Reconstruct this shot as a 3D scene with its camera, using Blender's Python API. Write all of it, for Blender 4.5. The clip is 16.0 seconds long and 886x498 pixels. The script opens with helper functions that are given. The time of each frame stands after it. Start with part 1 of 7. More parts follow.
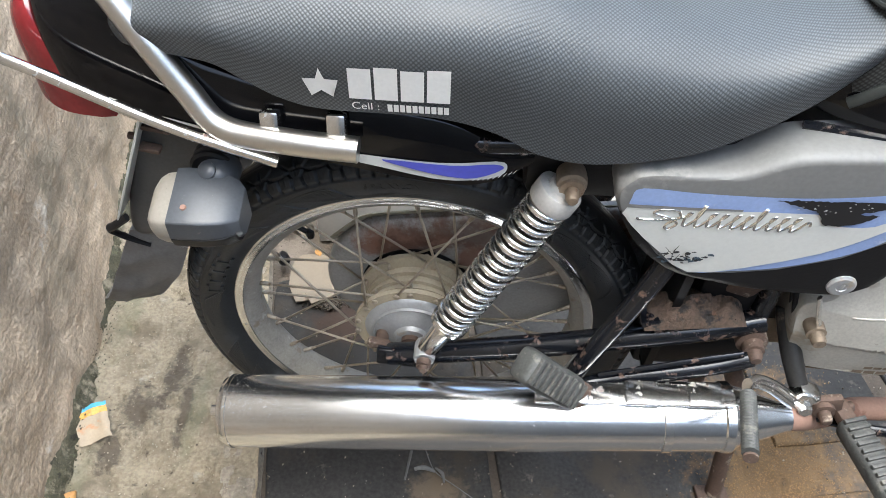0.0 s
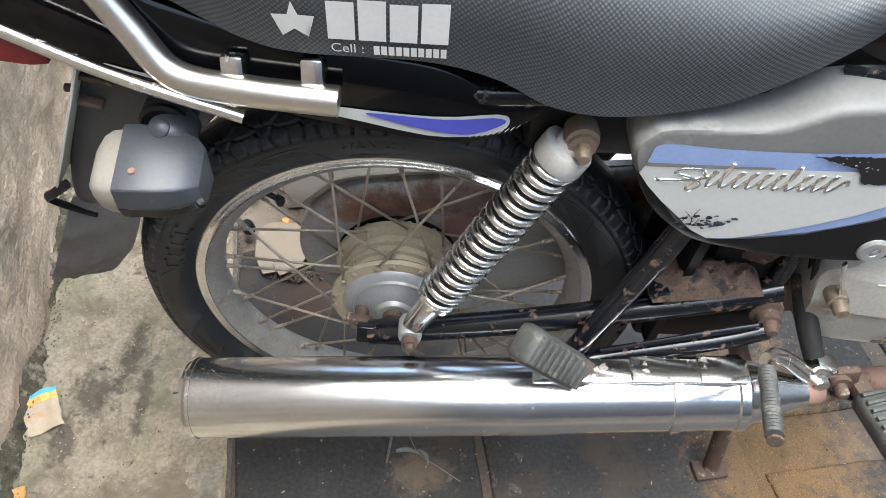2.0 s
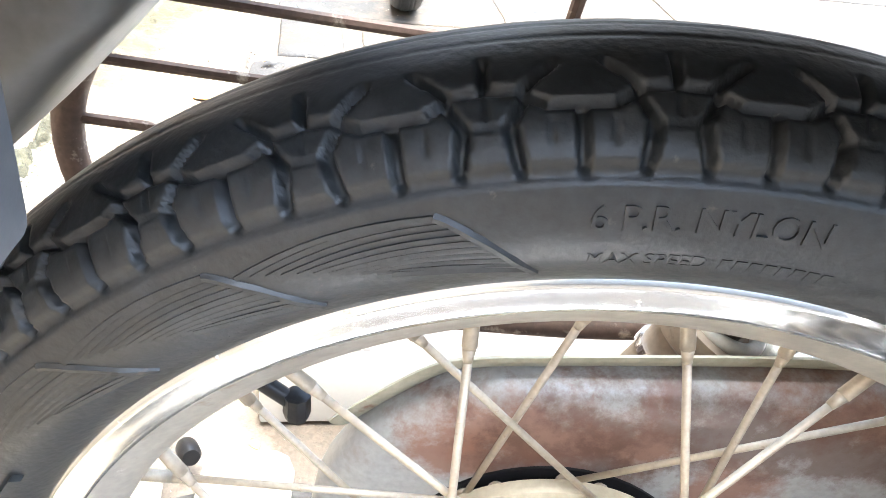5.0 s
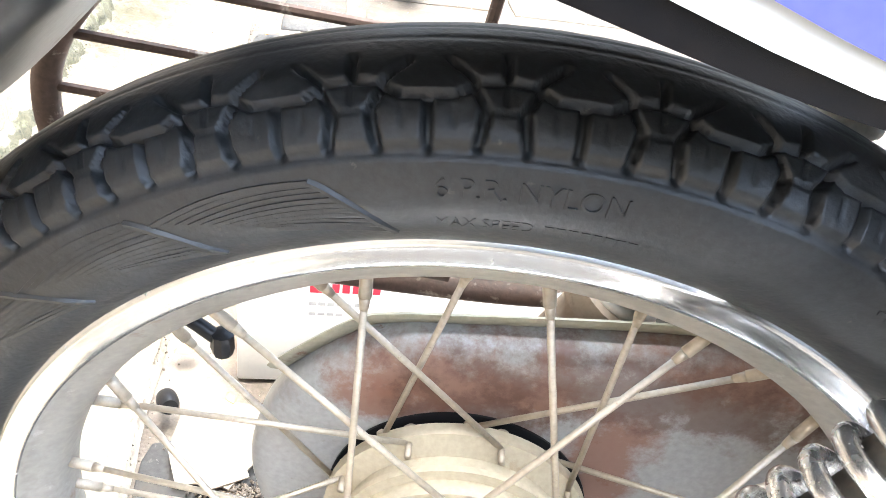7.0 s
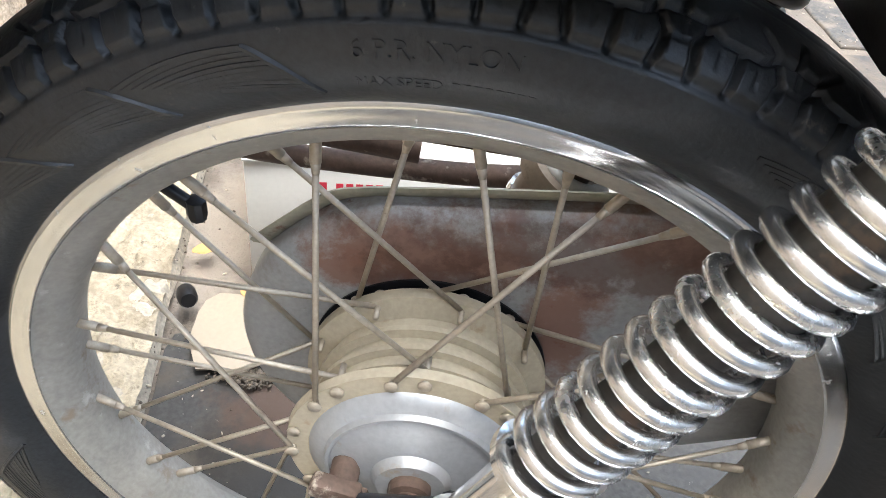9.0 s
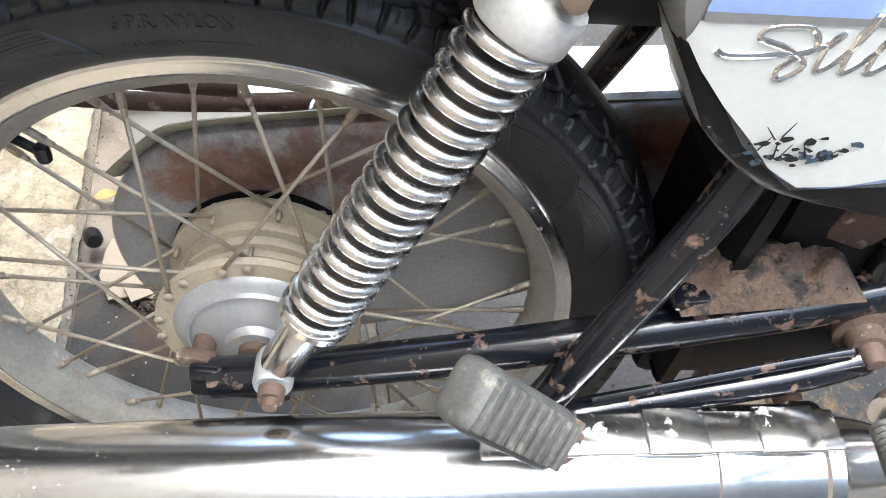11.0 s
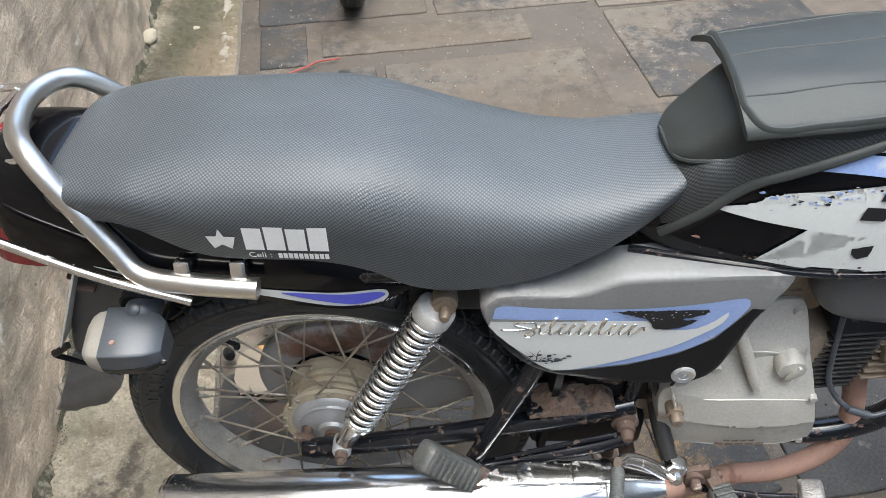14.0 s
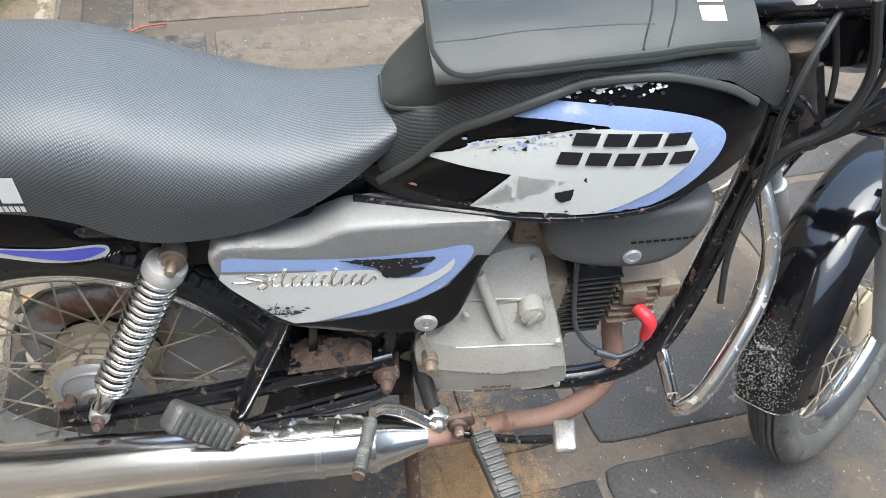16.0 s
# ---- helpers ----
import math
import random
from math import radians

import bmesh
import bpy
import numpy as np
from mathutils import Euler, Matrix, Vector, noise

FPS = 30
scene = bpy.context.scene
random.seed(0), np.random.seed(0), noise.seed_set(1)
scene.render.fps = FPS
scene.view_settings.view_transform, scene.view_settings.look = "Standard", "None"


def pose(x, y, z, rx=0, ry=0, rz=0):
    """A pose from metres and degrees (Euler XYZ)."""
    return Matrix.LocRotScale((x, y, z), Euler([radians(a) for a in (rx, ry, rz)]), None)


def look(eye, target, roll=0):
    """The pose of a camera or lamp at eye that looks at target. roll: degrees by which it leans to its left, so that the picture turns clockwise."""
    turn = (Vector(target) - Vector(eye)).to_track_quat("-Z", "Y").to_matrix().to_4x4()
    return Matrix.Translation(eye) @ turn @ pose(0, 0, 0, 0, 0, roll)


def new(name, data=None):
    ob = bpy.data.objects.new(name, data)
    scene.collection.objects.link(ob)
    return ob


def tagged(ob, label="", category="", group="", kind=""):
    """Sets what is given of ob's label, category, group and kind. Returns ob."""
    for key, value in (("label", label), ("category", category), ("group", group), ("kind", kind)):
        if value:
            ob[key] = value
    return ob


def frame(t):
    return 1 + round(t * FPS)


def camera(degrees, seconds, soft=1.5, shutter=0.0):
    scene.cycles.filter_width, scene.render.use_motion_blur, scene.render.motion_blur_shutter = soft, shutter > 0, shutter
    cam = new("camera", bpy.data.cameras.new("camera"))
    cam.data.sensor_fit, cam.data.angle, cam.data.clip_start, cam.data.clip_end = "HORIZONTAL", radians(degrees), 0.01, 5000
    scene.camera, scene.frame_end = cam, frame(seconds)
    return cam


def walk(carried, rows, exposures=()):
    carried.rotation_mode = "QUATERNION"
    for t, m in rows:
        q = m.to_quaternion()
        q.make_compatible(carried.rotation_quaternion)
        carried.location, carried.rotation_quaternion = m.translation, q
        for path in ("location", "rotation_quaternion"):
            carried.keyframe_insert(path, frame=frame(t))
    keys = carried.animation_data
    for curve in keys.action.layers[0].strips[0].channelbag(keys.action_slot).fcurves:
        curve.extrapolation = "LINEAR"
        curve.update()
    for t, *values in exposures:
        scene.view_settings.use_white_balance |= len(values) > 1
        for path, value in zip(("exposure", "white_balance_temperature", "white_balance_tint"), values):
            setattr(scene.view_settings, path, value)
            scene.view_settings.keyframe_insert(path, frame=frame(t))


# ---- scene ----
cam = camera(60.0, 16.0, soft=0.75)
PATH = [
    (0, (0.092, -0.657, 1.185), (0.0, 0.672, -0.307), 0.0),
    (0.5, (0.103, -0.67, 1.199), (0.073, 0.629, -0.321), 1.0),
    (1, (0.098, -0.678, 1.205), (0.088, 0.6, -0.333), 1.6),
    (1.5, (0.069, -0.681, 1.198), (0.076, 0.581, -0.353), 2.4),
    (2, (0.061, -0.593, 1.115), (0.069, 0.67, -0.436), 2.5),
    (2.5, (0.001, -0.482, 0.916), (-0.005, 0.816, -0.605), 3.0),
    (3, (-0.053, -0.38, 0.789), (-0.09, 1.063, -0.596), 3.3),
    (3.5, (-0.066, -0.332, 0.756), (-0.114, 1.217, -0.509), 3.0),
    (4, (-0.086, -0.275, 0.719), (-0.093, 1.327, -0.479), 4.7),
    (6.5, (-0.076, -0.2, 0.688), (0.027, 1.468, -0.41), 11.1),
    (7, (-0.041, -0.256, 0.723), (0.019, 1.363, -0.45), 10.5),
    (7.5, (-0.017, -0.286, 0.738), (-0.014, 1.304, -0.475), 10.0),
    (8, (-0.031, -0.302, 0.72), (-0.066, 1.247, -0.544), 9.1),
    (8.5, (-0.014, -0.288, 0.722), (-0.05, 1.221, -0.59), 8.5),
    (9, (0.005, -0.296, 0.731), (0.004, 1.185, -0.615), 8.4),
    (9.5, (0.066, -0.293, 0.74), (0.12, 1.127, -0.667), 8.7),
    (10, (0.082, -0.315, 0.772), (0.169, 1.023, -0.712), 8.4),
    (12.3, (0.139, -0.551, 1.082), (0.276, 0.809, -0.377), 1.9),
    (12.5, (0.132, -0.579, 1.175), (0.215, 0.773, -0.296), 0.6),
    (13, (0.121, -0.651, 1.318), (0.077, 0.752, -0.107), -0.2),
    (13.5, (0.149, -0.683, 1.345), (0.046, 0.757, -0.039), -1.3),
    (14, (0.195, -0.7, 1.334), (0.159, 0.739, -0.055), -0.9),
    (14.5, (0.25, -0.734, 1.319), (0.315, 0.683, -0.091), 0.9),
    (15, (0.289, -0.747, 1.311), (0.418, 0.655, -0.109), 2.1),
    (15.5, (0.33, -0.745, 1.311), (0.52, 0.646, -0.113), 3.5),
    (16, (0.391, -0.732, 1.317), (0.617, 0.658, -0.104), 5.3),
]
EXPOSURE = [(t, stops, 6100, 5) for t, stops in ((0.0, 1.87), (2.0, 1.87), (2.5, 2.07), (3.0, 2.45), (3.5, 2.8), (4.0, 3.4), (6.5, 4.5), (7.0, 4.08), (7.5, 3.7), (8.0, 3.08), (8.5, 2.78), (9.0, 2.76), (9.5, 2.5), (10.0, 2.74), (12.5, 2.01), (13.0, 1.74), (13.5, 1.60), (14.0, 1.70), (16.0, 2.02))]
walk(cam, [(t, look(eye, target, roll)) for t, eye, target, roll in PATH], EXPOSURE)

# ---- light ----
world = bpy.data.worlds.new("sky")
scene.world = world
world.use_nodes = True
wn, wl = world.node_tree.nodes, world.node_tree.links
wn.clear()
sky = wn.new("ShaderNodeTexSky")
sky.sky_type, sky.sun_disc = "NISHITA", False
sky.sun_elevation, sky.sun_rotation = radians(82), radians(170)
sky.air_density, sky.dust_density, sky.ozone_density = 1.4, 4.0, 0.6
wbg = wn.new("ShaderNodeBackground")
wbg.inputs["Strength"].default_value = 0.15
wout = wn.new("ShaderNodeOutputWorld")
wl.new(sky.outputs["Color"], wbg.inputs["Color"])
wl.new(wbg.outputs["Background"], wout.inputs["Surface"])
sun = new("sun", bpy.data.lights.new("sun", "SUN"))
sun.data.energy, sun.data.angle, sun.data.color = 1.5, radians(60), (1.0, 0.99, 0.97)
sun.matrix_world = look((0.3, -0.25, 4.0), (0.2, 0.0, 0.0))


# ---- materials ----
def mat(name, base, rough=0.5, metal=0.0, var=0.25, scale=25.0, fine=220.0, bump=0.1, spots=None, coat=0.0, spec=0.5, deep=0.002):
    """A procedural surface: two scales of tone, relief, and stains of another colour (colour, share, scale, roughness)."""
    m = bpy.data.materials.new(name)
    m.use_nodes = True
    n, l = m.node_tree.nodes, m.node_tree.links
    p = n["Principled BSDF"]
    tc = n.new("ShaderNodeTexCoord")
    big = n.new("ShaderNodeTexNoise")
    big.inputs["Scale"].default_value, big.inputs["Detail"].default_value = scale, 6
    small = n.new("ShaderNodeTexNoise")
    small.inputs["Scale"].default_value, small.inputs["Detail"].default_value = fine, 3
    for t in (big, small):
        l.new(tc.outputs["Object"], t.inputs["Vector"])
    add = n.new("ShaderNodeMath")
    add.operation = "MULTIPLY_ADD"
    l.new(small.outputs["Fac"], add.inputs[0])
    add.inputs[1].default_value = 0.5
    half = n.new("ShaderNodeMath")
    half.operation = "MULTIPLY"
    l.new(big.outputs["Fac"], half.inputs[0])
    half.inputs[1].default_value = 0.5
    l.new(half.outputs[0], add.inputs[2])
    ramp = n.new("ShaderNodeValToRGB")
    ramp.color_ramp.elements[0].position, ramp.color_ramp.elements[1].position = 0.32, 0.68
    lo, hi = [max(0.0, c * (1 - var)) for c in base], [min(1.0, c * (1 + var)) for c in base]
    ramp.color_ramp.elements[0].color, ramp.color_ramp.elements[1].color = (*lo, 1), (*hi, 1)
    l.new(add.outputs[0], ramp.inputs["Fac"])
    colour = ramp.outputs["Color"]
    rough_out = n.new("ShaderNodeMapRange")
    rough_out.inputs["To Min"].default_value, rough_out.inputs["To Max"].default_value = max(0.02, rough * 0.7), min(1.0, rough * 1.3)
    l.new(add.outputs[0], rough_out.inputs["Value"])
    rsock, msock = rough_out.outputs["Result"], None
    for i, (scol, share, sscale, srough) in enumerate(spots or ()):
        st = n.new("ShaderNodeTexNoise")
        st.inputs["Scale"].default_value, st.inputs["Detail"].default_value, st.inputs["Roughness"].default_value = sscale, 8, 0.65
        mp = n.new("ShaderNodeMapping")
        mp.inputs["Location"].default_value = (3.1 * i + 1, 7.7, 2.3 * i)
        l.new(tc.outputs["Object"], mp.inputs["Vector"])
        l.new(mp.outputs["Vector"], st.inputs["Vector"])
        mask = n.new("ShaderNodeMapRange")
        mask.inputs["From Min"].default_value, mask.inputs["From Max"].default_value = 0.72 - 0.45 * share, 0.80 - 0.42 * share
        l.new(st.outputs["Fac"], mask.inputs["Value"])
        mix = n.new("ShaderNodeMix")
        mix.data_type = "RGBA"
        l.new(mask.outputs["Result"], mix.inputs["Factor"])
        l.new(colour, mix.inputs["A"])
        mix.inputs["B"].default_value = (*scol, 1)
        colour = mix.outputs["Result"]
        rmix = n.new("ShaderNodeMix")
        l.new(mask.outputs["Result"], rmix.inputs["Factor"])
        l.new(rsock, rmix.inputs["A"])
        rmix.inputs["B"].default_value = srough
        rsock = rmix.outputs["Result"]
        if metal > 0:
            mm = n.new("ShaderNodeMix")
            l.new(mask.outputs["Result"], mm.inputs["Factor"])
            if msock:
                l.new(msock, mm.inputs["A"])
            else:
                mm.inputs["A"].default_value = metal
            mm.inputs["B"].default_value = 0.0
            msock = mm.outputs["Result"]
    l.new(colour, p.inputs["Base Color"])
    l.new(rsock, p.inputs["Roughness"])
    p.inputs["Metallic"].default_value = metal
    if msock:
        l.new(msock, p.inputs["Metallic"])
    p.inputs["Coat Weight"].default_value = coat
    p.inputs["Coat Roughness"].default_value = 0.06
    p.inputs["Specular IOR Level"].default_value = spec
    if bump:
        b = n.new("ShaderNodeBump")
        b.inputs["Strength"].default_value, b.inputs["Distance"].default_value = bump, deep
        l.new(add.outputs[0], b.inputs["Height"])
        l.new(b.outputs["Normal"], p.inputs["Normal"])
    return m


RUST, DUST, MUD = (0.16, 0.065, 0.035), (0.34, 0.29, 0.22), (0.20, 0.14, 0.09)
chrome = mat("chrome", (0.90, 0.90, 0.90), 0.13, 1.0, 0.06, 20, 300, 0.02, [((0.42, 0.40, 0.37), 0.12, 160, 0.6)])
silencer_chrome = mat("silencer_chrome", (0.76, 0.765, 0.77), 0.19, 1.0, 0.1, 14, 260, 0.03, [((0.40, 0.39, 0.37), 0.05, 140, 0.55), (RUST, 0.04, 60, 0.8)])
chrome_old = mat("pitted_chrome", (0.78, 0.77, 0.75), 0.2, 1.0, 0.1, 30, 260, 0.06, [(RUST, 0.18, 45, 0.8), ((0.30, 0.27, 0.23), 0.26, 60, 0.6), (DUST, 0.10, 220, 0.8)])
chrome_rim = mat("rim_chrome", (0.66, 0.67, 0.68), 0.17, 1.0, 0.1, 18, 240, 0.04, [((0.36, 0.35, 0.33), 0.14, 50, 0.5), (DUST, 0.08, 90, 0.7)])
rim_dust = mat("dusty_rim_well", (0.36, 0.345, 0.31), 0.5, 0.35, 0.2, 30, 260, 0.08, [((0.27, 0.22, 0.165), 0.25, 26, 0.8), ((0.50, 0.49, 0.46), 0.2, 50, 0.5)])
alu = mat("cast_aluminium", (0.44, 0.425, 0.385), 0.5, 0.35, 0.16, 18, 300, 0.14, [((0.30, 0.26, 0.20), 0.34, 12, 0.7), ((0.12, 0.10, 0.08), 0.14, 34, 0.75)])
alu_drum = mat("drum_aluminium", (0.40, 0.41, 0.42), 0.5, 0.5, 0.12, 20, 260, 0.08, [(DUST, 0.28, 30, 0.7)])
hub_mat = mat("dusty_hub", (0.40, 0.345, 0.25), 0.75, 0.1, 0.15, 30, 300, 0.15, [((0.30, 0.22, 0.14), 0.2, 35, 0.85)])
spoke_mat = mat("dusty_spoke", (0.40, 0.345, 0.27), 0.55, 0.5, 0.2, 60, 400, 0.1, [(RUST, 0.2, 80, 0.8)])
rubber = mat("tyre_rubber", (0.020, 0.0225, 0.025), 0.44, 0.0, 0.4, 14, 320, 0.3, [((0.046, 0.049, 0.052), 0.36, 22, 0.65), ((0.11, 0.102, 0.09), 0.14, 90, 0.9)])
rubber_worn = mat("worn_rubber", (0.068, 0.070, 0.067), 0.55, 0.0, 0.4, 40, 300, 0.3, [((0.17, 0.165, 0.145), 0.34, 60, 0.9), ((0.02, 0.02, 0.02), 0.25, 40, 0.6)])
black_gloss = mat("gloss_black_paint", (0.004, 0.004, 0.005), 0.08, 0.0, 0.3, 12, 200, 0.01, [((0.11, 0.10, 0.09), 0.05, 120, 0.7)], coat=0.0, spec=0.3)
black_frame = mat("chipped_black_paint", (0.006, 0.007, 0.010), 0.20, 0.0, 0.3, 30, 240, 0.06, [((0.17, 0.105, 0.078), 0.30, 60, 0.85), ((0.32, 0.31, 0.30), 0.10, 200, 0.7)], coat=0.2)
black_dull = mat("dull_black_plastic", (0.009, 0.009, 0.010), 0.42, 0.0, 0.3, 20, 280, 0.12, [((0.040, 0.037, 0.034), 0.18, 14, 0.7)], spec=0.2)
dusty_black = mat("dusty_black_plastic", (0.085, 0.086, 0.085), 0.5, 0.0, 0.2, 12, 300, 0.12, [((0.10, 0.10, 0.095), 0.2, 9, 0.7)])
grey_plastic = mat("grey_plastic", (0.052, 0.058, 0.068), 0.36, 0.0, 0.15, 15, 320, 0.06, [((0.20, 0.19, 0.18), 0.12, 50, 0.7)])
lens_clear = mat("dusty_clear_lens", (0.27, 0.248, 0.215), 0.3, 0.0, 0.1, 25, 300, 0.04)
red_lens = mat("red_lamp_lens", (0.20, 0.012, 0.016), 0.18, 0.0, 0.2, 15, 200, 0.02, coat=0.5)
guard_mat = mat("grey_mudguard_plastic", (0.060, 0.061, 0.062), 0.5, 0.0, 0.25, 14, 260, 0.1, [((0.12, 0.115, 0.105), 0.25, 20, 0.8)])
flap_mat = mat("grey_rubber_flap", (0.135, 0.135, 0.138), 0.62, 0.0, 0.25, 18, 260, 0.25, [((0.20, 0.18, 0.15), 0.2, 25, 0.85)])
panel_silver = mat("silver_paint", (0.60, 0.61, 0.585), 0.34, 0.05, 0.05, 9, 260, 0.02, [((0.50, 0.49, 0.45), 0.04, 70, 0.6)])
panel_grey = mat("dusty_grey_paint", (0.19, 0.19, 0.186), 0.55, 0.0, 0.12, 7, 200, 0.03, [((0.33, 0.32, 0.30), 0.25, 9, 0.7)])
blue_light = mat("pale_blue_stripe", (0.27, 0.36, 0.60), 0.35, 0.0, 0.1, 12, 250, 0.02, [((0.45, 0.50, 0.62), 0.25, 22, 0.5)])
blue_dark = mat("deep_blue_stripe", (0.085, 0.095, 0.50), 0.35, 0.0, 0.1, 12, 250, 0.02)
scar_blue = mat("scraped_blue_black", (0.05, 0.08, 0.11), 0.5, 0.0, 0.3, 60, 300, 0.1)
white_print = mat("white_print", (0.80, 0.80, 0.78), 0.6, 0.0, 0.05, 40, 300, 0.02)
black_print = mat("black_print", (0.012, 0.012, 0.014), 0.4, 0.0, 0.2, 40, 300, 0.02)
rust_pipe = mat("rusty_exhaust_pipe", (0.27, 0.165, 0.125), 0.75, 0.15, 0.15, 25, 260, 0.15, [((0.17, 0.09, 0.065), 0.32, 25, 0.85), ((0.36, 0.27, 0.21), 0.24, 40, 0.85)])
rusty = mat("rusty_steel", (0.105, 0.070, 0.054), 0.75, 0.2, 0.35, 40, 300, 0.3, [((0.34, 0.29, 0.23), 0.3, 50, 0.85)])
mud_mat = mat("caked_mud", (0.095, 0.064, 0.046), 0.95, 0.0, 0.45, 50, 320, 1.0, [((0.20, 0.115, 0.075), 0.25, 40, 0.9), ((0.018, 0.016, 0.015), 0.46, 48, 0.8)], deep=0.004)
spring_chrome = mat("spring_chrome", (0.88, 0.88, 0.88), 0.26, 1.0, 0.08, 30, 300, 0.03, [((0.42, 0.40, 0.37), 0.14, 120, 0.6)])
case_mat = mat("chain_case_steel", (0.31, 0.305, 0.295), 0.45, 0.15, 0.18, 12, 240, 0.05, [((0.24, 0.21, 0.18), 0.2, 16, 0.7), (RUST, 0.12, 60, 0.8)])
case_rust = mat("case_rust", (0.17, 0.085, 0.055), 0.7, 0.1, 0.25, 18, 200, 0.12, [((0.10, 0.055, 0.04), 0.3, 14, 0.75), ((0.24, 0.20, 0.17), 0.16, 30, 0.7)])
flange_mat = mat("olive_flange", (0.30, 0.28, 0.21), 0.6, 0.2, 0.2, 30, 240, 0.1, [(RUST, 0.2, 30, 0.8)])
cap_mat = mat("pale_worn_alloy", (0.45, 0.44, 0.42), 0.6, 0.15, 0.15, 30, 260, 0.15, [((0.26, 0.23, 0.19), 0.28, 40, 0.75)])
grimy = mat("grimy_steel", (0.085, 0.077, 0.066), 0.6, 0.2, 0.35, 30, 260, 0.25, [((0.16, 0.115, 0.08), 0.34, 30, 0.85), ((0.02, 0.02, 0.02), 0.25, 18, 0.6)])
fin_black = mat("black_cylinder_metal", (0.025, 0.024, 0.023), 0.55, 0.3, 0.3, 30, 260, 0.15, [((0.16, 0.13, 0.10), 0.3, 40, 0.85)])
fin_brown = mat("dirty_head_metal", (0.24, 0.19, 0.14), 0.65, 0.4, 0.2, 30, 260, 0.2, [((0.09, 0.07, 0.05), 0.3, 35, 0.85)])
red_cap = mat("red_rubber_cap", (0.60, 0.035, 0.045), 0.42, 0.0, 0.12, 30, 250, 0.05)
cable_mat = mat("dusty_cable_sleeve", (0.026, 0.027, 0.027), 0.5, 0.0, 0.2, 30, 260, 0.05)
bag_mat = mat("black_leatherette", (0.031, 0.034, 0.032), 0.46, 0.0, 0.12, 10, 340, 0.2, [((0.040, 0.042, 0.040), 0.3, 8, 0.55)], spec=0.28)
carton_mat = mat("white_carton", (0.64, 0.635, 0.61), 0.7, 0.0, 0.05, 8, 160, 0.04, [((0.58, 0.55, 0.50), 0.15, 10, 0.8)])
red_print = mat("red_print", (0.62, 0.03, 0.06), 0.6, 0.0, 0.1, 30, 200, 0.0)
grey_print = mat("grey_print", (0.36, 0.36, 0.36), 0.6, 0.0, 0.1, 30, 200, 0.0)
brass = mat("dull_brass", (0.27, 0.21, 0.155), 0.45, 0.6, 0.2, 40, 260, 0.1, [(RUST, 0.25, 60, 0.8)])
satin_chrome = mat("satin_chrome", (0.62, 0.60, 0.56), 0.33, 1.0, 0.05, 20, 300, 0.008, [((0.48, 0.46, 0.42), 0.1, 30, 0.4)])
wire_red = mat("faded_red_wire", (0.30, 0.055, 0.045), 0.6, 0.0, 0.15, 30, 200, 0.05)
wall_mat = mat("weathered_plaster", (0.49, 0.39, 0.285), 0.93, 0.0, 0.38, 5, 170, 1.0, [((0.33, 0.275, 0.20), 0.42, 2.6, 0.95), ((0.38, 0.27, 0.175), 0.30, 3.4, 0.95), ((0.62, 0.57, 0.50), 0.2, 9, 0.95), ((0.20, 0.17, 0.14), 0.16, 5, 0.95), ((0.16, 0.14, 0.115), 0.10, 22, 0.95)], deep=0.006)
unseen_wall_mat = mat("unseen_wall_plaster", (0.24, 0.235, 0.225), 0.93, 0.0, 0.2, 3, 60, 0.6, [((0.24, 0.235, 0.22), 0.4, 1.6, 0.95)])
gutter_mat = mat("cement_gutter", (0.275, 0.232, 0.165), 0.95, 0.0, 0.4, 9, 170, 1.0, [((0.17, 0.138, 0.095), 0.46, 7, 0.95), ((0.18, 0.18, 0.12), 0.26, 5, 0.95), ((0.075, 0.058, 0.042), 0.25, 34, 0.95), ((0.38, 0.35, 0.295), 0.2, 16, 0.95)], deep=0.006)
edge_mat = mat("mortar_edging", (0.27, 0.235, 0.185), 0.95, 0.0, 0.4, 12, 190, 1.0, [((0.15, 0.13, 0.10), 0.32, 10, 0.95), ((0.16, 0.17, 0.11), 0.18, 7, 0.95), ((0.38, 0.345, 0.29), 0.2, 24, 0.95)], deep=0.005)
slab_mat = mat("slate_slab", (0.045, 0.043, 0.041), 0.72, 0.0, 0.5, 6, 170, 0.7, [((0.030, 0.029, 0.028), 0.36, 4, 0.5), ((0.072, 0.060, 0.047), 0.44, 5, 0.9), ((0.15, 0.135, 0.115), 0.22, 22, 0.9), ((0.32, 0.30, 0.27), 0.13, 120, 0.85)], spec=0.28)
grout_mat = mat("dirt_filled_joint", (0.085, 0.068, 0.052), 0.95, 0.0, 0.35, 14, 200, 0.9, [((0.060, 0.049, 0.039), 0.4, 5, 0.95), ((0.20, 0.175, 0.145), 0.14, 30, 0.95)], deep=0.004)
sand_mat = mat("rust_stained_sand", (0.29, 0.175, 0.075), 0.95, 0.0, 0.35, 26, 300, 1.0, [((0.12, 0.085, 0.05), 0.35, 22, 0.95), ((0.42, 0.30, 0.16), 0.2, 120, 0.95)], deep=0.004)
moss_mat = mat("dark_moss", (0.078, 0.072, 0.044), 0.95, 0.0, 0.5, 40, 300, 1.0, [((0.29, 0.25, 0.18), 0.42, 17, 0.95), ((0.16, 0.165, 0.095), 0.3, 30, 0.95), ((0.035, 0.032, 0.022), 0.32, 45, 0.95)], deep=0.006)


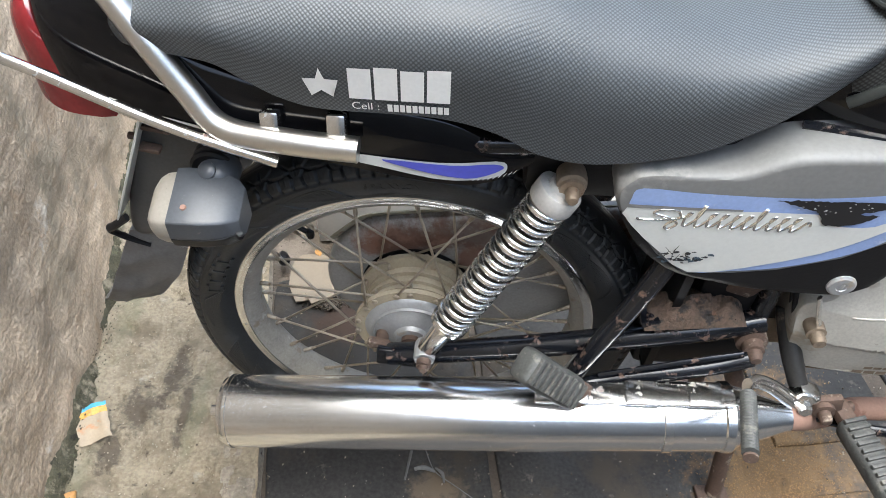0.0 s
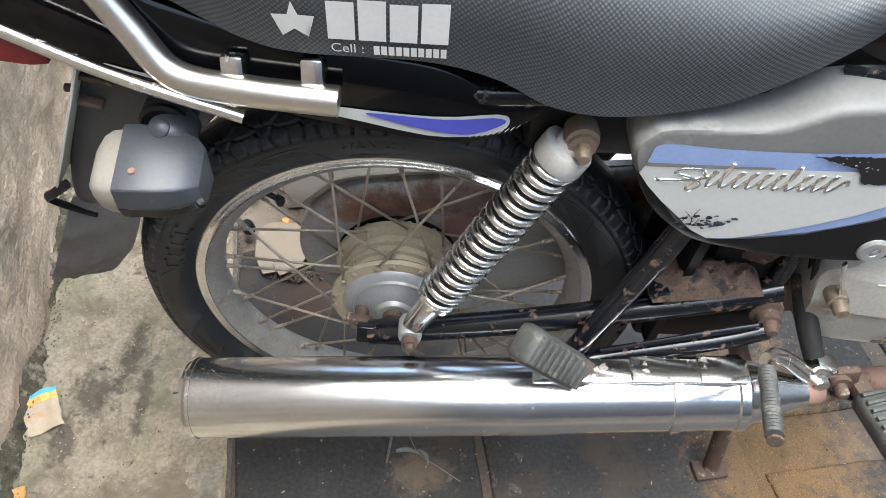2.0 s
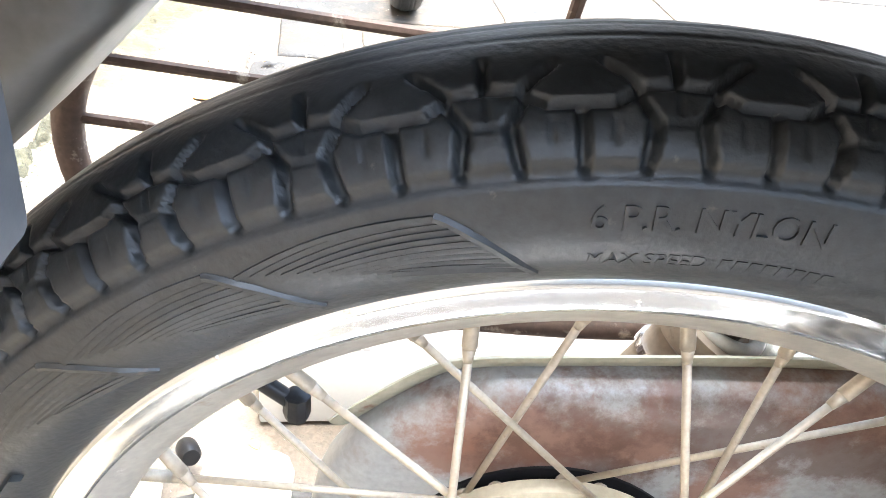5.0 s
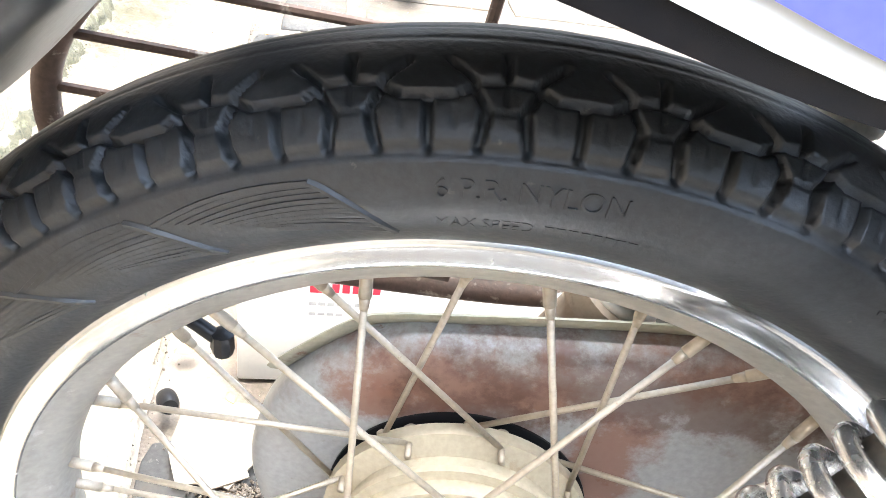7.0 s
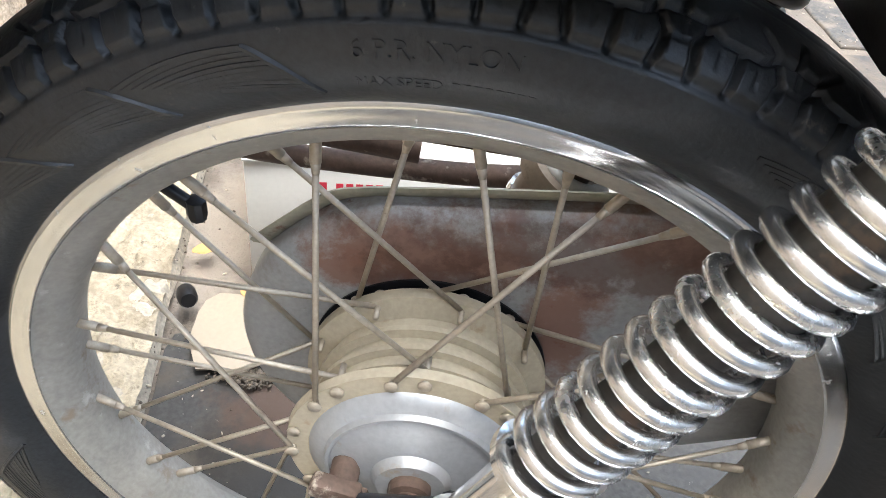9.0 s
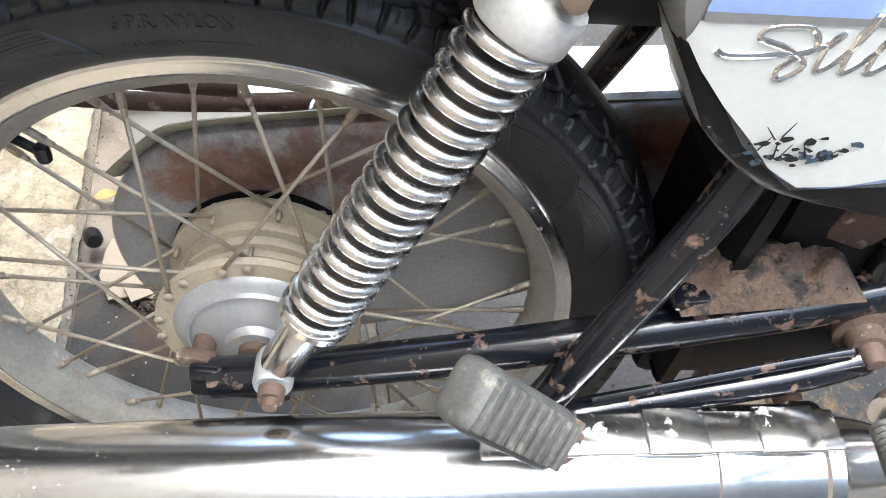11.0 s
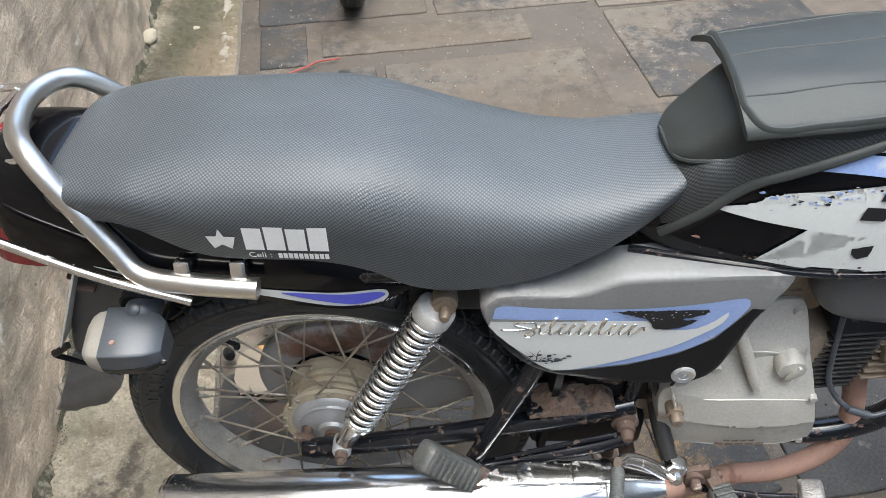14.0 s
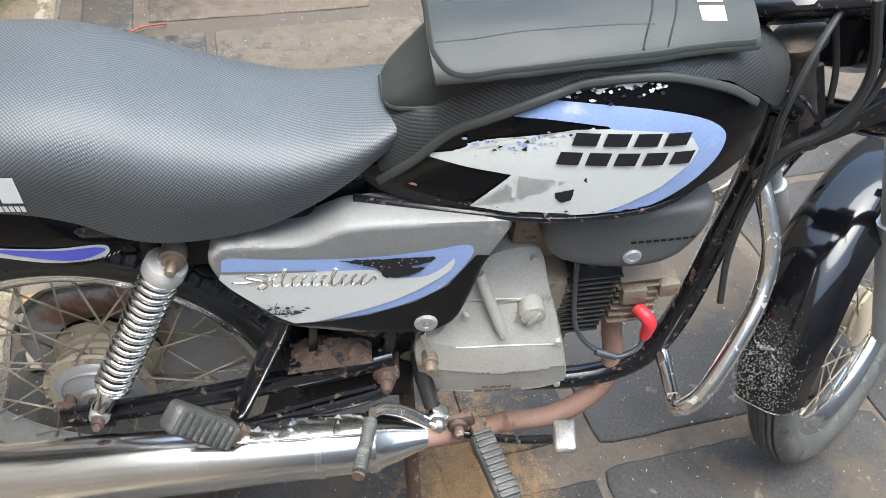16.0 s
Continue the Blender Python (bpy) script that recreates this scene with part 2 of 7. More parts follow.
def stain_or_shade(m, centre, size, colour, strength=0.85, ragged=1.1, scale=22):
    """An uneven patch of its own shape and colour round a place: a stain, or shade put into the colour."""
    n, l = m.node_tree.nodes, m.node_tree.links
    p = n["Principled BSDF"]
    old = p.inputs["Base Color"].links[0].from_socket
    tc = n.new("ShaderNodeTexCoord")
    sub, div, far = n.new("ShaderNodeVectorMath"), n.new("ShaderNodeVectorMath"), n.new("ShaderNodeVectorMath")
    sub.operation, div.operation, far.operation = "SUBTRACT", "DIVIDE", "LENGTH"
    sub.inputs[1].default_value, div.inputs[1].default_value = centre, size
    l.new(tc.outputs["Object"], sub.inputs[0])
    l.new(sub.outputs["Vector"], div.inputs[0])
    l.new(div.outputs["Vector"], far.inputs[0])
    nz = n.new("ShaderNodeTexNoise")
    nz.inputs["Scale"].default_value, nz.inputs["Detail"].default_value, nz.inputs["Roughness"].default_value = scale, 9, 0.72
    l.new(tc.outputs["Object"], nz.inputs["Vector"])
    ma = n.new("ShaderNodeMath")
    ma.operation = "MULTIPLY_ADD"
    l.new(nz.outputs["Fac"], ma.inputs[0])
    ma.inputs[1].default_value = ragged * 2
    l.new(far.outputs["Value"], ma.inputs[2])
    mr = n.new("ShaderNodeMapRange")
    mr.inputs["From Min"].default_value, mr.inputs["From Max"].default_value = ragged + 1.0, ragged + 0.45
    mr.inputs["To Min"].default_value, mr.inputs["To Max"].default_value = 0.0, strength
    l.new(ma.outputs[0], mr.inputs["Value"])
    mix = n.new("ShaderNodeMix")
    mix.data_type = "RGBA"
    l.new(mr.outputs["Result"], mix.inputs["Factor"])
    l.new(old, mix.inputs["A"])
    mix.inputs["B"].default_value = (*colour, 1)
    l.new(mix.outputs["Result"], p.inputs["Base Color"])


for c, sz in (((-0.02, 1.85, 0), (0.35, 0.45, 1)), ((0.45, 1.70, 0), (0.5, 0.35, 1)), ((0.75, 2.1, 0), (0.6, 0.4, 1)), ((0.1, 1.25, 0), (0.35, 0.3, 1)), ((1.25, 1.1, 0), (0.5, 0.3, 1))):
    stain_or_shade(slab_mat, c, sz, (0.100, 0.080, 0.060), 0.85, 1.5, 9)
for c, sz in (((0.25, 1.55, 0), (0.6, 0.3, 1)), ((0.7, 1.95, 0), (0.5, 0.3, 1))):
    stain_or_shade(grout_mat, c, sz, (0.070, 0.058, 0.047), 0.8, 1.5, 11)
    stain_or_shade(slab_mat, c, sz, (0.140, 0.122, 0.100), 0.5, 2.4, 18)
DAMP, GREEN, SPILT = (0.055, 0.042, 0.030), (0.150, 0.155, 0.095), (0.27, 0.165, 0.072)
for c, s in (((-0.435, 0.055, 0), (0.026, 0.075, 1)), ((-0.475, -0.020, 0), (0.045, 0.055, 1)), ((-0.395, -0.02, 0), (0.016, 0.10, 1)), ((-0.50, -0.10, 0), (0.03, 0.05, 1)), ((-0.72, 1.45, 0), (0.13, 0.55, 1))):
    stain_or_shade(gutter_mat, c, s, DAMP, 0.75, 1.3, 48)
for c, s in (((-0.70, 1.95, 0), (0.22, 0.6, 1)), ((-0.66, 1.65, 0), (0.10, 0.3, 1))):
    stain_or_shade(gutter_mat, c, s, (0.125, 0.105, 0.062), 0.85, 1.0, 10)
stain_or_shade(gutter_mat, (-0.76, 1.9, 0), (0.12, 0.7, 1), (0.065, 0.060, 0.034), 0.85, 1.1, 16)
stain_or_shade(gutter_mat, (-0.62, 1.35, 0), (0.14, 0.6, 1), (0.16, 0.12, 0.075), 0.75, 1.0, 12)
for c, s in (((-0.56, 0.22, 0), (0.03, 0.20, 1)), ((-0.375, -0.03, 0), (0.02, 0.12, 1)), ((-0.55, 0.55, 0), (0.05, 0.25, 1)), ((-0.53, -0.2, 0), (0.02, 0.16, 1))):
    stain_or_shade(gutter_mat, c, s, GREEN, 0.4)
for c, s in (((0.0, 0.04, 0.416), (0.085, 0.2, 0.028)), ((0.17, 0.04, 0.452), (0.15, 0.2, 0.024)), ((0.085, 0.04, 0.37), (0.028, 0.2, 0.07)), ((0.33, 0.04, 0.46), (0.12, 0.2, 0.03)), ((-0.05, 0.04, 0.395), (0.04, 0.2, 0.02))):
    stain_or_shade(case_mat, c, s, (0.21, 0.10, 0.065), 0.85, 1.2, 30)
for c, s in (((0.10, 0.04, 0.43), (0.16, 0.2, 0.03)), ((0.26, 0.04, 0.44), (0.10, 0.2, 0.04)), ((0.0, 0.04, 0.40), (0.05, 0.2, 0.02))):
    stain_or_shade(case_mat, c, s, (0.11, 0.055, 0.038), 0.7, 1.6, 55)
for c, s in (((-0.29, 0.50, 0), (0.09, 0.26, 1)), ((-0.40, 1.2, 0), (0.08, 0.4, 1))):
    stain_or_shade(grout_mat, c, s, (0.25, 0.21, 0.17), 0.7, 1.0, 16)
for c, s in (((0.5, 1.3, 0), (0.5, 0.3, 1)), ((0.2, 1.7, 0), (0.4, 0.2, 1)), ((1.2, 0.5, 0), (0.3, 0.2, 1))):
    stain_or_shade(slab_mat, c, s, (0.095, 0.073, 0.053), 0.6, 1.3, 22)
# dark patch behind the rear wheel: wet stain plus wheel shade put into the colour
stain_or_shade(slab_mat, (-0.10, 0.14, 0), (0.18, 0.20, 1), (0.026, 0.023, 0.020), 0.85, 1.4, 18)
stain_or_shade(slab_mat, (-0.16, 0.20, 0), (0.07, 0.06, 1), (0.085, 0.048, 0.032), 0.5, 1.4, 26)
for m in (slab_mat, grout_mat):
    stain_or_shade(m, (0.60, -0.07, 0), (0.15, 0.24, 1), SPILT, 0.6, 1.4, 34)
    stain_or_shade(m, (0.42, -0.20, 0), (0.10, 0.05, 1), SPILT, 0.5, 1.2, 30)
stain_or_shade(slab_mat, (0.04, -0.12, 0), (0.05, 0.04, 1), (0.20, 0.15, 0.10), 0.6, 1.2, 40)
stain_or_shade(slab_mat, (0.32, -0.21, 0), (0.03, 0.03, 1), (0.24, 0.17, 0.10), 0.7, 1.2, 40)
for v in (0.1, 0.55, 0.9, 1.3, 1.9):
    stain_or_shade(wall_mat, (-0.566 - 0.171 * v, 0.985 * v - 0.1, 0.5), (0.3, 0.05, 0.6), (0.24, 0.20, 0.155), 0.45, 0.8, 14)


def weave_mat(name, base, pitch=0.0033, low=0.42, high=1.5):
    """Black cover cloth with a woven grain of staggered dots."""
    m = mat(name, base, 0.42, 0.0, 0.15, 8, 300, 0.0, spec=0.4)
    n, l = m.node_tree.nodes, m.node_tree.links
    p, tc = n["Principled BSDF"], n.new("ShaderNodeTexCoord")
    tone = p.inputs["Base Color"].links[0].from_socket
    mp = n.new("ShaderNodeMapping")
    mp.inputs["Rotation"].default_value = (0, 0, radians(45))
    l.new(tc.outputs["UV"], mp.inputs["Vector"])
    vo = n.new("ShaderNodeTexVoronoi")
    vo.inputs["Scale"].default_value, vo.inputs["Randomness"].default_value = 1 / pitch, 0.06
    l.new(mp.outputs["Vector"], vo.inputs["Vector"])
    ramp = n.new("ShaderNodeValToRGB")
    ramp.color_ramp.elements[0].position, ramp.color_ramp.elements[1].position = 0.16, 0.52
    ramp.color_ramp.elements[0].color, ramp.color_ramp.elements[1].color = (high, high, high, 1), (low, low, low, 1)
    l.new(vo.outputs["Distance"], ramp.inputs["Fac"])
    mix = n.new("ShaderNodeMix")
    mix.data_type, mix.blend_type = "RGBA", "MULTIPLY"
    mix.inputs["Factor"].default_value = 1.0
    l.new(tone, mix.inputs["A"])
    l.new(ramp.outputs["Color"], mix.inputs["B"])
    l.new(mix.outputs["Result"], p.inputs["Base Color"])
    b = n.new("ShaderNodeBump")
    b.invert = True
    b.inputs["Strength"].default_value, b.inputs["Distance"].default_value = 0.45, 0.001
    l.new(vo.outputs["Distance"], b.inputs["Height"])
    l.new(b.outputs["Normal"], p.inputs["Normal"])
    return m


seat_mat = weave_mat("woven_seat_cover", (0.078, 0.086, 0.092), 0.0031, 0.50, 1.30)
cover_mat = weave_mat("woven_tank_cover", (0.035, 0.037, 0.038), 0.0030, 0.3)


# ---- building helpers ----
def link_mesh(name, bm, material, parent=None, label="", sharp=38):
    bmesh.ops.recalc_face_normals(bm, faces=bm.faces)
    for f in bm.faces:
        f.smooth = True
    lim = radians(sharp)
    for e in bm.edges:
        if len(e.link_faces) == 2 and e.calc_face_angle(0) > lim:
            e.smooth = False
    me = bpy.data.meshes.new(name)
    bm.to_mesh(me)
    bm.free()
    me.materials.append(material)
    ob = new(name, me)
    if parent:
        ob.parent = parent
    if label:
        ob["label"] = label
    return ob


def part(name, bm, material, parent, label="", sharp=38):
    """One mesh object under a thing or under a part."""
    return link_mesh(name, bm, material, parent, label, sharp)


def smooth_path(pts, steps=8, closed=False):
    """Catmull-Rom through the points."""
    pts = [Vector(p) for p in pts]
    if len(pts) < 3 and not closed:
        return pts
    n, out = len(pts), []
    for i in range(n if closed else n - 1):
        if closed:
            a, b, c, d = pts[i - 1], pts[i], pts[(i + 1) % n], pts[(i + 2) % n]
        else:
            b, c = pts[i], pts[i + 1]
            a = pts[i - 1] if i else b * 2 - c
            d = pts[i + 2] if i + 2 < n else c * 2 - b
        for k in range(steps):
            t = k / steps
            out.append(0.5 * (2 * b + (c - a) * t + (2 * a - 5 * b + 4 * c - d) * t * t + (3 * b - a - 3 * c + d) * t ** 3))
    if not closed:
        out.append(pts[-1])
    return out


def sweep(bm, path, r, n=12, flat=1.0, closed=False, cap=True):
    """A tube along a path; r is one radius or one for each point."""
    m = len(path)
    rad = r if isinstance(r, (list, tuple)) else [r] * m
    up, rings = None, []
    for i in range(m):
        if closed:
            t = (path[(i + 1) % m] - path[i - 1]).normalized()
        else:
            t = (path[min(i + 1, m - 1)] - path[max(i - 1, 0)]).normalized()
        if up is None:
            up = t.orthogonal().normalized()
        up = (up - t * up.dot(t)).normalized()
        side = t.cross(up)
        rings.append([bm.verts.new(path[i] + rad[i] * (math.cos(2 * math.pi * k / n) * up + flat * math.sin(2 * math.pi * k / n) * side)) for k in range(n)])
    for i in range(m if closed else m - 1):
        a, b = rings[i], rings[(i + 1) % m]
        for k in range(n):
            bm.faces.new((a[k], a[(k + 1) % n], b[(k + 1) % n], b[k]))
    if cap and not closed:
        bm.faces.new(rings[0][::-1])
        bm.faces.new(rings[-1])
    return bm


def tube(pts, r, n=12, steps=8, closed=False, flat=1.0):
    path = smooth_path(pts, steps, closed)
    if isinstance(r, (list, tuple)):
        q = np.interp(np.linspace(0, len(r) - 1, len(path)), range(len(r)), r)
        r = [float(v) for v in q]
    return sweep(bmesh.new(), path, r, n, flat, closed)


def lathe(profile, seg=48, axis="y", at=(0, 0, 0), bm=None, closed=False):
    """Turn (radius, height) points round an axis through at."""
    bm = bm or bmesh.new()
    rings = []
    for r, h in profile:
        ring = []
        for k in range(seg):
            c, s = r * math.cos(2 * math.pi * k / seg), r * math.sin(2 * math.pi * k / seg)
            q = {"y": (c, h, s), "z": (c, s, h), "x": (h, c, s)}[axis]
            ring.append(bm.verts.new(Vector(at) + Vector(q)))
        rings.append(ring)
    pairs = list(zip(rings, rings[1:])) + ([(rings[-1], rings[0])] if closed else [])
    for a, b in pairs:
        for k in range(seg):
            bm.faces.new((a[k], a[(k + 1) % seg], b[(k + 1) % seg], b[k]))
    if not closed:
        if profile[0][0] > 1e-5:
            bm.faces.new(rings[0][::-1])
        if profile[-1][0] > 1e-5:
            bm.faces.new(rings[-1])
    bmesh.ops.remove_doubles(bm, verts=bm.verts, dist=1e-6)
    return bm


def rod(a, b, r, n=14, bm=None, r2=None):
    bm = bm or bmesh.new()
    return sweep(bm, [Vector(a), Vector(b)], [r, r2 if r2 is not None else r], n)


def block(centre, size, bevel=0.003, turn=(0, 0, 0), bm=None, seg=2):
    """A bevelled box; turn in degrees."""
    own = bmesh.new()
    bmesh.ops.create_cube(own, size=1)
    bmesh.ops.scale(own, vec=size, verts=own.verts)
    if bevel:
        bmesh.ops.bevel(own, geom=own.edges[:], offset=bevel, segments=seg, affect="EDGES", profile=0.5)
    own.transform(pose(*centre, *turn))
    if bm is None:
        return own
    me = bpy.data.meshes.new("tmp")
    own.to_mesh(me)
    own.free()
    bm.from_mesh(me)
    bpy.data.meshes.remove(me)
    return bm


def pillow(outline, y_edge, rise, y_back, edge=0.012, rings=10, steps=6, centre=None, crown=0.0, tilt=(0.0, 0.0)):
    """A moulded cover in the xz plane that swells towards -y: rounded rim, then a gently crowned face.
    tilt: how y changes with x and with z about the centre."""
    pts = smooth_path([(x, 0, z) for x, z in outline], steps, True)
    c = Vector((sum(p.x for p in pts) / len(pts), 0, sum(p.z for p in pts) / len(pts)))
    if centre:
        c = Vector((centre[0], 0, centre[1]))
    bm = bmesh.new()
    loops = []
    far = max((p - c).length for p in pts)

    def depth(q, d):
        k = min(1.0, d / edge)
        lift = rise * math.sqrt(max(0.0, 1 - (1 - k) ** 2)) + crown * (1 - ((q - c).length / far) ** 2)
        return y_edge - lift + tilt[0] * (q.x - c.x) + tilt[1] * (q.z - c.z)

    back = [bm.verts.new((p.x, y_back, p.z)) for p in pts]
    loops.append(back)
    for j in range(rings + 1):
        s = (j / rings) ** 1.8 if j < rings else 0.985
        ring = []
        for p in pts:
            q = p + (c - p) * min(s, 0.985)
            y = depth(q, (p - q).length)
            ring.append(bm.verts.new((q.x, y, q.z)))
        loops.append(ring)
    n = len(pts)
    for a, b in zip(loops, loops[1:]):
        for k in range(n):
            bm.faces.new((a[k], a[(k + 1) % n], b[(k + 1) % n], b[k]))
    bm.faces.new(loops[-1])
    bm.faces.new(back[::-1])
    return bm


def tree_of(ob):
    from mathutils.bvhtree import BVHTree
    return BVHTree.FromPolygons([v.co for v in ob.data.vertices], [p.vertices for p in ob.data.polygons])


def fill(outline, cell=0.008, smooth=0):
    """A flat polygon in the xz plane, cut into small cells so that it can follow a curved body."""
    pts = smooth_path([(x, 0, z) for x, z in outline], smooth, True) if smooth else [Vector((x, 0, z)) for x, z in outline]
    bm = bmesh.new()
    bm.faces.new([bm.verts.new(p) for p in pts])
    bmesh.ops.triangulate(bm, faces=bm.faces)
    for ax in (0, 2):
        lo, hi = min(v.co[ax] for v in bm.verts), max(v.co[ax] for v in bm.verts)
        k = lo + cell
        while k < hi:
            co, no = Vector((0, 0, 0)), Vector((0, 0, 0))
            co[ax], no[ax] = k, 1
            bmesh.ops.bisect_plane(bm, geom=bm.verts[:] + bm.edges[:] + bm.faces[:], plane_co=co, plane_no=no)
            k += cell
    return bm


def lay(bm, tree, off=0.0006, from_y=-1.0, way=(0, 1, 0)):
    """Press a flat mesh along y on to a body."""
    last = 0.0
    for v in bm.verts:
        hit, nor, _, _ = tree.ray_cast(Vector((v.co.x, from_y, v.co.z)), Vector(way))
        if hit is not None:
            last = hit.y
            v.co = hit + Vector((0, -off, 0)) + (nor if nor.y < 0 else -nor) * off * 0.5
        else:
            v.co.y = last - off
    return bm


def decal(name, outline, tree, material, parent, label="", smooth=0, off=0.0009, cell=0.005):
    return part(name, lay(fill(outline, cell, smooth), tree, off), material, parent, label)


def ragged(outline, amp=0.002, step=0.003, seed=0.0, scale=90):
    """Roughen an outline as flaking paint does: fine steps along it, pushed in and out."""
    pts = [Vector((x, 0, z)) for x, z in outline]
    out = []
    for a, b in zip(pts, pts[1:] + pts[:1]):
        d = b - a
        n = max(1, int(d.length / step))
        side = Vector((-d.z, 0, d.x)).normalized() if d.length > 1e-9 else Vector((0, 0, 1))
        for k in range(n):
            q = a + d * (k / n)
            w = noise.noise(Vector((q.x * scale, seed, q.z * scale))) + 0.6 * noise.noise(Vector((q.x * scale * 3.1, seed + 5, q.z * scale * 3.1)))
            out.append(((q + side * amp * w).x, (q + side * amp * w).z))
    return out


def flake(x, z, size, seed):
    """A small uneven chip."""
    r = random.Random(seed)
    n = r.randint(6, 9)
    return [(x + size * (0.5 + r.random()) * math.cos(2 * math.pi * k / n), z + 0.6 * size * (0.4 + r.random()) * math.sin(2 * math.pi * k / n)) for k in range(n)]


def letters(text, height, stretch=1.0, shear=0.0):
    """Letter shapes as a mesh in the xz plane, starting at the origin, capital height as given."""
    cu = bpy.data.curves.new("tmp", "FONT")
    cu.body, cu.resolution_u, cu.shear = text, 3, shear
    tmp = bpy.data.objects.new("tmp", cu)
    scene.collection.objects.link(tmp)
    me = bpy.data.meshes.new_from_object(tmp)
    bm = bmesh.new()
    bm.from_mesh(me)
    bpy.data.objects.remove(tmp)
    bpy.data.curves.remove(cu)
    bpy.data.meshes.remove(me)
    k = height / 0.69
    for v in bm.verts:
        v.co = Vector((v.co.x * k * stretch, 0, v.co.y * k))
    return bm


def section(y_half, z_low, z_top, t, py=0.55, pz=0.62):
    """A point of a rounded body section; t runs 0..1 from the right lower edge over the top to the left one."""
    a = math.pi * t
    c, s = math.cos(a), math.sin(a)
    return -y_half * math.copysign(abs(c) ** py, c), z_low + (z_top - z_low) * abs(s) ** pz


def sewn_section(y_half, z_low, z_top, t, rise=0.42, share=0.15):
    """A seat's section: an upright side band up to a sewn edge, then a domed top."""
    edge = z_low + rise * (z_top - z_low)
    side = -1 if t < 0.5 else 1
    k = min(t, 1 - t)
    if k < share:
        f = k / share
        return side * y_half * (0.955 + 0.045 * f), z_low + (edge - z_low) * f
    a = math.pi * (t - share) / (1 - 2 * share)
    c = math.cos(a)
    return -y_half * math.copysign(abs(c) ** 0.72, c), edge + (z_top - edge) * max(0.0, math.sin(a)) ** 0.72


def loft(rows, nx=60, nt=48, py=0.55, pz=0.62, grow=0.0, low=None, uv=False, shape=None):
    """A body along x from rows (x, half width, lower z, upper z). low(x): from which t the skin starts on each side."""
    xs = [r[0] for r in rows]
    path = smooth_path([(i, r[1], r[2]) for i, r in enumerate(rows)], 12)
    tops = smooth_path([(i, r[0], r[3]) for i, r in enumerate(rows)], 12)
    bm = bmesh.new()
    lay_uv = bm.loops.layers.uv.new("UVMap") if uv else None
    rings, coords = [], {}
    for p, q in zip(path, tops):
        w, zl, x, zt = max(p.y, 0.002) + grow, p.z - grow, q.y, q.z + grow
        t0 = low(x) if low else 0.0
        ring, run, prev = [], 0.0, None
        for j in range(nt + 1):
            t = t0 + (1 - 2 * t0) * j / nt
            y, z = shape(w, zl, zt, t) if shape else section(w, zl, zt, t, py, pz)
            co = Vector((x, y, z))
            run += (co - prev).length if prev else 0.0
            prev = co
            v = bm.verts.new(co)
            coords[v] = (x, run)
            ring.append(v)
        rings.append(ring)
    for a, b in zip(rings, rings[1:]):
        for j in range(nt):
            f = bm.faces.new((a[j], b[j], b[j + 1], a[j + 1]))
            if uv:
                for lp in f.loops:
                    lp[lay_uv].uv = coords[lp.vert]
    if not low:
        for a, b in zip(rings, rings[1:]):
            bm.faces.new((a[0], a[nt], b[nt], b[0]))
        bm.faces.new(rings[0])
        bm.faces.new(rings[-1][::-1])
    return bm


def thicken(bm, d):
    bmesh.ops.recalc_face_normals(bm, faces=bm.faces)
    bmesh.ops.solidify(bm, geom=bm.faces[:], thickness=d)
    return bm


def thing(name, at, label, category, group="", kind=""):
    ob = new(name)
    ob.location = at
    ob.empty_display_size = 0.05
    return tagged(ob, label, category, group, kind)


# ---- ground, gutter and wall ----
AX, AY = Vector((0.985, 0.171, 0)), Vector((-0.171, 0.985, 0))


def plan(u, v, z=0.0):
    p = AX * u + AY * v
    return Vector((p.x, p.y, z))


def rough_sheet(u0, u1, v0, v1, nu, nv, height, z=0.0):
    bm = bmesh.new()
    g = [[None] * (nv + 1) for _ in range(nu + 1)]
    for i in range(nu + 1):
        for j in range(nv + 1):
            p = plan(u0 + (u1 - u0) * i / nu, v0 + (v1 - v0) * j / nv, z)
            p.z += height(p, i / nu)
            g[i][j] = bm.verts.new(p)
    for i in range(nu):
        for j in range(nv):
            bm.faces.new((g[i][j], g[i + 1][j], g[i + 1][j + 1], g[i][j + 1]))
    return bm


bm = bmesh.new()
bmesh.ops.create_grid(bm, x_segments=40, y_segments=40, size=150)
bm.transform(Matrix.Translation((0, 0, -0.007)))
ground = tagged(link_mesh("ground", bm, grout_mat), "brown dirt and mortar bed between dark stone slabs", "ground", kind="structure")

def pitted(p):
    """Pits and clods of trodden cement."""
    d, e = noise.noise(p * 26 + Vector((5, 0, 0))), noise.noise(p * 62 + Vector((0, 9, 0)))
    return -0.016 * max(0.0, d - 0.28) - 0.012 * max(0.0, e - 0.25) + 0.006 * max(0.0, -e - 0.3)


def gutter_height(p, k):
    h = 0.004 + 0.014 * noise.noise(p * 9) + 0.008 * noise.noise(p * 34) + 0.004 * noise.noise(p * 95) + pitted(p)
    return max(-0.021, h - 0.012 * math.sin(math.pi * k) + 0.035 * max(0, 0.16 - k) / 0.16)


bm = rough_sheet(-0.62, -0.262, -3.2, 5.0, 90, 1400, gutter_height, 0.024)
gutter = tagged(link_mesh("gutter", bm, gutter_mat, sharp=80), "rough sandy cement gutter strip with moss and stains", "gutter", kind="structure")

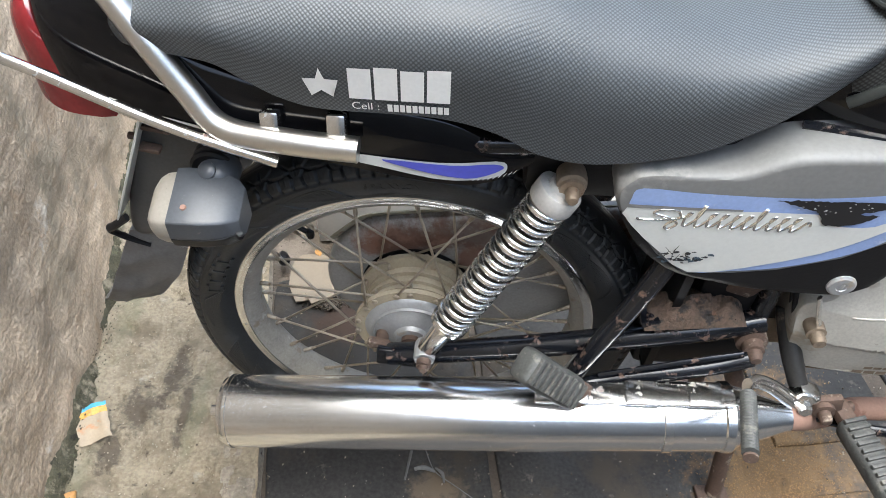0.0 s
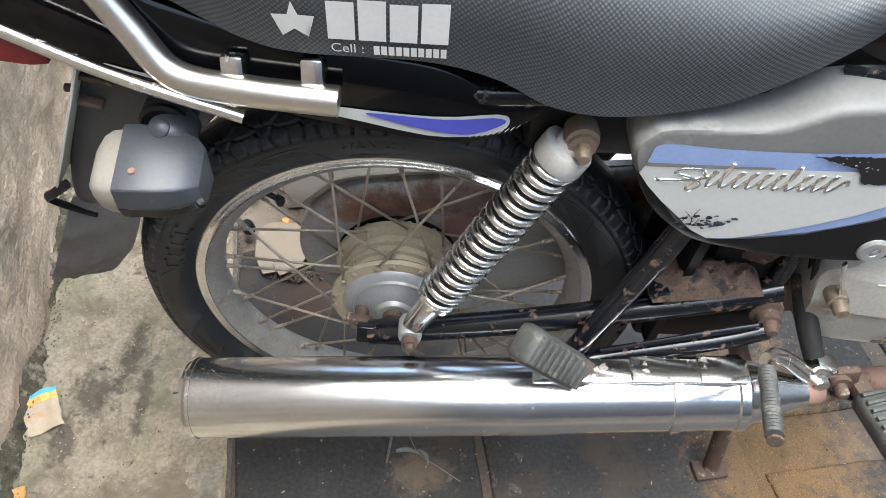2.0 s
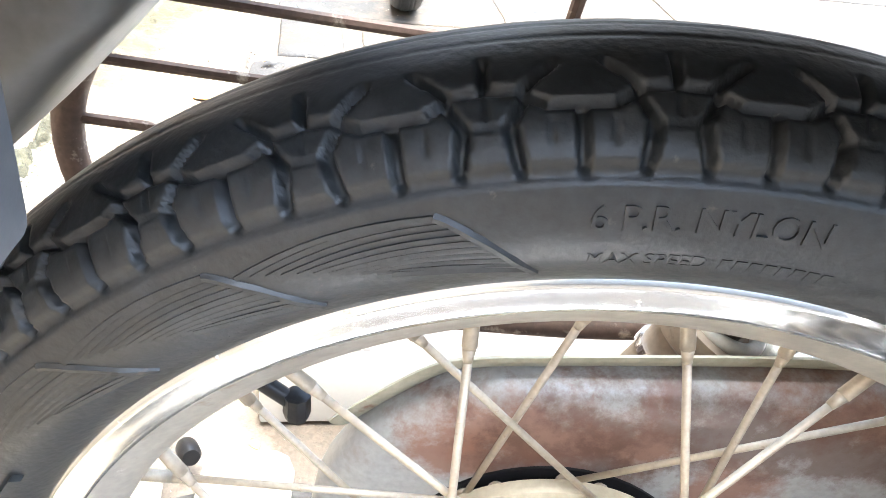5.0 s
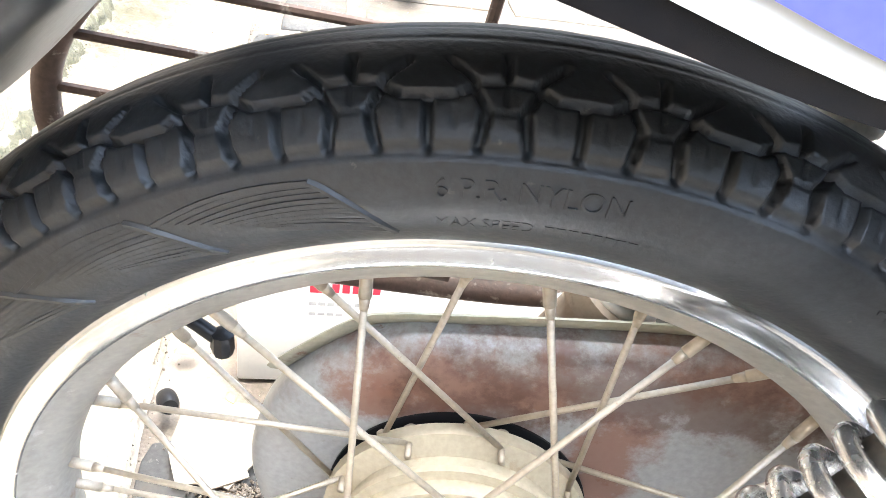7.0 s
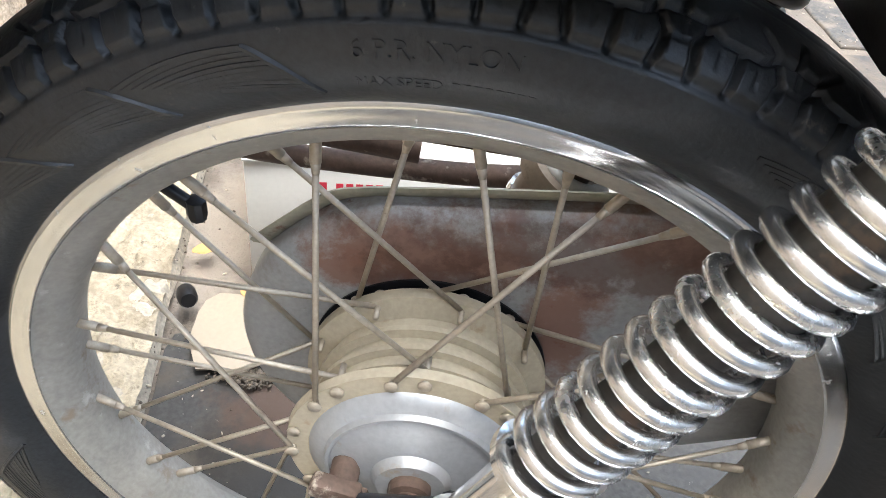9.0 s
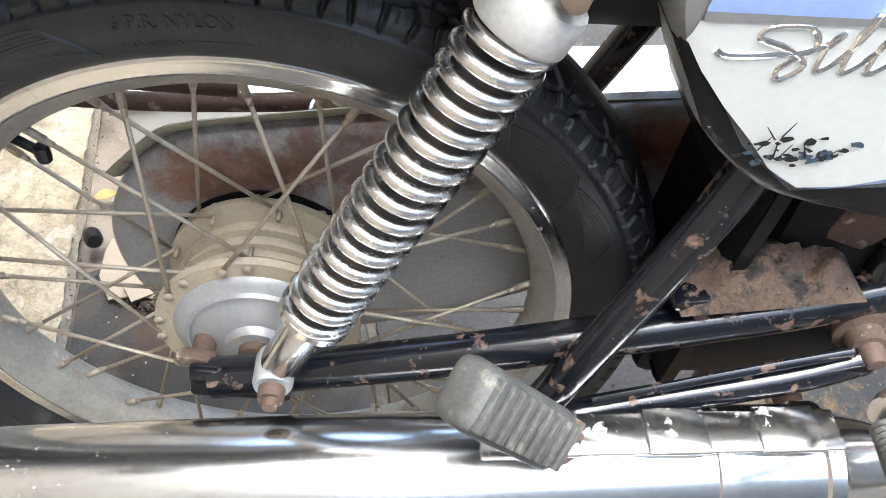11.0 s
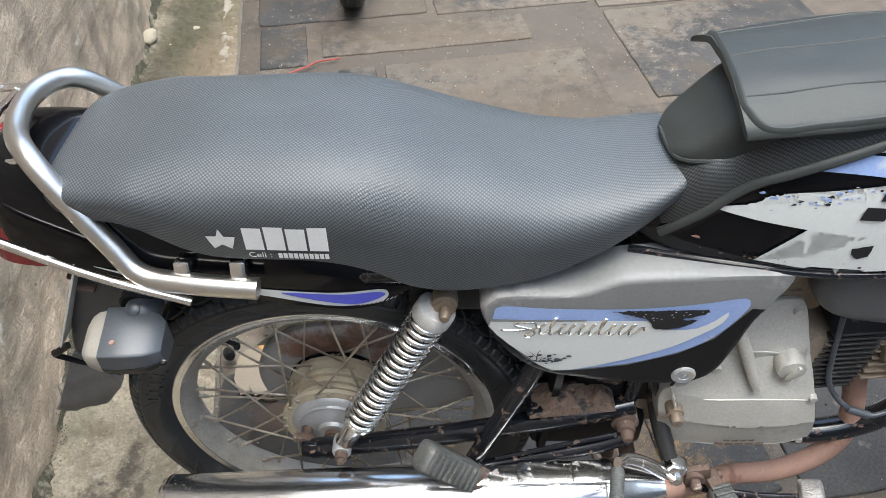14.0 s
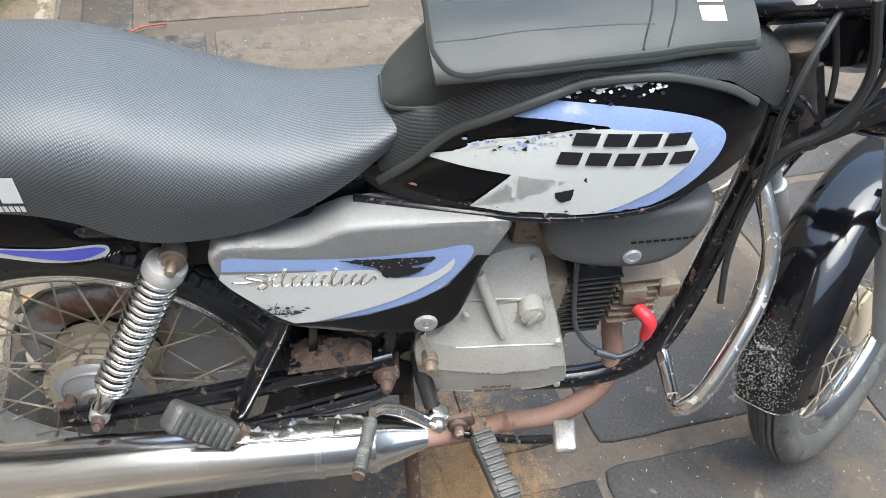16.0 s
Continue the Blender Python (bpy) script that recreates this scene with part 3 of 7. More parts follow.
# a lumpy mortar edge between the gutter and the slabs
bm = rough_sheet(-0.330, -0.259, -3.2, 2.6, 18, 900,
                 lambda p, k: 0.010 * math.sin(math.pi * k) ** 0.6 + 0.010 * noise.noise(p * 14) + 0.006 * noise.noise(p * 45) + 0.003 * noise.noise(p * 110) - 0.012 * max(0.0, abs(2 * k - 1) - 0.8) / 0.2, 0.010)
tagged(link_mesh("mortar_edge", bm, edge_mat, sharp=80), "lumpy pale mortar edge between gutter and slabs", "edging", kind="structure")

# the wall leans back a little and is plastered unevenly
bm = bmesh.new()
vs = list(np.linspace(-3.4, -0.5, 60, endpoint=False)) + list(np.linspace(-0.5, 0.9, 300, endpoint=False)) + list(np.linspace(0.9, 5.2, 200))
zs = list(np.linspace(-0.02, 0.75, 160, endpoint=False)) + list(np.linspace(0.75, 2.68, 70))
nv, nz = len(vs) - 1, len(zs) - 1
g = []
for v in vs:
    row = []
    for z in zs:
        base = plan(-0.575, v, z)
        wav = 0.02 * noise.noise(Vector((v * 2.0, z * 2.0, 0))) + 0.008 * noise.noise(Vector((v * 11, z * 11, 3))) + 0.0022 * noise.noise(Vector((v * 34, z * 34, 7))) - 0.006 * max(0.0, noise.noise(Vector((v * 17, z * 23, 5))) - 0.32) + 0.002 * noise.noise(Vector((v * 120, z * 120, 9)))
        row.append(bm.verts.new(base + AX * wav))
    g.append(row)
for i in range(nv):
    for j in range(nz):
        bm.faces.new((g[i][j], g[i][j + 1], g[i + 1][j + 1], g[i + 1][j]))
back = [bm.verts.new(plan(-0.80, v, z)) for v, z in ((-3.4, -0.02), (5.2, -0.02), (5.2, 2.68), (-3.4, 2.68))]
bm.faces.new(back)
wall_west = tagged(link_mesh("wall_west", bm, wall_mat, sharp=80), "weathered grey-brown plaster wall with rain streaks", "wall", kind="structure")

# unseen walls added on three sides: they block low sky light and deepen the blacks
for name, at, size in (("unseen_wall_south", (0.5, -3.4, 1.5), (12, 0.25, 3.0)), ("unseen_wall_north", (1.5, 5.2, 1.7), (9, 0.25, 3.4)), ("unseen_wall_east", (4.6, 1.0, 2.2), (0.25, 8.6, 4.4))):
    tagged(link_mesh(name, block(at, size, 0.01), unseen_wall_mat), "unseen plain plaster wall added to cut low sky light", "wall", kind="structure")

# moss along the foot of the wall, crumbs and grit on the floor: many small lumps in one mesh
_bm = bmesh.new()
bmesh.ops.create_icosphere(_bm, subdivisions=1, radius=1)
_bm.verts.index_update()
LUMP_V = np.array([v.co[:] for v in _bm.verts])
LUMP_F = np.array([[v.index for v in f.verts] for f in _bm.faces])
_bm.free()


def lumps(name, mats, material):
    co, fs = [], []
    for k, m4 in enumerate(mats):
        a = np.array(m4)
        co.append(LUMP_V @ a[:3, :3].T + a[:3, 3])
        fs.append(LUMP_F + k * len(LUMP_V))
    me = bpy.data.meshes.new(name)
    me.from_pydata(np.concatenate(co).tolist(), [], np.concatenate(fs).tolist())
    me.polygons.foreach_set("use_smooth", [True] * len(me.polygons))
    me.materials.append(material)
    return new(name, me)


bm = bmesh.new()
rows = []
for i in range(520):
    v = -0.75 + 3.4 * i / 519
    wide = 0.008 + 0.013 * noise.noise(Vector((v * 7, 1, 0))) + 0.007 * noise.noise(Vector((v * 31, 2, 0)))
    row = []
    for j in range(9):
        q = j / 8
        u = -0.584 + (0.014 + max(0.0, wide) * 1.5) * q + 0.004 * noise.noise(Vector((v * 45, q * 3, 6)))
        lift = 0.036 * (1 - q) ** 1.4 + 0.010 * math.sin(math.pi * q) + 0.009 * noise.noise(Vector((v * 48, q * 6, 4))) + 0.005 * noise.noise(Vector((v * 120, q * 12, 8))) - 0.012 * (q > 0.99)
        row.append(bm.verts.new(plan(u, v, 0.022 + max(-0.01, lift + 0.3 * wide * (1 - q)))))
    rows.append(row)
for a, b in zip(rows, rows[1:]):
    for j in range(8):
        bm.faces.new((a[j], a[j + 1], b[j + 1], b[j]))
tagged(link_mesh("moss_strip", bm, moss_mat, sharp=80), "damp green-black moss strip where wall meets gutter", "moss", kind="structure")

rng = random.Random(4)
mats = []
for _ in range(2600):
    v = rng.uniform(-0.7, 2.6)
    u = -0.560 + rng.gauss(0, 0.008) * (0.6 + abs(math.sin(5 * v)))
    r = rng.uniform(0.0005, 0.0016)
    mats.append(Matrix.Translation(plan(u, v, rng.uniform(0.024, 0.046))) @ Matrix.Diagonal((r, 1.5 * r, 0.8 * r, 1)))
tagged(lumps("moss", mats, moss_mat), "dark damp moss clumps along the foot of the wall", "moss", kind="stuff")
mats = []
for _ in range(3200):
    u, v = rng.uniform(-0.55, 1.6), rng.uniform(-0.45, 2.4)
    r = rng.uniform(0.0004, 0.0020) * (1.4 if u < -0.26 else 1.0)
    mats.append(Matrix.Translation(plan(u, v, 0.004)) @ Euler((rng.random() * 3, rng.random() * 3, rng.random() * 3)).to_matrix().to_4x4() @ Matrix.Diagonal((r, r * rng.uniform(0.5, 2.2), r * 0.6, 1)))
for _ in range(5200):
    u, v = rng.uniform(-0.56, -0.262), rng.uniform(-0.45, 1.2)
    r = rng.uniform(0.0005, 0.0017)
    mats.append(Matrix.Translation(plan(u, v, 0.004 + 0.016 * rng.random())) @ Euler((rng.random() * 3, rng.random() * 3, rng.random() * 3)).to_matrix().to_4x4() @ Matrix.Diagonal((r, r * rng.uniform(0.6, 1.6), r * 0.7, 1)))
crumbs = []
for _ in range(2600):
    v = rng.uniform(-0.45, 1.6)
    u = rng.choice((rng.gauss(-0.545, 0.03), rng.gauss(-0.38, 0.06), rng.gauss(-0.265, 0.012), rng.uniform(-0.25, 1.2)))
    r = rng.uniform(0.0006, 0.0021)
    if -0.62 < u:
        crumbs.append(Matrix.Translation(plan(u, v, 0.003 + (0.012 * rng.random() if u < -0.262 else 0.0))) @ Euler((rng.random() * 3, rng.random() * 3, rng.random() * 3)).to_matrix().to_4x4() @ Matrix.Diagonal((r, r * rng.uniform(0.6, 1.8), r * 0.7, 1)))
for _ in range(420):
    x, y, r = rng.gauss(-0.195, 0.018), rng.gauss(0.240, 0.008), rng.uniform(0.0008, 0.0030)
    crumbs.append(Matrix.Translation((x, y, 0.003 + 0.004 * rng.random())) @ Euler((rng.random() * 3, rng.random() * 3, 0)).to_matrix().to_4x4() @ Matrix.Diagonal((r, r * rng.uniform(0.6, 1.8), r * 0.7, 1)))
crumb_mat = mat("dark_crumb", (0.075, 0.058, 0.042), 0.95, 0.0, 0.5, 60, 300, 0.3)
tagged(lumps("crumbs", crumbs, crumb_mat), "dark soil crumbs scattered in gutter and joints", "crumbs", kind="stuff")
grit_mat = mat("pale_grit", (0.36, 0.31, 0.24), 0.9, 0.0, 0.5, 60, 300, 0.2)
tagged(lumps("grit", mats, grit_mat), "pale grit and husks scattered on the floor", "grit", kind="stuff")

# ---- the motorcycle ----
bike = thing("motorcycle", (0, 0, 0), "worn black motorcycle with silver and blue panels on its stand", "motorcycle")

# rear wheel
AXLE = Vector((0.006, 0, 0.317))
hub = lathe([(0.030, -0.034), (0.079, -0.034), (0.080, -0.028), (0.066, -0.025), (0.064, -0.018), (0.069, -0.017), (0.069, -0.013), (0.064, -0.012), (0.064, -0.006),
             (0.069, -0.005), (0.069, -0.001), (0.064, 0.0), (0.064, 0.008), (0.070, 0.009), (0.070, 0.013), (0.065, 0.014), (0.066, 0.022), (0.080, 0.026), (0.080, 0.034), (0.03, 0.034)], 64)
rear_wheel = part("rear_wheel", hub, hub_mat, bike, "dusty cast hub with wire spokes, chromed rim and black tyre")
rear_wheel.location = AXLE


def tyre_mesh(treads=38, per=48, np_=124, groove=0.0055, ribbed=False, phase=0.0):
    """The tyre's skin: cross-section swept round, with the tread pattern cut into it."""
    prof = smooth_path([(0, -0.0245, 0.2395), (0, -0.0340, 0.2480), (0, -0.0405, 0.2585), (0, -0.0428, 0.270), (0, -0.0422, 0.281), (0, -0.0390, 0.2895), (0, -0.031, 0.2980),
                        (0, -0.017, 0.3058), (0, 0, 0.3085), (0, 0.017, 0.3058), (0, 0.031, 0.2980), (0, 0.0390, 0.2895), (0, 0.0422, 0.281), (0, 0.0428, 0.270),
                        (0, 0.0405, 0.2585), (0, 0.0340, 0.2480), (0, 0.0245, 0.2395)], 10)
    run = [0.0]
    for a, b in zip(prof, prof[1:]):
        run.append(run[-1] + (b - a).length)
    c = run[-1] / 2
    side_n = (np_ - int(np_ * 0.78)) // 2
    s_all = np.concatenate([np.linspace(0, c - 0.058, side_n, endpoint=False), np.linspace(c - 0.058, c + 0.058, np_ - 2 * side_n), np.linspace(run[-1], c + 0.058, side_n, endpoint=False)[::-1]])
    py = np.interp(s_all, run, [p.y for p in prof])
    pr = np.interp(s_all, run, [p.z for p in prof])
    s_mid = s_all - run[-1] / 2
    n = treads * per
    period = 2 * math.pi * 0.3 / treads
    th = np.arange(n) * 2 * math.pi / n + radians(phase)
    u = ((np.arange(n) / per) % 1.0 - 0.5) * period
    cut = np.zeros((n, np_))
    P = period
    if ribbed:
        for s0 in (-0.020, -0.008, 0.008, 0.020):
            d = np.abs(s_mid + 0 * u[:, None] - s0)
            cut = np.maximum(cut, np.clip((0.0024 - d) / 0.0008, 0, 1))
    else:
        # star, arms, lens-shaped pads and shoulder blocks, from the crown outwards; then fine cuts
        segs = [((0, 0.0175), (0, 0.0285)), ((-0.19, 0.0295), (0.0, 0.0290)), ((0.0, 0.0290), (0.19, 0.0295))]
        for q in (1, -1):
            segs += [((q * 0.19, 0.0295), (q * 0.37, 0.0200)), ((q * 0.19, 0.0295), (q * 0.22, 0.0320)), ((q * 0.22, 0.0320), (q * 0.32, 0.0350)), ((q * 0.32, 0.0350), (q * 0.5, 0.0355)),
                     ((q * 0.21, 0.0320), (q * 0.125, 0.0410)), ((q * 0.125, 0.0410), (q * 0.165, 0.0545)), ((q * 0.5, 0.0355), (q * 0.5, 0.0545))]
        fine = len(segs)
        segs += [((0.0, 0.031), (0.0, 0.0385)), ((-0.125, 0.0410), (0.125, 0.0410)), ((0.34, 0.0395), (0.34, 0.0465)), ((-0.34, 0.0395), (-0.34, 0.0465)), ((-0.5, 0.0055), (0.5, 0.0055))]
        segs = [((u0, s0 * 0.9), (u1, s1 * 0.9)) for (u0, s0), (u1, s1) in segs]
        for side in (1, -1):
            uu = u if side == 1 else ((u + P) % P) - P / 2
            ss = -s_mid * side
            for k, ((u0, s0), (u1, s1)) in enumerate(segs):
                a = np.array((u0 * P, s0))
                d = np.array((u1 * P, s1)) - a
                L2 = d @ d
                pu, ps = uu[:, None] - a[0], ss[None, :] - a[1]
                t = np.clip((pu * d[0] + ps * d[1]) / L2, 0, 1)
                dist = np.hypot(pu - t * d[0], ps - t * d[1])
                w = 0.0001 if k >= fine else (0.0013 if s1 > 0.045 else 0.0008)
                deep = 0.25 if k >= fine else (1.0 if s1 > 0.027 else 0.8)
                cut = np.maximum(cut, deep * np.clip((w + 0.0007 - dist) / 0.0008, 0, 1))
        # a step at the foot of the shoulder blocks
        cut = np.maximum(cut, np.clip((np.abs(s_mid)[None, :] - 0.0468) / 0.002, 0, 1) * np.clip((0.0530 - np.abs(s_mid)[None, :]) / 0.0015, 0, 1) * 0.35)
    dy, dr = np.gradient(py), np.gradient(pr)
    ln = np.hypot(dy, dr)
    ny, nr = -dr / ln, dy / ln
    Y = py[None, :] - ny[None, :] * cut * groove
    R = pr[None, :] - nr[None, :] * cut * groove
    X, Z = R * np.cos(th)[:, None], R * np.sin(th)[:, None]
    co = np.stack([X, Y, Z], -1).reshape(-1, 3)
    i, j = np.meshgrid(np.arange(n), np.arange(np_ - 1), indexing="ij")
    a = i * np_ + j
    b = ((i + 1) % n) * np_ + j
    faces = np.stack([a, a + 1, b + 1, b], -1).reshape(-1, 4)
    me = bpy.data.meshes.new("tyre")
    me.from_pydata(co.tolist(), [], faces.tolist())
    me.update()
    me.polygons.foreach_set("use_smooth", [True] * len(me.polygons))
    return me


def on_sidewall(bm, radius, angle, y=-0.0405, flip=1, slope=0.0):
    """Bend a flat strip of letters or bars round the side of a tyre: x runs round clockwise, z outwards."""
    for v in bm.verts:
        r, a = radius + v.co.z, radians(angle) - flip * v.co.x / radius
        yy = np.interp(r, [0.2395, 0.248, 0.2585, 0.270, 0.281, 0.2895], [-0.0245, -0.034, -0.0405, -0.0428, -0.0422, -0.039])
        v.co = Vector((r * math.cos(a), float(yy) + v.co.y, r * math.sin(a)))
    return bm


def raised(bm, h):
    """Give flat shapes a height towards -y."""
    res = bmesh.ops.extrude_face_region(bm, geom=bm.faces[:])
    for e in res["geom"]:
        if isinstance(e, bmesh.types.BMVert):
            e.co.y -= h
    return bm


def bar(x0, x1, z0, z1, bm=None, lean=0.0):
    bm = bm or bmesh.new()
    n = max(1, int((x1 - x0) / 0.006))
    top = [bm.verts.new((x0 + (x1 - x0) * k / n + lean, 0, z1)) for k in range(n + 1)]
    bot = [bm.verts.new((x0 + (x1 - x0) * k / n, 0, z0)) for k in range(n + 1)]
    for k in range(n):
        bm.faces.new((bot[k], bot[k + 1], top[k + 1], top[k]))
    return bm


tyre = new("tyre", tyre_mesh(phase=5.1, groove=0.0048))
tyre.data.materials.append(rubber)
tyre.parent = rear_wheel
tyre["label"] = "black rubber tyre with a blocky worn tread"

# moulded marks on the sidewall: a size line that can be read, the maker's name as bars, and fan-shaped ridges
bm = on_sidewall(raised(letters("6 P.R. NYLON", 0.0075, 0.95), 0.0009), 0.2690, 99.5)
part("sidewall_text", bm, rubber, rear_wheel)
bm = bmesh.new()
for k in range(8):
    bar(0.036 + 0.004 * k, 0.036 + 0.004 * k + 0.0028, 0, 0.0042, bm)
part("sidewall_text", on_sidewall(raised(bm, 0.0005), 0.2560, 99.5), rubber, rear_wheel)
part("sidewall_text", on_sidewall(raised(letters("MAX SPEED", 0.0046, 0.95), 0.0005), 0.2560, 99.5), rubber, rear_wheel)
bm = bmesh.new()
for k in range(12):
    bar(0.003 * k, 0.003 * k + 0.002, 0, 0.003, bm)
part("sidewall_text", on_sidewall(raised(bm, 0.0005), 0.2515, 128), rubber, rear_wheel)
for k in range(4):
    bm = bmesh.new()
    bar(0.0205 * k, 0.0205 * k + 0.0035, 0, 0.021, bm)
    bar(0.0205 * k + 0.0034, 0.0205 * k + 0.015, 0.0175, 0.021, bm)
    bar(0.0205 * k + 0.0034, 0.0205 * k + 0.014, 0.0, 0.0035, bm)
    part("sidewall_emblem", on_sidewall(raised(bm, 0.0034), 0.2535, 165.5), rubber, rear_wheel)
def side_point(a, r):
    y = float(np.interp(r, [0.2395, 0.248, 0.2585, 0.270, 0.281, 0.2895], [-0.0245, -0.034, -0.0405, -0.0428, -0.0422, -0.039]))
    return Vector((r * math.cos(radians(a)), y, r * math.sin(radians(a))))


bm = bmesh.new()
for a0 in (120.2, 134.3, 148.3, 182.0, 66.0, 52.0, 38.0, 208.0, 222.0, 300.0, 314.0):
    # tip at a0; the curved front edge runs from the shoulder down to the rim
    edge = [(a0 - 12.3 - 5.4 * f, 0.2765 - 0.0245 * f ** 1.2) for f in (k / 20 for k in range(21))]
    sweep(bm, [side_point(a, r) for a, r in edge], 0.0016, 6)
    for q in range(11):
        f = q / 10
        end, start = edge[int(f * 19)], (a0 - 9.0 * f, 0.2725 - 0.0125 * f)
        pts = [side_point(start[0] + (end[0] - start[0]) * s, start[1] + (end[1] - start[1]) * s + 0.0022 * (1 - f) * math.sin(math.pi * s)) for s in (k / 8 for k in range(9))]
        sweep(bm, pts, 0.0012 if q in (0, 10) else 0.00075, 4)
tagged(part("sidewall_ridge", bm, rubber, rear_wheel), kind="stuff")
rim_prof = [(0.2165, -0.0), (0.2175, -0.010), (0.2225, -0.0155), (0.2270, -0.018), (0.2310, -0.0215), (0.2395, -0.0235), (0.2420, -0.0250), (0.2425, -0.0268), (0.2410, -0.0282),
            (0.2385, -0.0280), (0.2345, -0.0272), (0.2312, -0.0276), (0.2292, -0.0268), (0.2270, -0.0240), (0.2215, -0.0200), (0.2150, -0.0140), (0.2125, -0.006), (0.2123, 0.0)]
rim_all = rim_prof + [(r, -y) for r, y in rim_prof[::-1][1:-1]]


def closed_lathe(profile, seg=180):
    bm = bmesh.new()
    rings = [[bm.verts.new((r * math.cos(2 * math.pi * k / seg), y, r * math.sin(2 * math.pi * k / seg))) for k in range(seg)] for r, y in profile]
    m = len(rings)
    for i in range(m):
        a, b = rings[i], rings[(i + 1) % m]
        for k in range(seg):
            bm.faces.new((a[k], a[(k + 1) % seg], b[(k + 1) % seg], b[k]))
    return bm


rim = part("rim", closed_lathe(rim_all), chrome_rim, rear_wheel, "chromed steel rim, dusty inside", sharp=60)
rim.data.materials.append(rim_dust)
for f in rim.data.polygons:
    if math.hypot(f.center.x, f.center.z) < 0.2288:
        f.material_index = 1


def spoke_mesh(side, lead):
    """One spoke with its nipple, for a nipple at angle 0; side -1 is the near flange; lead: hub angle minus rim angle."""
    bm = bmesh.new()
    outer = Vector((0.2125, side * 0.004, 0))
    h = radians(lead)
    y = side * (0.036 if lead > 0 else 0.0255)
    inner = Vector((0.0735 * math.cos(h), y, 0.0735 * math.sin(h)))
    way = (inner - outer).normalized()
    rod(outer - way * 0.004, outer + way * 0.013, 0.0029, 8, bm)
    rod(outer + way * 0.013, outer + way * 0.019, 0.0026, 8, bm, 0.0019)
    rod(outer + way * 0.015, inner, 0.00175, 7, bm)
    rod(inner + Vector((0, side * 0.002, 0)), inner - Vector((0, side * 0.010, 0)), 0.002, 7, bm)
    lathe([(0.0038, -0.0012), (0.0042, 0.0), (0.003, 0.0014)], 10, "y", inner + Vector((0, side * (0.002 if lead > 0 else 0.0105), 0)), bm)
    bmesh.ops.recalc_face_normals(bm, faces=bm.faces)
    me = bpy.data.meshes.new("spoke")
    bm.to_mesh(me)
    bm.free()
    me.polygons.foreach_set("use_smooth", [True] * len(me.polygons))
    me.materials.append(spoke_mat)
    return me


near_out, near_in, far_out, far_in = spoke_mesh(-1, 36), spoke_mesh(-1, -38), spoke_mesh(1, 36), spoke_mesh(1, -38)


def lace(wheel, first=157.0):
    for k in range(36):
        me = (far_in, near_out, far_out, near_in)[k % 4]
        sp = new("spoke", me)
        sp.parent = wheel
        # nipples stand a little in pairs
        sp.rotation_euler = (0, -radians(first - 10 * k + (1.0 if k % 2 else -1.0)), 0)


lace(rear_wheel)
plate_bm = lathe([(0.0, -0.052), (0.014, -0.052), (0.016, -0.049), (0.030, -0.048), (0.036, -0.044), (0.052, -0.042), (0.060, -0.039), (0.0655, -0.034), (0.067, -0.030), (0.02, -0.028)], 72)
brake_plate = part("brake_plate", plate_bm, alu_drum, rear_wheel, "grey aluminium brake drum plate")
part("plate_step", lathe([(0.050, -0.0415), (0.0515, -0.0445), (0.0535, -0.0445), (0.055, -0.0405)], 72), alu_drum, brake_plate)
part("plate_boss", lathe([(0.0, -0.054), (0.021, -0.054), (0.024, -0.050), (0.026, -0.044)], 40), alu_drum, brake_plate)
bm = lathe([(0.0, -0.078), (0.007, -0.078), (0.0085, -0.074), (0.0085, -0.062), (0.013, -0.061), (0.013, -0.052), (0.0, -0.052)], 16)
part("axle_nut", bm, rusty, rear_wheel)
bm = rod((-0.040, -0.062, -0.002), (-0.040, -0.040, -0.002), 0.009)
block((-0.043, -0.064, 0.003), (0.03, 0.012, 0.014), 0.003, (0, 15, 0), bm)
rod((-0.055, -0.064, 0.008), (-0.022, -0.066, -0.012), 0.006, 10, bm)
rod((-0.03, -0.070, -0.006), (-0.03, -0.058, -0.006), 0.007, 6, bm)
part("brake_cam_lever", bm, rusty, rear_wheel)
va, vb = radians(132.0), radians(130.5)
bm = rod((0.213 * math.cos(va), -0.002, 0.213 * math.sin(va)), (0.197 * math.cos(vb), -0.004, 0.197 * math.sin(vb)), 0.0035, 10)
lathe([(0.0, -0.006), (0.0045, -0.006), (0.0055, -0.002), (0.0052, 0.006), (0.0, 0.008)], 9, "z", (0.194 * math.cos(vb), -0.004, 0.194 * math.sin(vb)), bm)
part("valve", bm, black_dull, rear_wheel, "black valve stem and cap")

# rim, tyre and spokes are a little larger than the eighteen-inch pattern they were drawn to
for ob in rear_wheel.children:
    if ob.name.split(".")[0] in ("tyre", "rim", "spoke", "sidewall_text", "sidewall_emblem", "sidewall_ridge", "valve"):
        ob.scale = (1.0235, 1.0, 1.0235)

# chain case behind the wheel
case_pts = []
for k in range(15):
    a = radians(98 + 172 * k / 14)
    case_pts.append((0.125 * math.cos(a), 0.322 + 0.125 * math.sin(a)))
case_pts += [(0.15, 0.235), (0.32, 0.315), (0.46, 0.375), (0.50, 0.42), (0.46, 0.49), (0.32, 0.49), (0.16, 0.47)]
bm = pillow(case_pts, 0.052, 0.010, 0.066, 0.022, 10, 3, (0.05, 0.34))
chain_case = part("chain_case", bm, case_mat, bike, "grey steel chain case with brown rust band")
# no hole is cut: a black disc gives the opening's shade as colour
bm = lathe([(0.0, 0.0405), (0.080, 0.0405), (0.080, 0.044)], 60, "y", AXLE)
part("opening_disc", bm, black_dull, chain_case, "flat black disc in place of the dark opening round the sprocket")
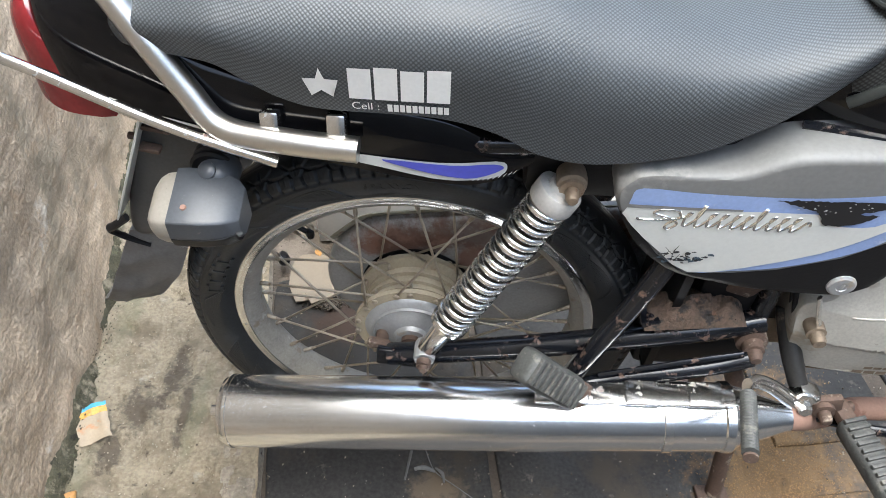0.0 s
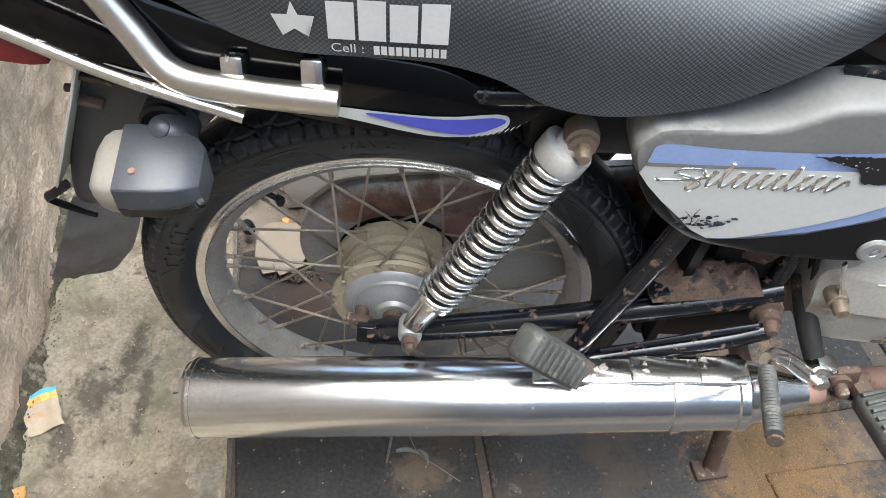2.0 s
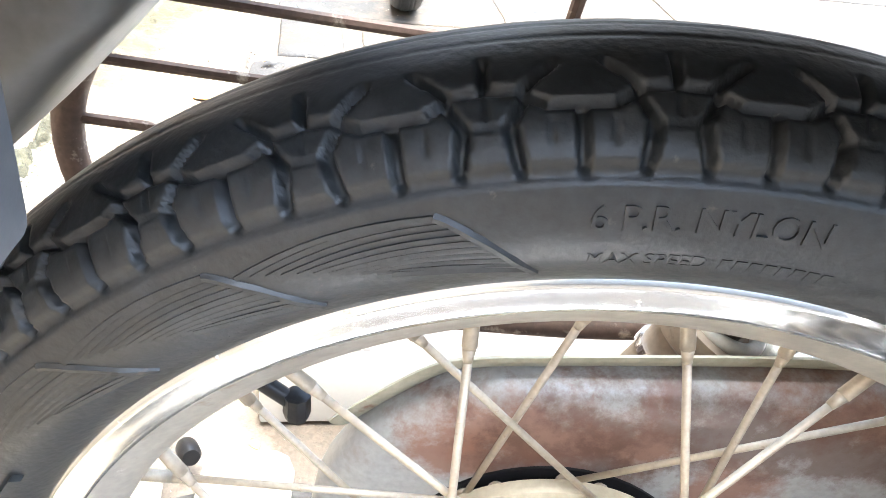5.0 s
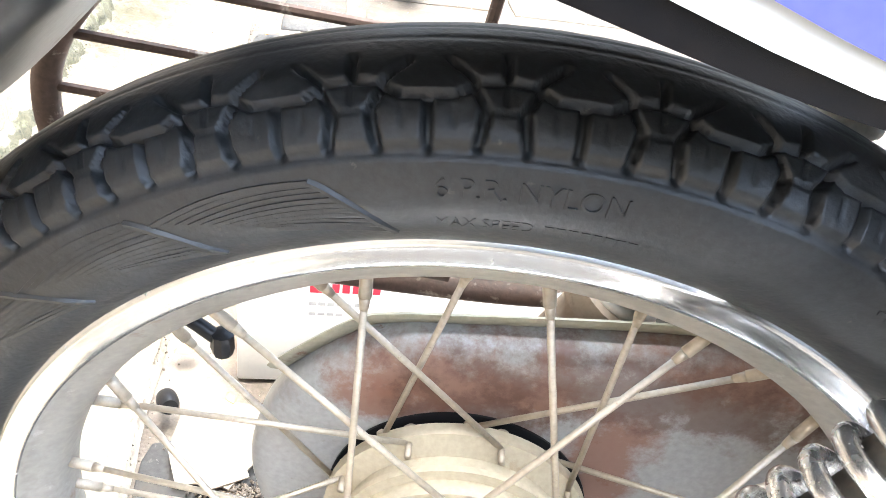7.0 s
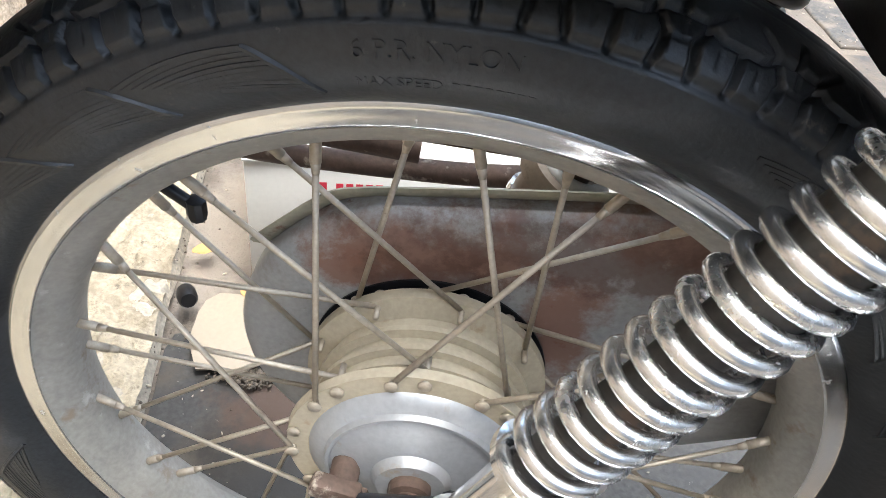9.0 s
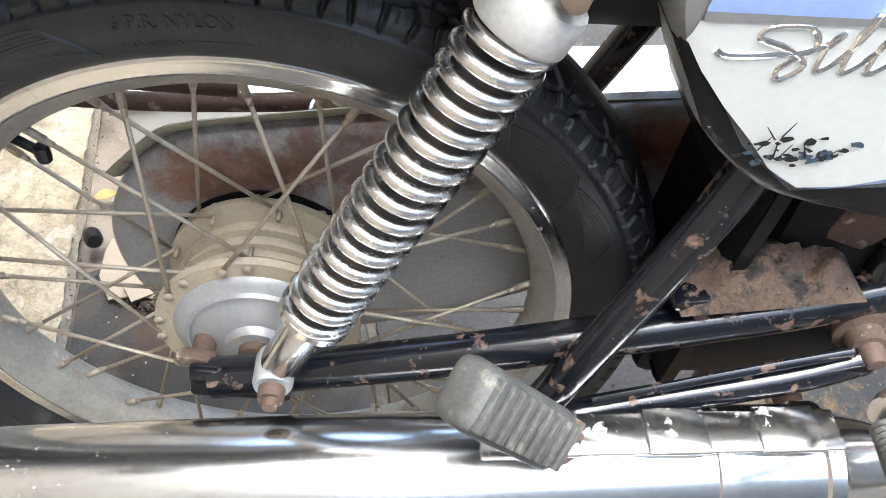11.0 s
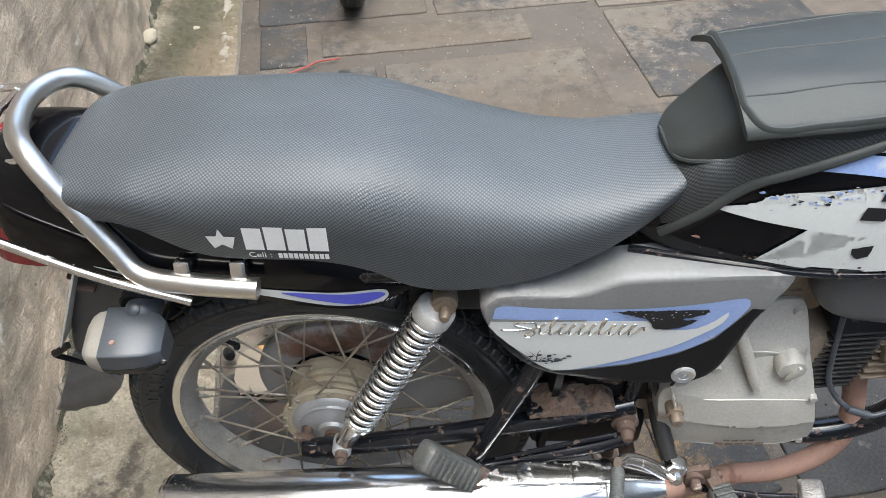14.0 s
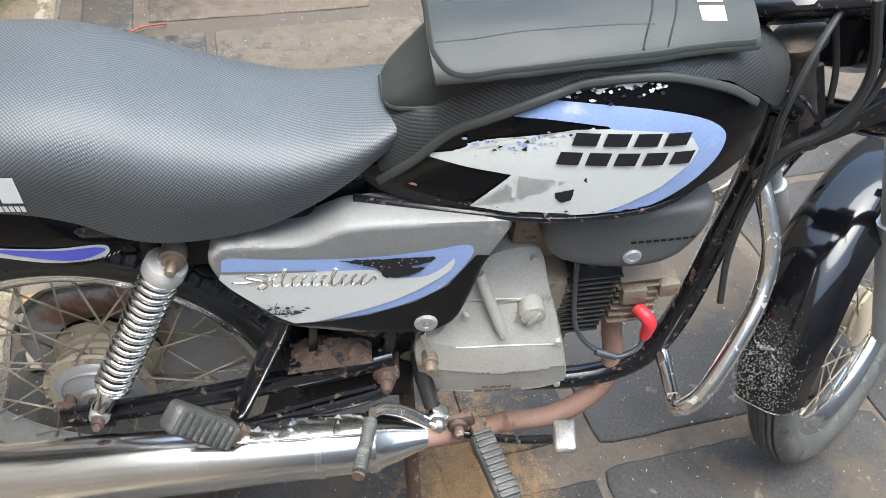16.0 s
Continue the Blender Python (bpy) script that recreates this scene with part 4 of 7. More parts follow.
bm = tube([(-0.112, 0.060, 0.392), (-0.104, 0.060, 0.401), (-0.068, 0.060, 0.435), (-0.045, 0.060, 0.444), (-0.016, 0.060, 0.449), (0.04, 0.060, 0.458), (0.107, 0.060, 0.467), (0.20, 0.060, 0.474), (0.32, 0.060, 0.484), (0.45, 0.060, 0.490)], 0.0085, 8, flat=0.28)
part("case_flange", bm, flange_mat, chain_case, "olive-grey flange along the top of the case")
# shock absorbers


def shock(s, worn):
    y = s * 0.090
    base = 0.074 if not worn else 0.105
    top, low = Vector((0.175, y, 0.655)), Vector((0.030, s * 0.100, 0.360))
    ax = (top - low).normalized()
    L = (top - low).length
    side = ax.cross(Vector((0, 1, 0))).normalized()
    other = ax.cross(side)
    spring = bmesh.new()
    turns, path = (17, []) if not worn else (12.5, [])
    for k in range(int(turns * 26) + 1):
        f = k / (turns * 26)
        h = base + (0.306 - base) * (1.12 * f - 0.12 * f * f)
        a = 2 * math.pi * turns * f
        path.append(low + ax * h + 0.0206 * (math.cos(a) * side + math.sin(a) * other))
    sweep(spring, path, 0.0041, 12)
    ob = part("shock_absorber", spring, spring_chrome if worn == 0 else alu, bike, "chromed coil spring shock absorber")

    def turned(profile, seg=28):
        bm = lathe(profile, seg, "z")
        bm.transform(Matrix.Translation(low) @ ax.to_track_quat("Z", "Y").to_matrix().to_4x4())
        return bm

    if worn:
        part("lower_cover", turned([(0.010, 0.02), (0.021, 0.022), (0.0225, 0.088), (0.0295, 0.092), (0.031, 0.098), (0.030, 0.106), (0.022, 0.108), (0.015, 0.10)]), fin_brown, ob, "dusty brown lower cover")
    part("lower_tube", turned([(0.0, 0.004), (0.012, 0.004), (0.014, 0.012), (0.0155, 0.066), (0.019, 0.068), (0.0245, 0.070), (0.0245, 0.075), (0.012, 0.077)]), chrome, ob)
    part("damper_body", turned([(0.011, 0.055), (0.0125, 0.06), (0.0125, 0.20), (0.0165, 0.205), (0.0165, 0.285), (0.01, 0.290)]), grimy, ob)
    part("spring_cap", turned([(0.010, 0.301), (0.0245, 0.302), (0.0252, 0.304), (0.0250, 0.3205), (0.0238, 0.3225), (0.0150, 0.3235), (0.0135, 0.329), (0.0, 0.330)]), cap_mat, ob, "pale grey upper spring cap")
    bm = lathe([(0.0, -0.010), (0.011, -0.010), (0.0150, -0.008), (0.0160, 0.0), (0.0150, 0.012), (0.0, 0.012)], 24, "y", top + Vector((0.006, 0, 0.006)))
    part("top_eye", bm, fin_brown, ob)
    bm = lathe([(0.0, -0.030), (0.005, -0.029), (0.0068, -0.024), (0.0068, -0.014), (0.0125, -0.013), (0.0135, -0.010), (0.0, -0.009)] if s < 0 else
               [(0.0, 0.032), (0.006, 0.031), (0.0085, 0.026), (0.0085, 0.018), (0.012, 0.017), (0.012, 0.014), (0.0, 0.013)], 18, "y", top + Vector((0.006, 0, 0.004)))
    part("top_nut", bm, brass, ob, "rusty domed nut")
    bm = lathe([(0.0, -0.014), (0.0125, -0.014), (0.014, -0.010), (0.014, 0.010), (0.0125, 0.014), (0.0, 0.014)], 20, "y", low)
    part("bottom_eye", bm, alu_drum, ob)
    bm = lathe([(0.0, -0.030 * 1), (0.005, -0.030), (0.006, -0.024), (0.009, -0.024), (0.0095, -0.015), (0.0, -0.014)] if s < 0 else
               [(0.0, 0.030), (0.005, 0.030), (0.006, 0.024), (0.009, 0.024), (0.0095, 0.015), (0.0, 0.014)], 12, "y", low)
    part("bottom_nut", bm, rusty, ob)
    return ob


shock(-1, 0)
shock(1, 1)

# swinging arm, rear frame and footrest hangers
for s in (-1, 1):
    arm = tube([(0.44, s * 0.078, 0.436), (0.36, s * 0.086, 0.418), (0.16, s * 0.085, 0.362), (-0.02, s * 0.082, 0.322)], 0.0155, 14)
    block((0.0, s * 0.084, 0.320), (0.075, 0.010, 0.034), 0.004, (0, 6, 0), arm)
    rod((0.030, s * 0.078, 0.350), (0.030, s * 0.108, 0.360), 0.008, 12, arm)
    ob = part("swinging_arm", arm, black_frame, bike, "chipped black tubular swinging arm")
    if s < 0:
        part("arm_pivot", lathe([(0.0, -0.124), (0.006, -0.123), (0.009, -0.116), (0.009, -0.110), (0.0125, -0.109), (0.0135, -0.098), (0.019, -0.096), (0.020, -0.06)], 20, "y", (0.430, 0, 0.412)), rusty, ob)
        bm = tube([(0.43, -0.112, 0.405), (0.38, -0.116, 0.385), (0.26, -0.12, 0.348), (0.215, -0.128, 0.338)], 0.0115, 12)
        hang = part("footrest_hanger", bm, black_frame, bike, "black footrest hanger tube with worn edges")
        bm = tube([(0.415, -0.116, 0.417), (0.36, -0.118, 0.40), (0.25, -0.122, 0.362)], 0.0035, 8, flat=0.7)
        part("hanger_rib", bm, black_frame, hang)
    bm = tube([(0.315, s * 0.085, 0.60), (0.288, s * 0.10, 0.525), (0.225, s * 0.118, 0.372), (0.218, s * 0.12, 0.352)], [0.014, 0.013, 0.012, 0.011], 12)
    part("frame_strut", bm, black_frame, bike, "black frame strut with chipped paint")
    bm = tube([(0.44, s * 0.03, 0.755), (0.30, s * 0.075, 0.735), (0.1, s * 0.085, 0.70), (-0.16, s * 0.07, 0.72)], 0.012, 10)
    part("seat_rail", bm, black_frame, bike)
bm = block((0.345, -0.075, 0.447), (0.11, 0.05, 0.012), 0.004, (0, -10, 0))
part("gusset_plate", bm, black_frame, bike)
bm = bmesh.new()
g = []
for i in range(31):
    row = []
    for j in range(15):
        x, y = 0.295 + 0.115 * i / 30, -0.104 + 0.056 * j / 14
        e = math.sin(math.pi * i / 30) ** 0.5 * math.sin(math.pi * j / 14) ** 0.5
        z = 0.452 + 0.17 * (x - 0.345) + e * (0.016 + 0.012 * noise.noise(Vector((x * 60, y * 60, 0))) + 0.006 * noise.noise(Vector((x * 170, y * 170, 5)))) - 0.008 * (1 - e)
        row.append(bm.verts.new((x, y, z)))
    g.append(row)
for i in range(30):
    for j in range(14):
        bm.faces.new((g[i][j], g[i + 1][j], g[i + 1][j + 1], g[i][j + 1]))
part("caked_mud", bm, mud_mat, bike, "dried brown mud caked on the arm")
battery = part("battery_box", block((0.355, 0.0, 0.60), (0.12, 0.15, 0.18), 0.02), black_dull, bike, "dusty black battery box")
# inner guard, and plain black filler added so the gaps behind panel and arm read dark
for name, at, size, turn_ in (("lower_shell", (0.40, 0.0, 0.47), (0.09, 0.14, 0.12), (0, 0, 0)), ("inner_guard", (0.240, 0.0, 0.665), (0.21, 0.14, 0.098), (0, 0, 0)), ("gap_plate", (0.330, 0.0, 0.47), (0.014, 0.17, 0.30), (0, 4, 0)), ("rear_gap_block", (0.455, 0.03, 0.425), (0.15, 0.13, 0.15), (0, 0, 0)), ("lower_gap_block", (0.390, 0.015, 0.335), (0.17, 0.15, 0.07), (0, 0, 0))):
    part(name, block(at, size, 0.012, turn_), black_dull, battery)


def footrest(root, tip, wide, tall, face, material, ribs=9):
    """A rubber footrest block with raised ribs on a steel stub."""
    root, tip = Vector(root), Vector(tip)
    ax = (tip - root).normalized()
    L = (tip - root).length
    f = (Vector(face) - ax * Vector(face).dot(ax)).normalized()
    w = ax.cross(f)
    m = Matrix((w, f, ax)).transposed().to_4x4()
    m.translation = root
    bm = block((0, 0, L / 2), (wide, tall, L), 0.010, (0, 0, 0), None, 3)
    bm.transform(m)
    ob = part("footrest", bm, material, bike, "worn black rubber footrest with ribs")
    for k in range(ribs):
        rib = block((0, tall / 2, L * (k + 0.7) / (ribs + 0.4)), (wide * 0.78, 0.007, L / ribs * 0.52), 0.0012)
        rib.transform(m)
        part("rib", rib, material, ob)
    stub = bmesh.new()
    block((0, 0, -0.012), (wide * 0.6, tall * 0.6, 0.03), 0.004, (0, 0, 0), stub)
    rod((-wide * 0.45, 0, -0.018), (wide * 0.45, 0, -0.018), 0.007, 10, stub)
    stub.transform(m)
    part("hinge", stub, rusty, ob, "rusty footrest hinge")
    return ob


footrest((0.214, -0.156, 0.374), (0.149, -0.170, 0.452), 0.042, 0.036, (0.5, -0.75, 0.5), rubber_worn)
footrest((0.568, -0.140, 0.318), (0.598, -0.252, 0.318), 0.036, 0.030, (0, -0.2, 1), rubber_worn, 11)
footrest((0.217, 0.150, 0.352), (0.16, 0.235, 0.36), 0.046, 0.036, (0, 0, 1), rubber_worn)

# rusty brackets and cables behind the side panel
for at, size, turn_ in (((0.405, -0.055, 0.487), (0.045, 0.035, 0.05), (10, 20, 0)), ((0.440, -0.05, 0.475), (0.03, 0.03, 0.04), (0, -20, 10)), ((0.425, -0.07, 0.515), (0.05, 0.02, 0.02), (0, 10, 0))):
    part("rusty_bracket", block(at, size, 0.008, turn_, None, 3), rusty, bike)
part("frame_upright", tube([(0.432, -0.066, 0.55), (0.436, -0.070, 0.49), (0.432, -0.074, 0.425)], 0.012, 14), black_frame, bike)
for dy in (0.0, 0.012):
    part("cable", tube([(0.47, -0.06 + dy, 0.56), (0.462, -0.072 + dy, 0.50), (0.475, -0.078 + dy, 0.44), (0.49, -0.088 + dy, 0.39)], 0.0035, 8), black_dull, bike)
part("lever_link", tube([(0.478, -0.095, 0.505), (0.486, -0.10, 0.475), (0.496, -0.104, 0.448)], 0.0045, 8, flat=0.5), chrome_old, bike)
part("kick_shaft", tube([(0.478, -0.05, 0.43), (0.484, -0.085, 0.395), (0.497, -0.118, 0.362)], [0.015, 0.013, 0.012], 14), fin_black, bike)

# silencer and exhaust pipe
M0, M1 = Vector((-0.225, -0.162, 0.288)), Vector((0.405, -0.150, 0.327))


def along(profile, seg=56):
    bm = lathe(profile, seg, "z")
    bm.transform(Matrix.Translation(M0) @ (M1 - M0).to_track_quat("Z", "Y").to_matrix().to_4x4())
    return bm


silencer = part("silencer", along([(0.0, 0.0), (0.030, -0.002), (0.043, 0.0), (0.0465, 0.004), (0.0470, 0.010), (0.0470, 0.40), (0.0450, 0.46), (0.0430, 0.60), (0.0425, 0.628),
                                   (0.0445, 0.630), (0.0445, 0.640), (0.040, 0.645), (0.030, 0.675), (0.019, 0.705), (0.0165, 0.715)]), silencer_chrome, bike, "long chromed silencer with rust specks")
mats = []
prng = random.Random(17)
for _ in range(190):
    h, a, r = 0.012 + abs(prng.gauss(0, 0.075)), radians(92 + prng.gauss(0, 20)), prng.uniform(0.00025, 0.0007)
    q = M0 + (M1 - M0).normalized() * min(h, 0.40)
    mats.append(Matrix.Translation(q + Vector((0, 0.047 * math.cos(a), 0.047 * math.sin(a)))) @ Matrix.Diagonal((r * prng.uniform(1, 2), r, r * 0.5, 1)))
specks = lumps("dust_specks", mats, mat("pale_dust_speck", (0.48, 0.46, 0.42), 0.9, 0.0, 0.3, 60, 300, 0.0))
specks.parent = silencer
tagged(specks, kind="stuff")
part("end_cap", along([(0.0, -0.022), (0.009, -0.022), (0.010, -0.006), (0.034, -0.006), (0.0435, -0.002), (0.044, 0.002)], 40), chrome_old, silencer)
part("weld_seam", along([(0.0458, 0.005), (0.0478, 0.006), (0.0478, 0.010), (0.0462, 0.011)]), chrome_old, silencer)
shield = part("heat_shield_strip", block((0.29, -0.150, 0.3685), (0.24, 0.030, 0.004), 0.0015, (0, -3.6, 0)), chrome_old, silencer, "pitted chrome strip along the silencer")
for x, z in ((0.215, 0.3665), (0.30, 0.3715), (0.375, 0.376)):
    part("clip", block((x, -0.150, z), (0.042, 0.034, 0.005), 0.002, (0, -3.6, 0)), chrome_old, shield)
part("clamp_band", along([(0.0432, 0.555), (0.0462, 0.556), (0.0462, 0.566), (0.0432, 0.567)]), chrome_old, silencer, "rusty clamp band")

bm = tube([(0.47, -0.148, 0.332), (0.50, -0.142, 0.322), (0.53, -0.12, 0.287), (0.58, -0.09, 0.248), (0.637, -0.062, 0.222), (0.70, -0.056, 0.222), (0.755, -0.048, 0.248), (0.790, -0.035, 0.285), (0.797, -0.02, 0.34), (0.785, -0.008, 0.40), (0.78, 0.0, 0.45)], 0.0165, 16)
part("exhaust_pipe", bm, rust_pipe, bike, "rust-brown bent exhaust pipe")

# centre stand
for s in (-1, 1):
    bm = tube([(0.47, s * 0.075, 0.23), (0.478, s * 0.085, 0.12), (0.486, s * 0.1, 0.012)], 0.0125, 12)
    block((0.484, s * 0.103, 0.006), (0.050, 0.032, 0.010), 0.003, (0, 0, 10), bm)
    part("centre_stand_leg", bm, rusty, bike, "rusty centre stand leg with a flat foot")
bm = rod((0.47, -0.09, 0.235), (0.47, 0.09, 0.235), 0.013)
part("centre_stand_bar", bm, rusty, bike)

# engine
cover = [(0.470, 0.475), (0.470, 0.430), (0.484, 0.372), (0.505, 0.335), (0.535, 0.317), (0.620, 0.324), (0.688, 0.344), (0.701, 0.378), (0.681, 0.463), (0.648, 0.559), (0.632, 0.612), (0.612, 0.622), (0.567, 0.612), (0.548, 0.580), (0.528, 0.535), (0.500, 0.494)]
bm = pillow(cover, -0.060, 0.068, 0.05, 0.030, 30, 10, (0.59, 0.45))


def cover_face(x, z):
    """The cast face: a raised flat panel above, a crease, a bulging band, a groove under it and a turned-in foot."""
    if z > 0.546:
        return -0.078 + 0.35 * (z - 0.546)
    if z > 0.541:
        return -0.0745 - 0.0035 * (z - 0.541) / 0.005
    if z > 0.477:
        return -0.104 + 0.46 * (z - 0.477)
    if z > 0.428:
        return -0.112 + 0.16 * (z - 0.428)
    if z > 0.423:
        return -0.107 - 0.005 * (z - 0.423) / 0.005
    if z > 0.368:
        return -0.108 + 0.12 * (0.423 - z)
    return -0.1014 + 0.75 * (0.368 - z)


for v in bm.verts:
    if v.co.y < 0:
        v.co.y = max(v.co.y, cover_face(v.co.x, v.co.z) + 1.3 * (v.co.x - 0.595) ** 2 + 0.0012 * noise.noise(v.co * 22))
engine = part("engine_case", bm, alu, bike, "dull oily aluminium engine case", 11)
eng_tree = tree_of(engine)
bm = block((0.60, 0.02, 0.46), (0.20, 0.16, 0.20), 0.02)
block((0.55, 0.03, 0.36), (0.20, 0.14, 0.06), 0.015, (0, 0, 0), bm)
part("crankcase", bm, fin_brown, engine)
for z0, x0, x1, r in ((0.474, 0.525, 0.662, 0.0018), (0.366, 0.498, 0.688, 0.0016), (0.543, 0.538, 0.636, 0.0018)):
    path = []
    for k in range(17):
        hit, nn, _, _ = eng_tree.ray_cast(Vector((x0 + (x1 - x0) * k / 16, -1, z0 + 0.006 * math.sin(math.pi * k / 16))), Vector((0, 1, 0)))
        if hit is not None:
            path.append(hit + Vector((0, 0.0008, 0)))
    part("case_ridge", sweep(bmesh.new(), path, r, 8), alu, engine)
bm = bmesh.new()
for k in range(5):
    bar(0.558 + 0.0142 * k, 0.5705 + 0.0142 * k, 0.377, 0.3845, bm)
for k in range(4):
    bar(0.568 + 0.0112 * k, 0.5775 + 0.0112 * k, 0.389, 0.3945, bm)
part("case_emblem", lay(bm, eng_tree, 0.0030), fin_brown, engine, "cast emblem in plain raised bars")
bm = rod((0.548, -0.070, 0.592), (0.585, -0.098, 0.508), 0.0080, 14)
rod((0.585, -0.098, 0.509), (0.588, -0.101, 0.500), 0.0070, 6, bm)
part("case_boss", bm, alu, engine)
bm = lathe([(0.0, -0.100), (0.010, -0.100), (0.013, -0.098), (0.0170, -0.098), (0.0180, -0.094), (0.0180, -0.06)], 24, "y", (0.624, 0, 0.536))
block((0.624, -0.102, 0.536), (0.006, 0.006, 0.028), 0.0015, (0, 25, 0), bm)
part("oil_filler_cap", bm, alu, engine, "dull slotted oil filler cap")
for x, z in ((0.506, 0.352), (0.688, 0.362), (0.536, 0.520), (0.622, 0.606), (0.668, 0.478), (0.560, 0.603)):
    h, nn, _, _ = eng_tree.ray_cast(Vector((x, -1, z)), Vector((0, 1, 0)))
    if h is not None:
        part("case_screw", lathe([(0.0, -0.005), (0.005, -0.005), (0.006, 0.0), (0.006, 0.004)], 10, "y", h), alu, engine)
bm = lathe([(0.0, -0.122), (0.007, -0.122), (0.0085, -0.118), (0.0085, -0.108), (0.0115, -0.107), (0.0115, -0.085), (0.0, -0.085)], 16, "y", (0.490, 0, 0.452))
part("clutch_arm_pivot", bm, fin_brown, engine, "grimy clutch arm pivot")
# cylinder and head, lying almost level
cyl = rod((0.66, 0, 0.505), (0.765, 0, 0.52), 0.046, 24)
cylinder = part("cylinder", cyl, fin_black, bike, "sooty black finned cylinder")
for k in range(12):
    part("fin", block((0.700 + 0.0012 * k, 0.0, 0.457 + 0.0102 * k), (0.072, 0.128, 0.0036), 0.001, (0, -7, 0), None, 1), fin_black, cylinder)
hd = bmesh.new()
block((0.792, 0.0, 0.495), (0.052, 0.10, 0.075), 0.006, (0, -8, 0), hd)
block((0.776, -0.050, 0.527), (0.036, 0.028, 0.030), 0.005, (0, -8, 0), hd)
block((0.826, -0.044, 0.535), (0.030, 0.030, 0.026), 0.004, (0, -8, 0), hd)
head_ob = part("cylinder_head", hd, fin_brown, bike, "dirty brown cylinder head")
for k in range(7):
    part("fin", block((0.784, -0.004, 0.466 + 0.0145 * k), (0.064, 0.100, 0.0042), 0.001, (0, -7, 0), None, 1), fin_brown, head_ob)
bm = tube([(0.785, -0.058, 0.502), (0.796, -0.072, 0.498), (0.803, -0.078, 0.487), (0.803, -0.078, 0.462)], [0.0095, 0.0105, 0.0105, 0.0085], 14)
rod((0.803, -0.078, 0.470), (0.803, -0.078, 0.455), 0.0065, 10, bm)
plug = part("spark_plug_cap", bm, red_cap, bike, "red rubber spark plug cap")
bm = tube([(0.803, -0.078, 0.458), (0.795, -0.085, 0.438), (0.765, -0.088, 0.425), (0.728, -0.078, 0.438), (0.70, -0.07, 0.475), (0.688, -0.066, 0.53), (0.68, -0.06, 0.60)], 0.0038, 10)
rod((0.765, -0.088, 0.425), (0.735, -0.082, 0.432), 0.0058, 10, bm)
part("plug_lead", bm, grey_plastic, plug, "grey ignition lead")
bm = tube([(0.60, -0.01, 0.65), (0.64, -0.005, 0.64), (0.68, 0.0, 0.60), (0.70, 0.0, 0.56)], 0.02, 14)
block((0.625, 0.0, 0.63), (0.07, 0.09, 0.08), 0.012, (0, 0, 0), bm)
part("carburettor", bm, fin_brown, bike, "dusty brown inlet tube and carburettor")

# kick lever, brake pedal
bm = tube([(0.512, -0.135, 0.333), (0.49, -0.138, 0.352), (0.455, -0.140, 0.385), (0.425, -0.150, 0.412), (0.408, -0.164, 0.424)], [0.012, 0.010, 0.009, 0.009, 0.009], 12, flat=0.7)
kick = part("kick_lever", bm, chrome_old, bike, "pitted chrome kick-start lever")
bm = bmesh.new()
a, b = Vector((0.408, -0.166, 0.424)), Vector((0.388, -0.262, 0.440))
prof = []
for k in range(20):
    prof += [a + (b - a) * (0.10 + 0.88 * k / 20), a + (b - a) * (0.10 + 0.88 * (k + 0.5) / 20)]
sweep(bm, prof, [0.0095 if i % 2 else 0.0078 for i in range(len(prof))], 12)
part("kick_rubber", bm, rubber_worn, kick, "ribbed rubber sleeve")
rod_bm = rod(b, b + (b - a) * 0.03, 0.008, 12)
part("kick_pin", rod_bm, rusty, kick)
bm = block((0.503, -0.128, 0.352), (0.030, 0.026, 0.034), 0.006, (0, 20, 0))
rod((0.503, -0.15, 0.348), (0.503, -0.11, 0.348), 0.009, 6, bm)
part("kick_boss", bm, chrome_old, kick)
bm = tube([(0.52, -0.12, 0.30), (0.58, -0.135, 0.298), (0.64, -0.155, 0.318), (0.685, -0.165, 0.338)], 0.0065, 10, flat=0.7)
pedal = part("brake_pedal", bm, black_frame, bike, "black brake pedal arm")
bm = block((0.686, -0.168, 0.347), (0.034, 0.052, 0.014), 0.0068, (0, -12, -8), None, 3)
pad_mat = mat("chequered_steel", (0.38, 0.37, 0.355), 0.35, 0.8, 0.3, 60, 420, 1.0, [(DUST, 0.3, 60, 0.7)])
pad = part("pedal_pad", bm, pad_mat, pedal, "worn steel pad with chequered grip")
bm = lathe([(0.0, -0.014), (0.006, -0.014), (0.008, -0.010), (0.008, 0.0), (0.014, 0.001), (0.014, 0.008)], 14, "y", (0.535, -0.138, 0.330))
block((0.53, -0.125, 0.33), (0.06, 0.012, 0.03), 0.005, (0, -15, 0), bm)
part("silencer_bracket", bm, rusty, bike)

# frame front: head tube, down tube, leg guard
bm = tube([(0.905, 0, 0.80), (0.908, 0, 0.70), (0.896, -0.01, 0.60), (0.885, -0.02, 0.50), (0.872, -0.028, 0.43), (0.856, -0.03, 0.376), (0.828, -0.03, 0.333), (0.775, -0.03, 0.303), (0.70, -0.028, 0.292), (0.55, -0.02, 0.29)], 0.0190, 18)
part("down_tube", bm, black_frame, bike, "thick black frame down tube")
bm = tube([(0.925, 0, 0.80), (0.86, 0, 0.82), (0.65, 0, 0.78), (0.46, 0, 0.76)], 0.02, 12)
part("top_tube", bm, black_frame, bike)
bm = lathe([(0.0, 0.0), (0.022, 0.0), (0.026, 0.006), (0.026, 0.016), (0.021, 0.020), (0.0185, 0.06), (0.0185, 0.12), (0.021, 0.146), (0.027, 0.150), (0.031, 0.156), (0.0315, 0.164), (0.025, 0.169), (0.0, 0.170)], 32, "z")
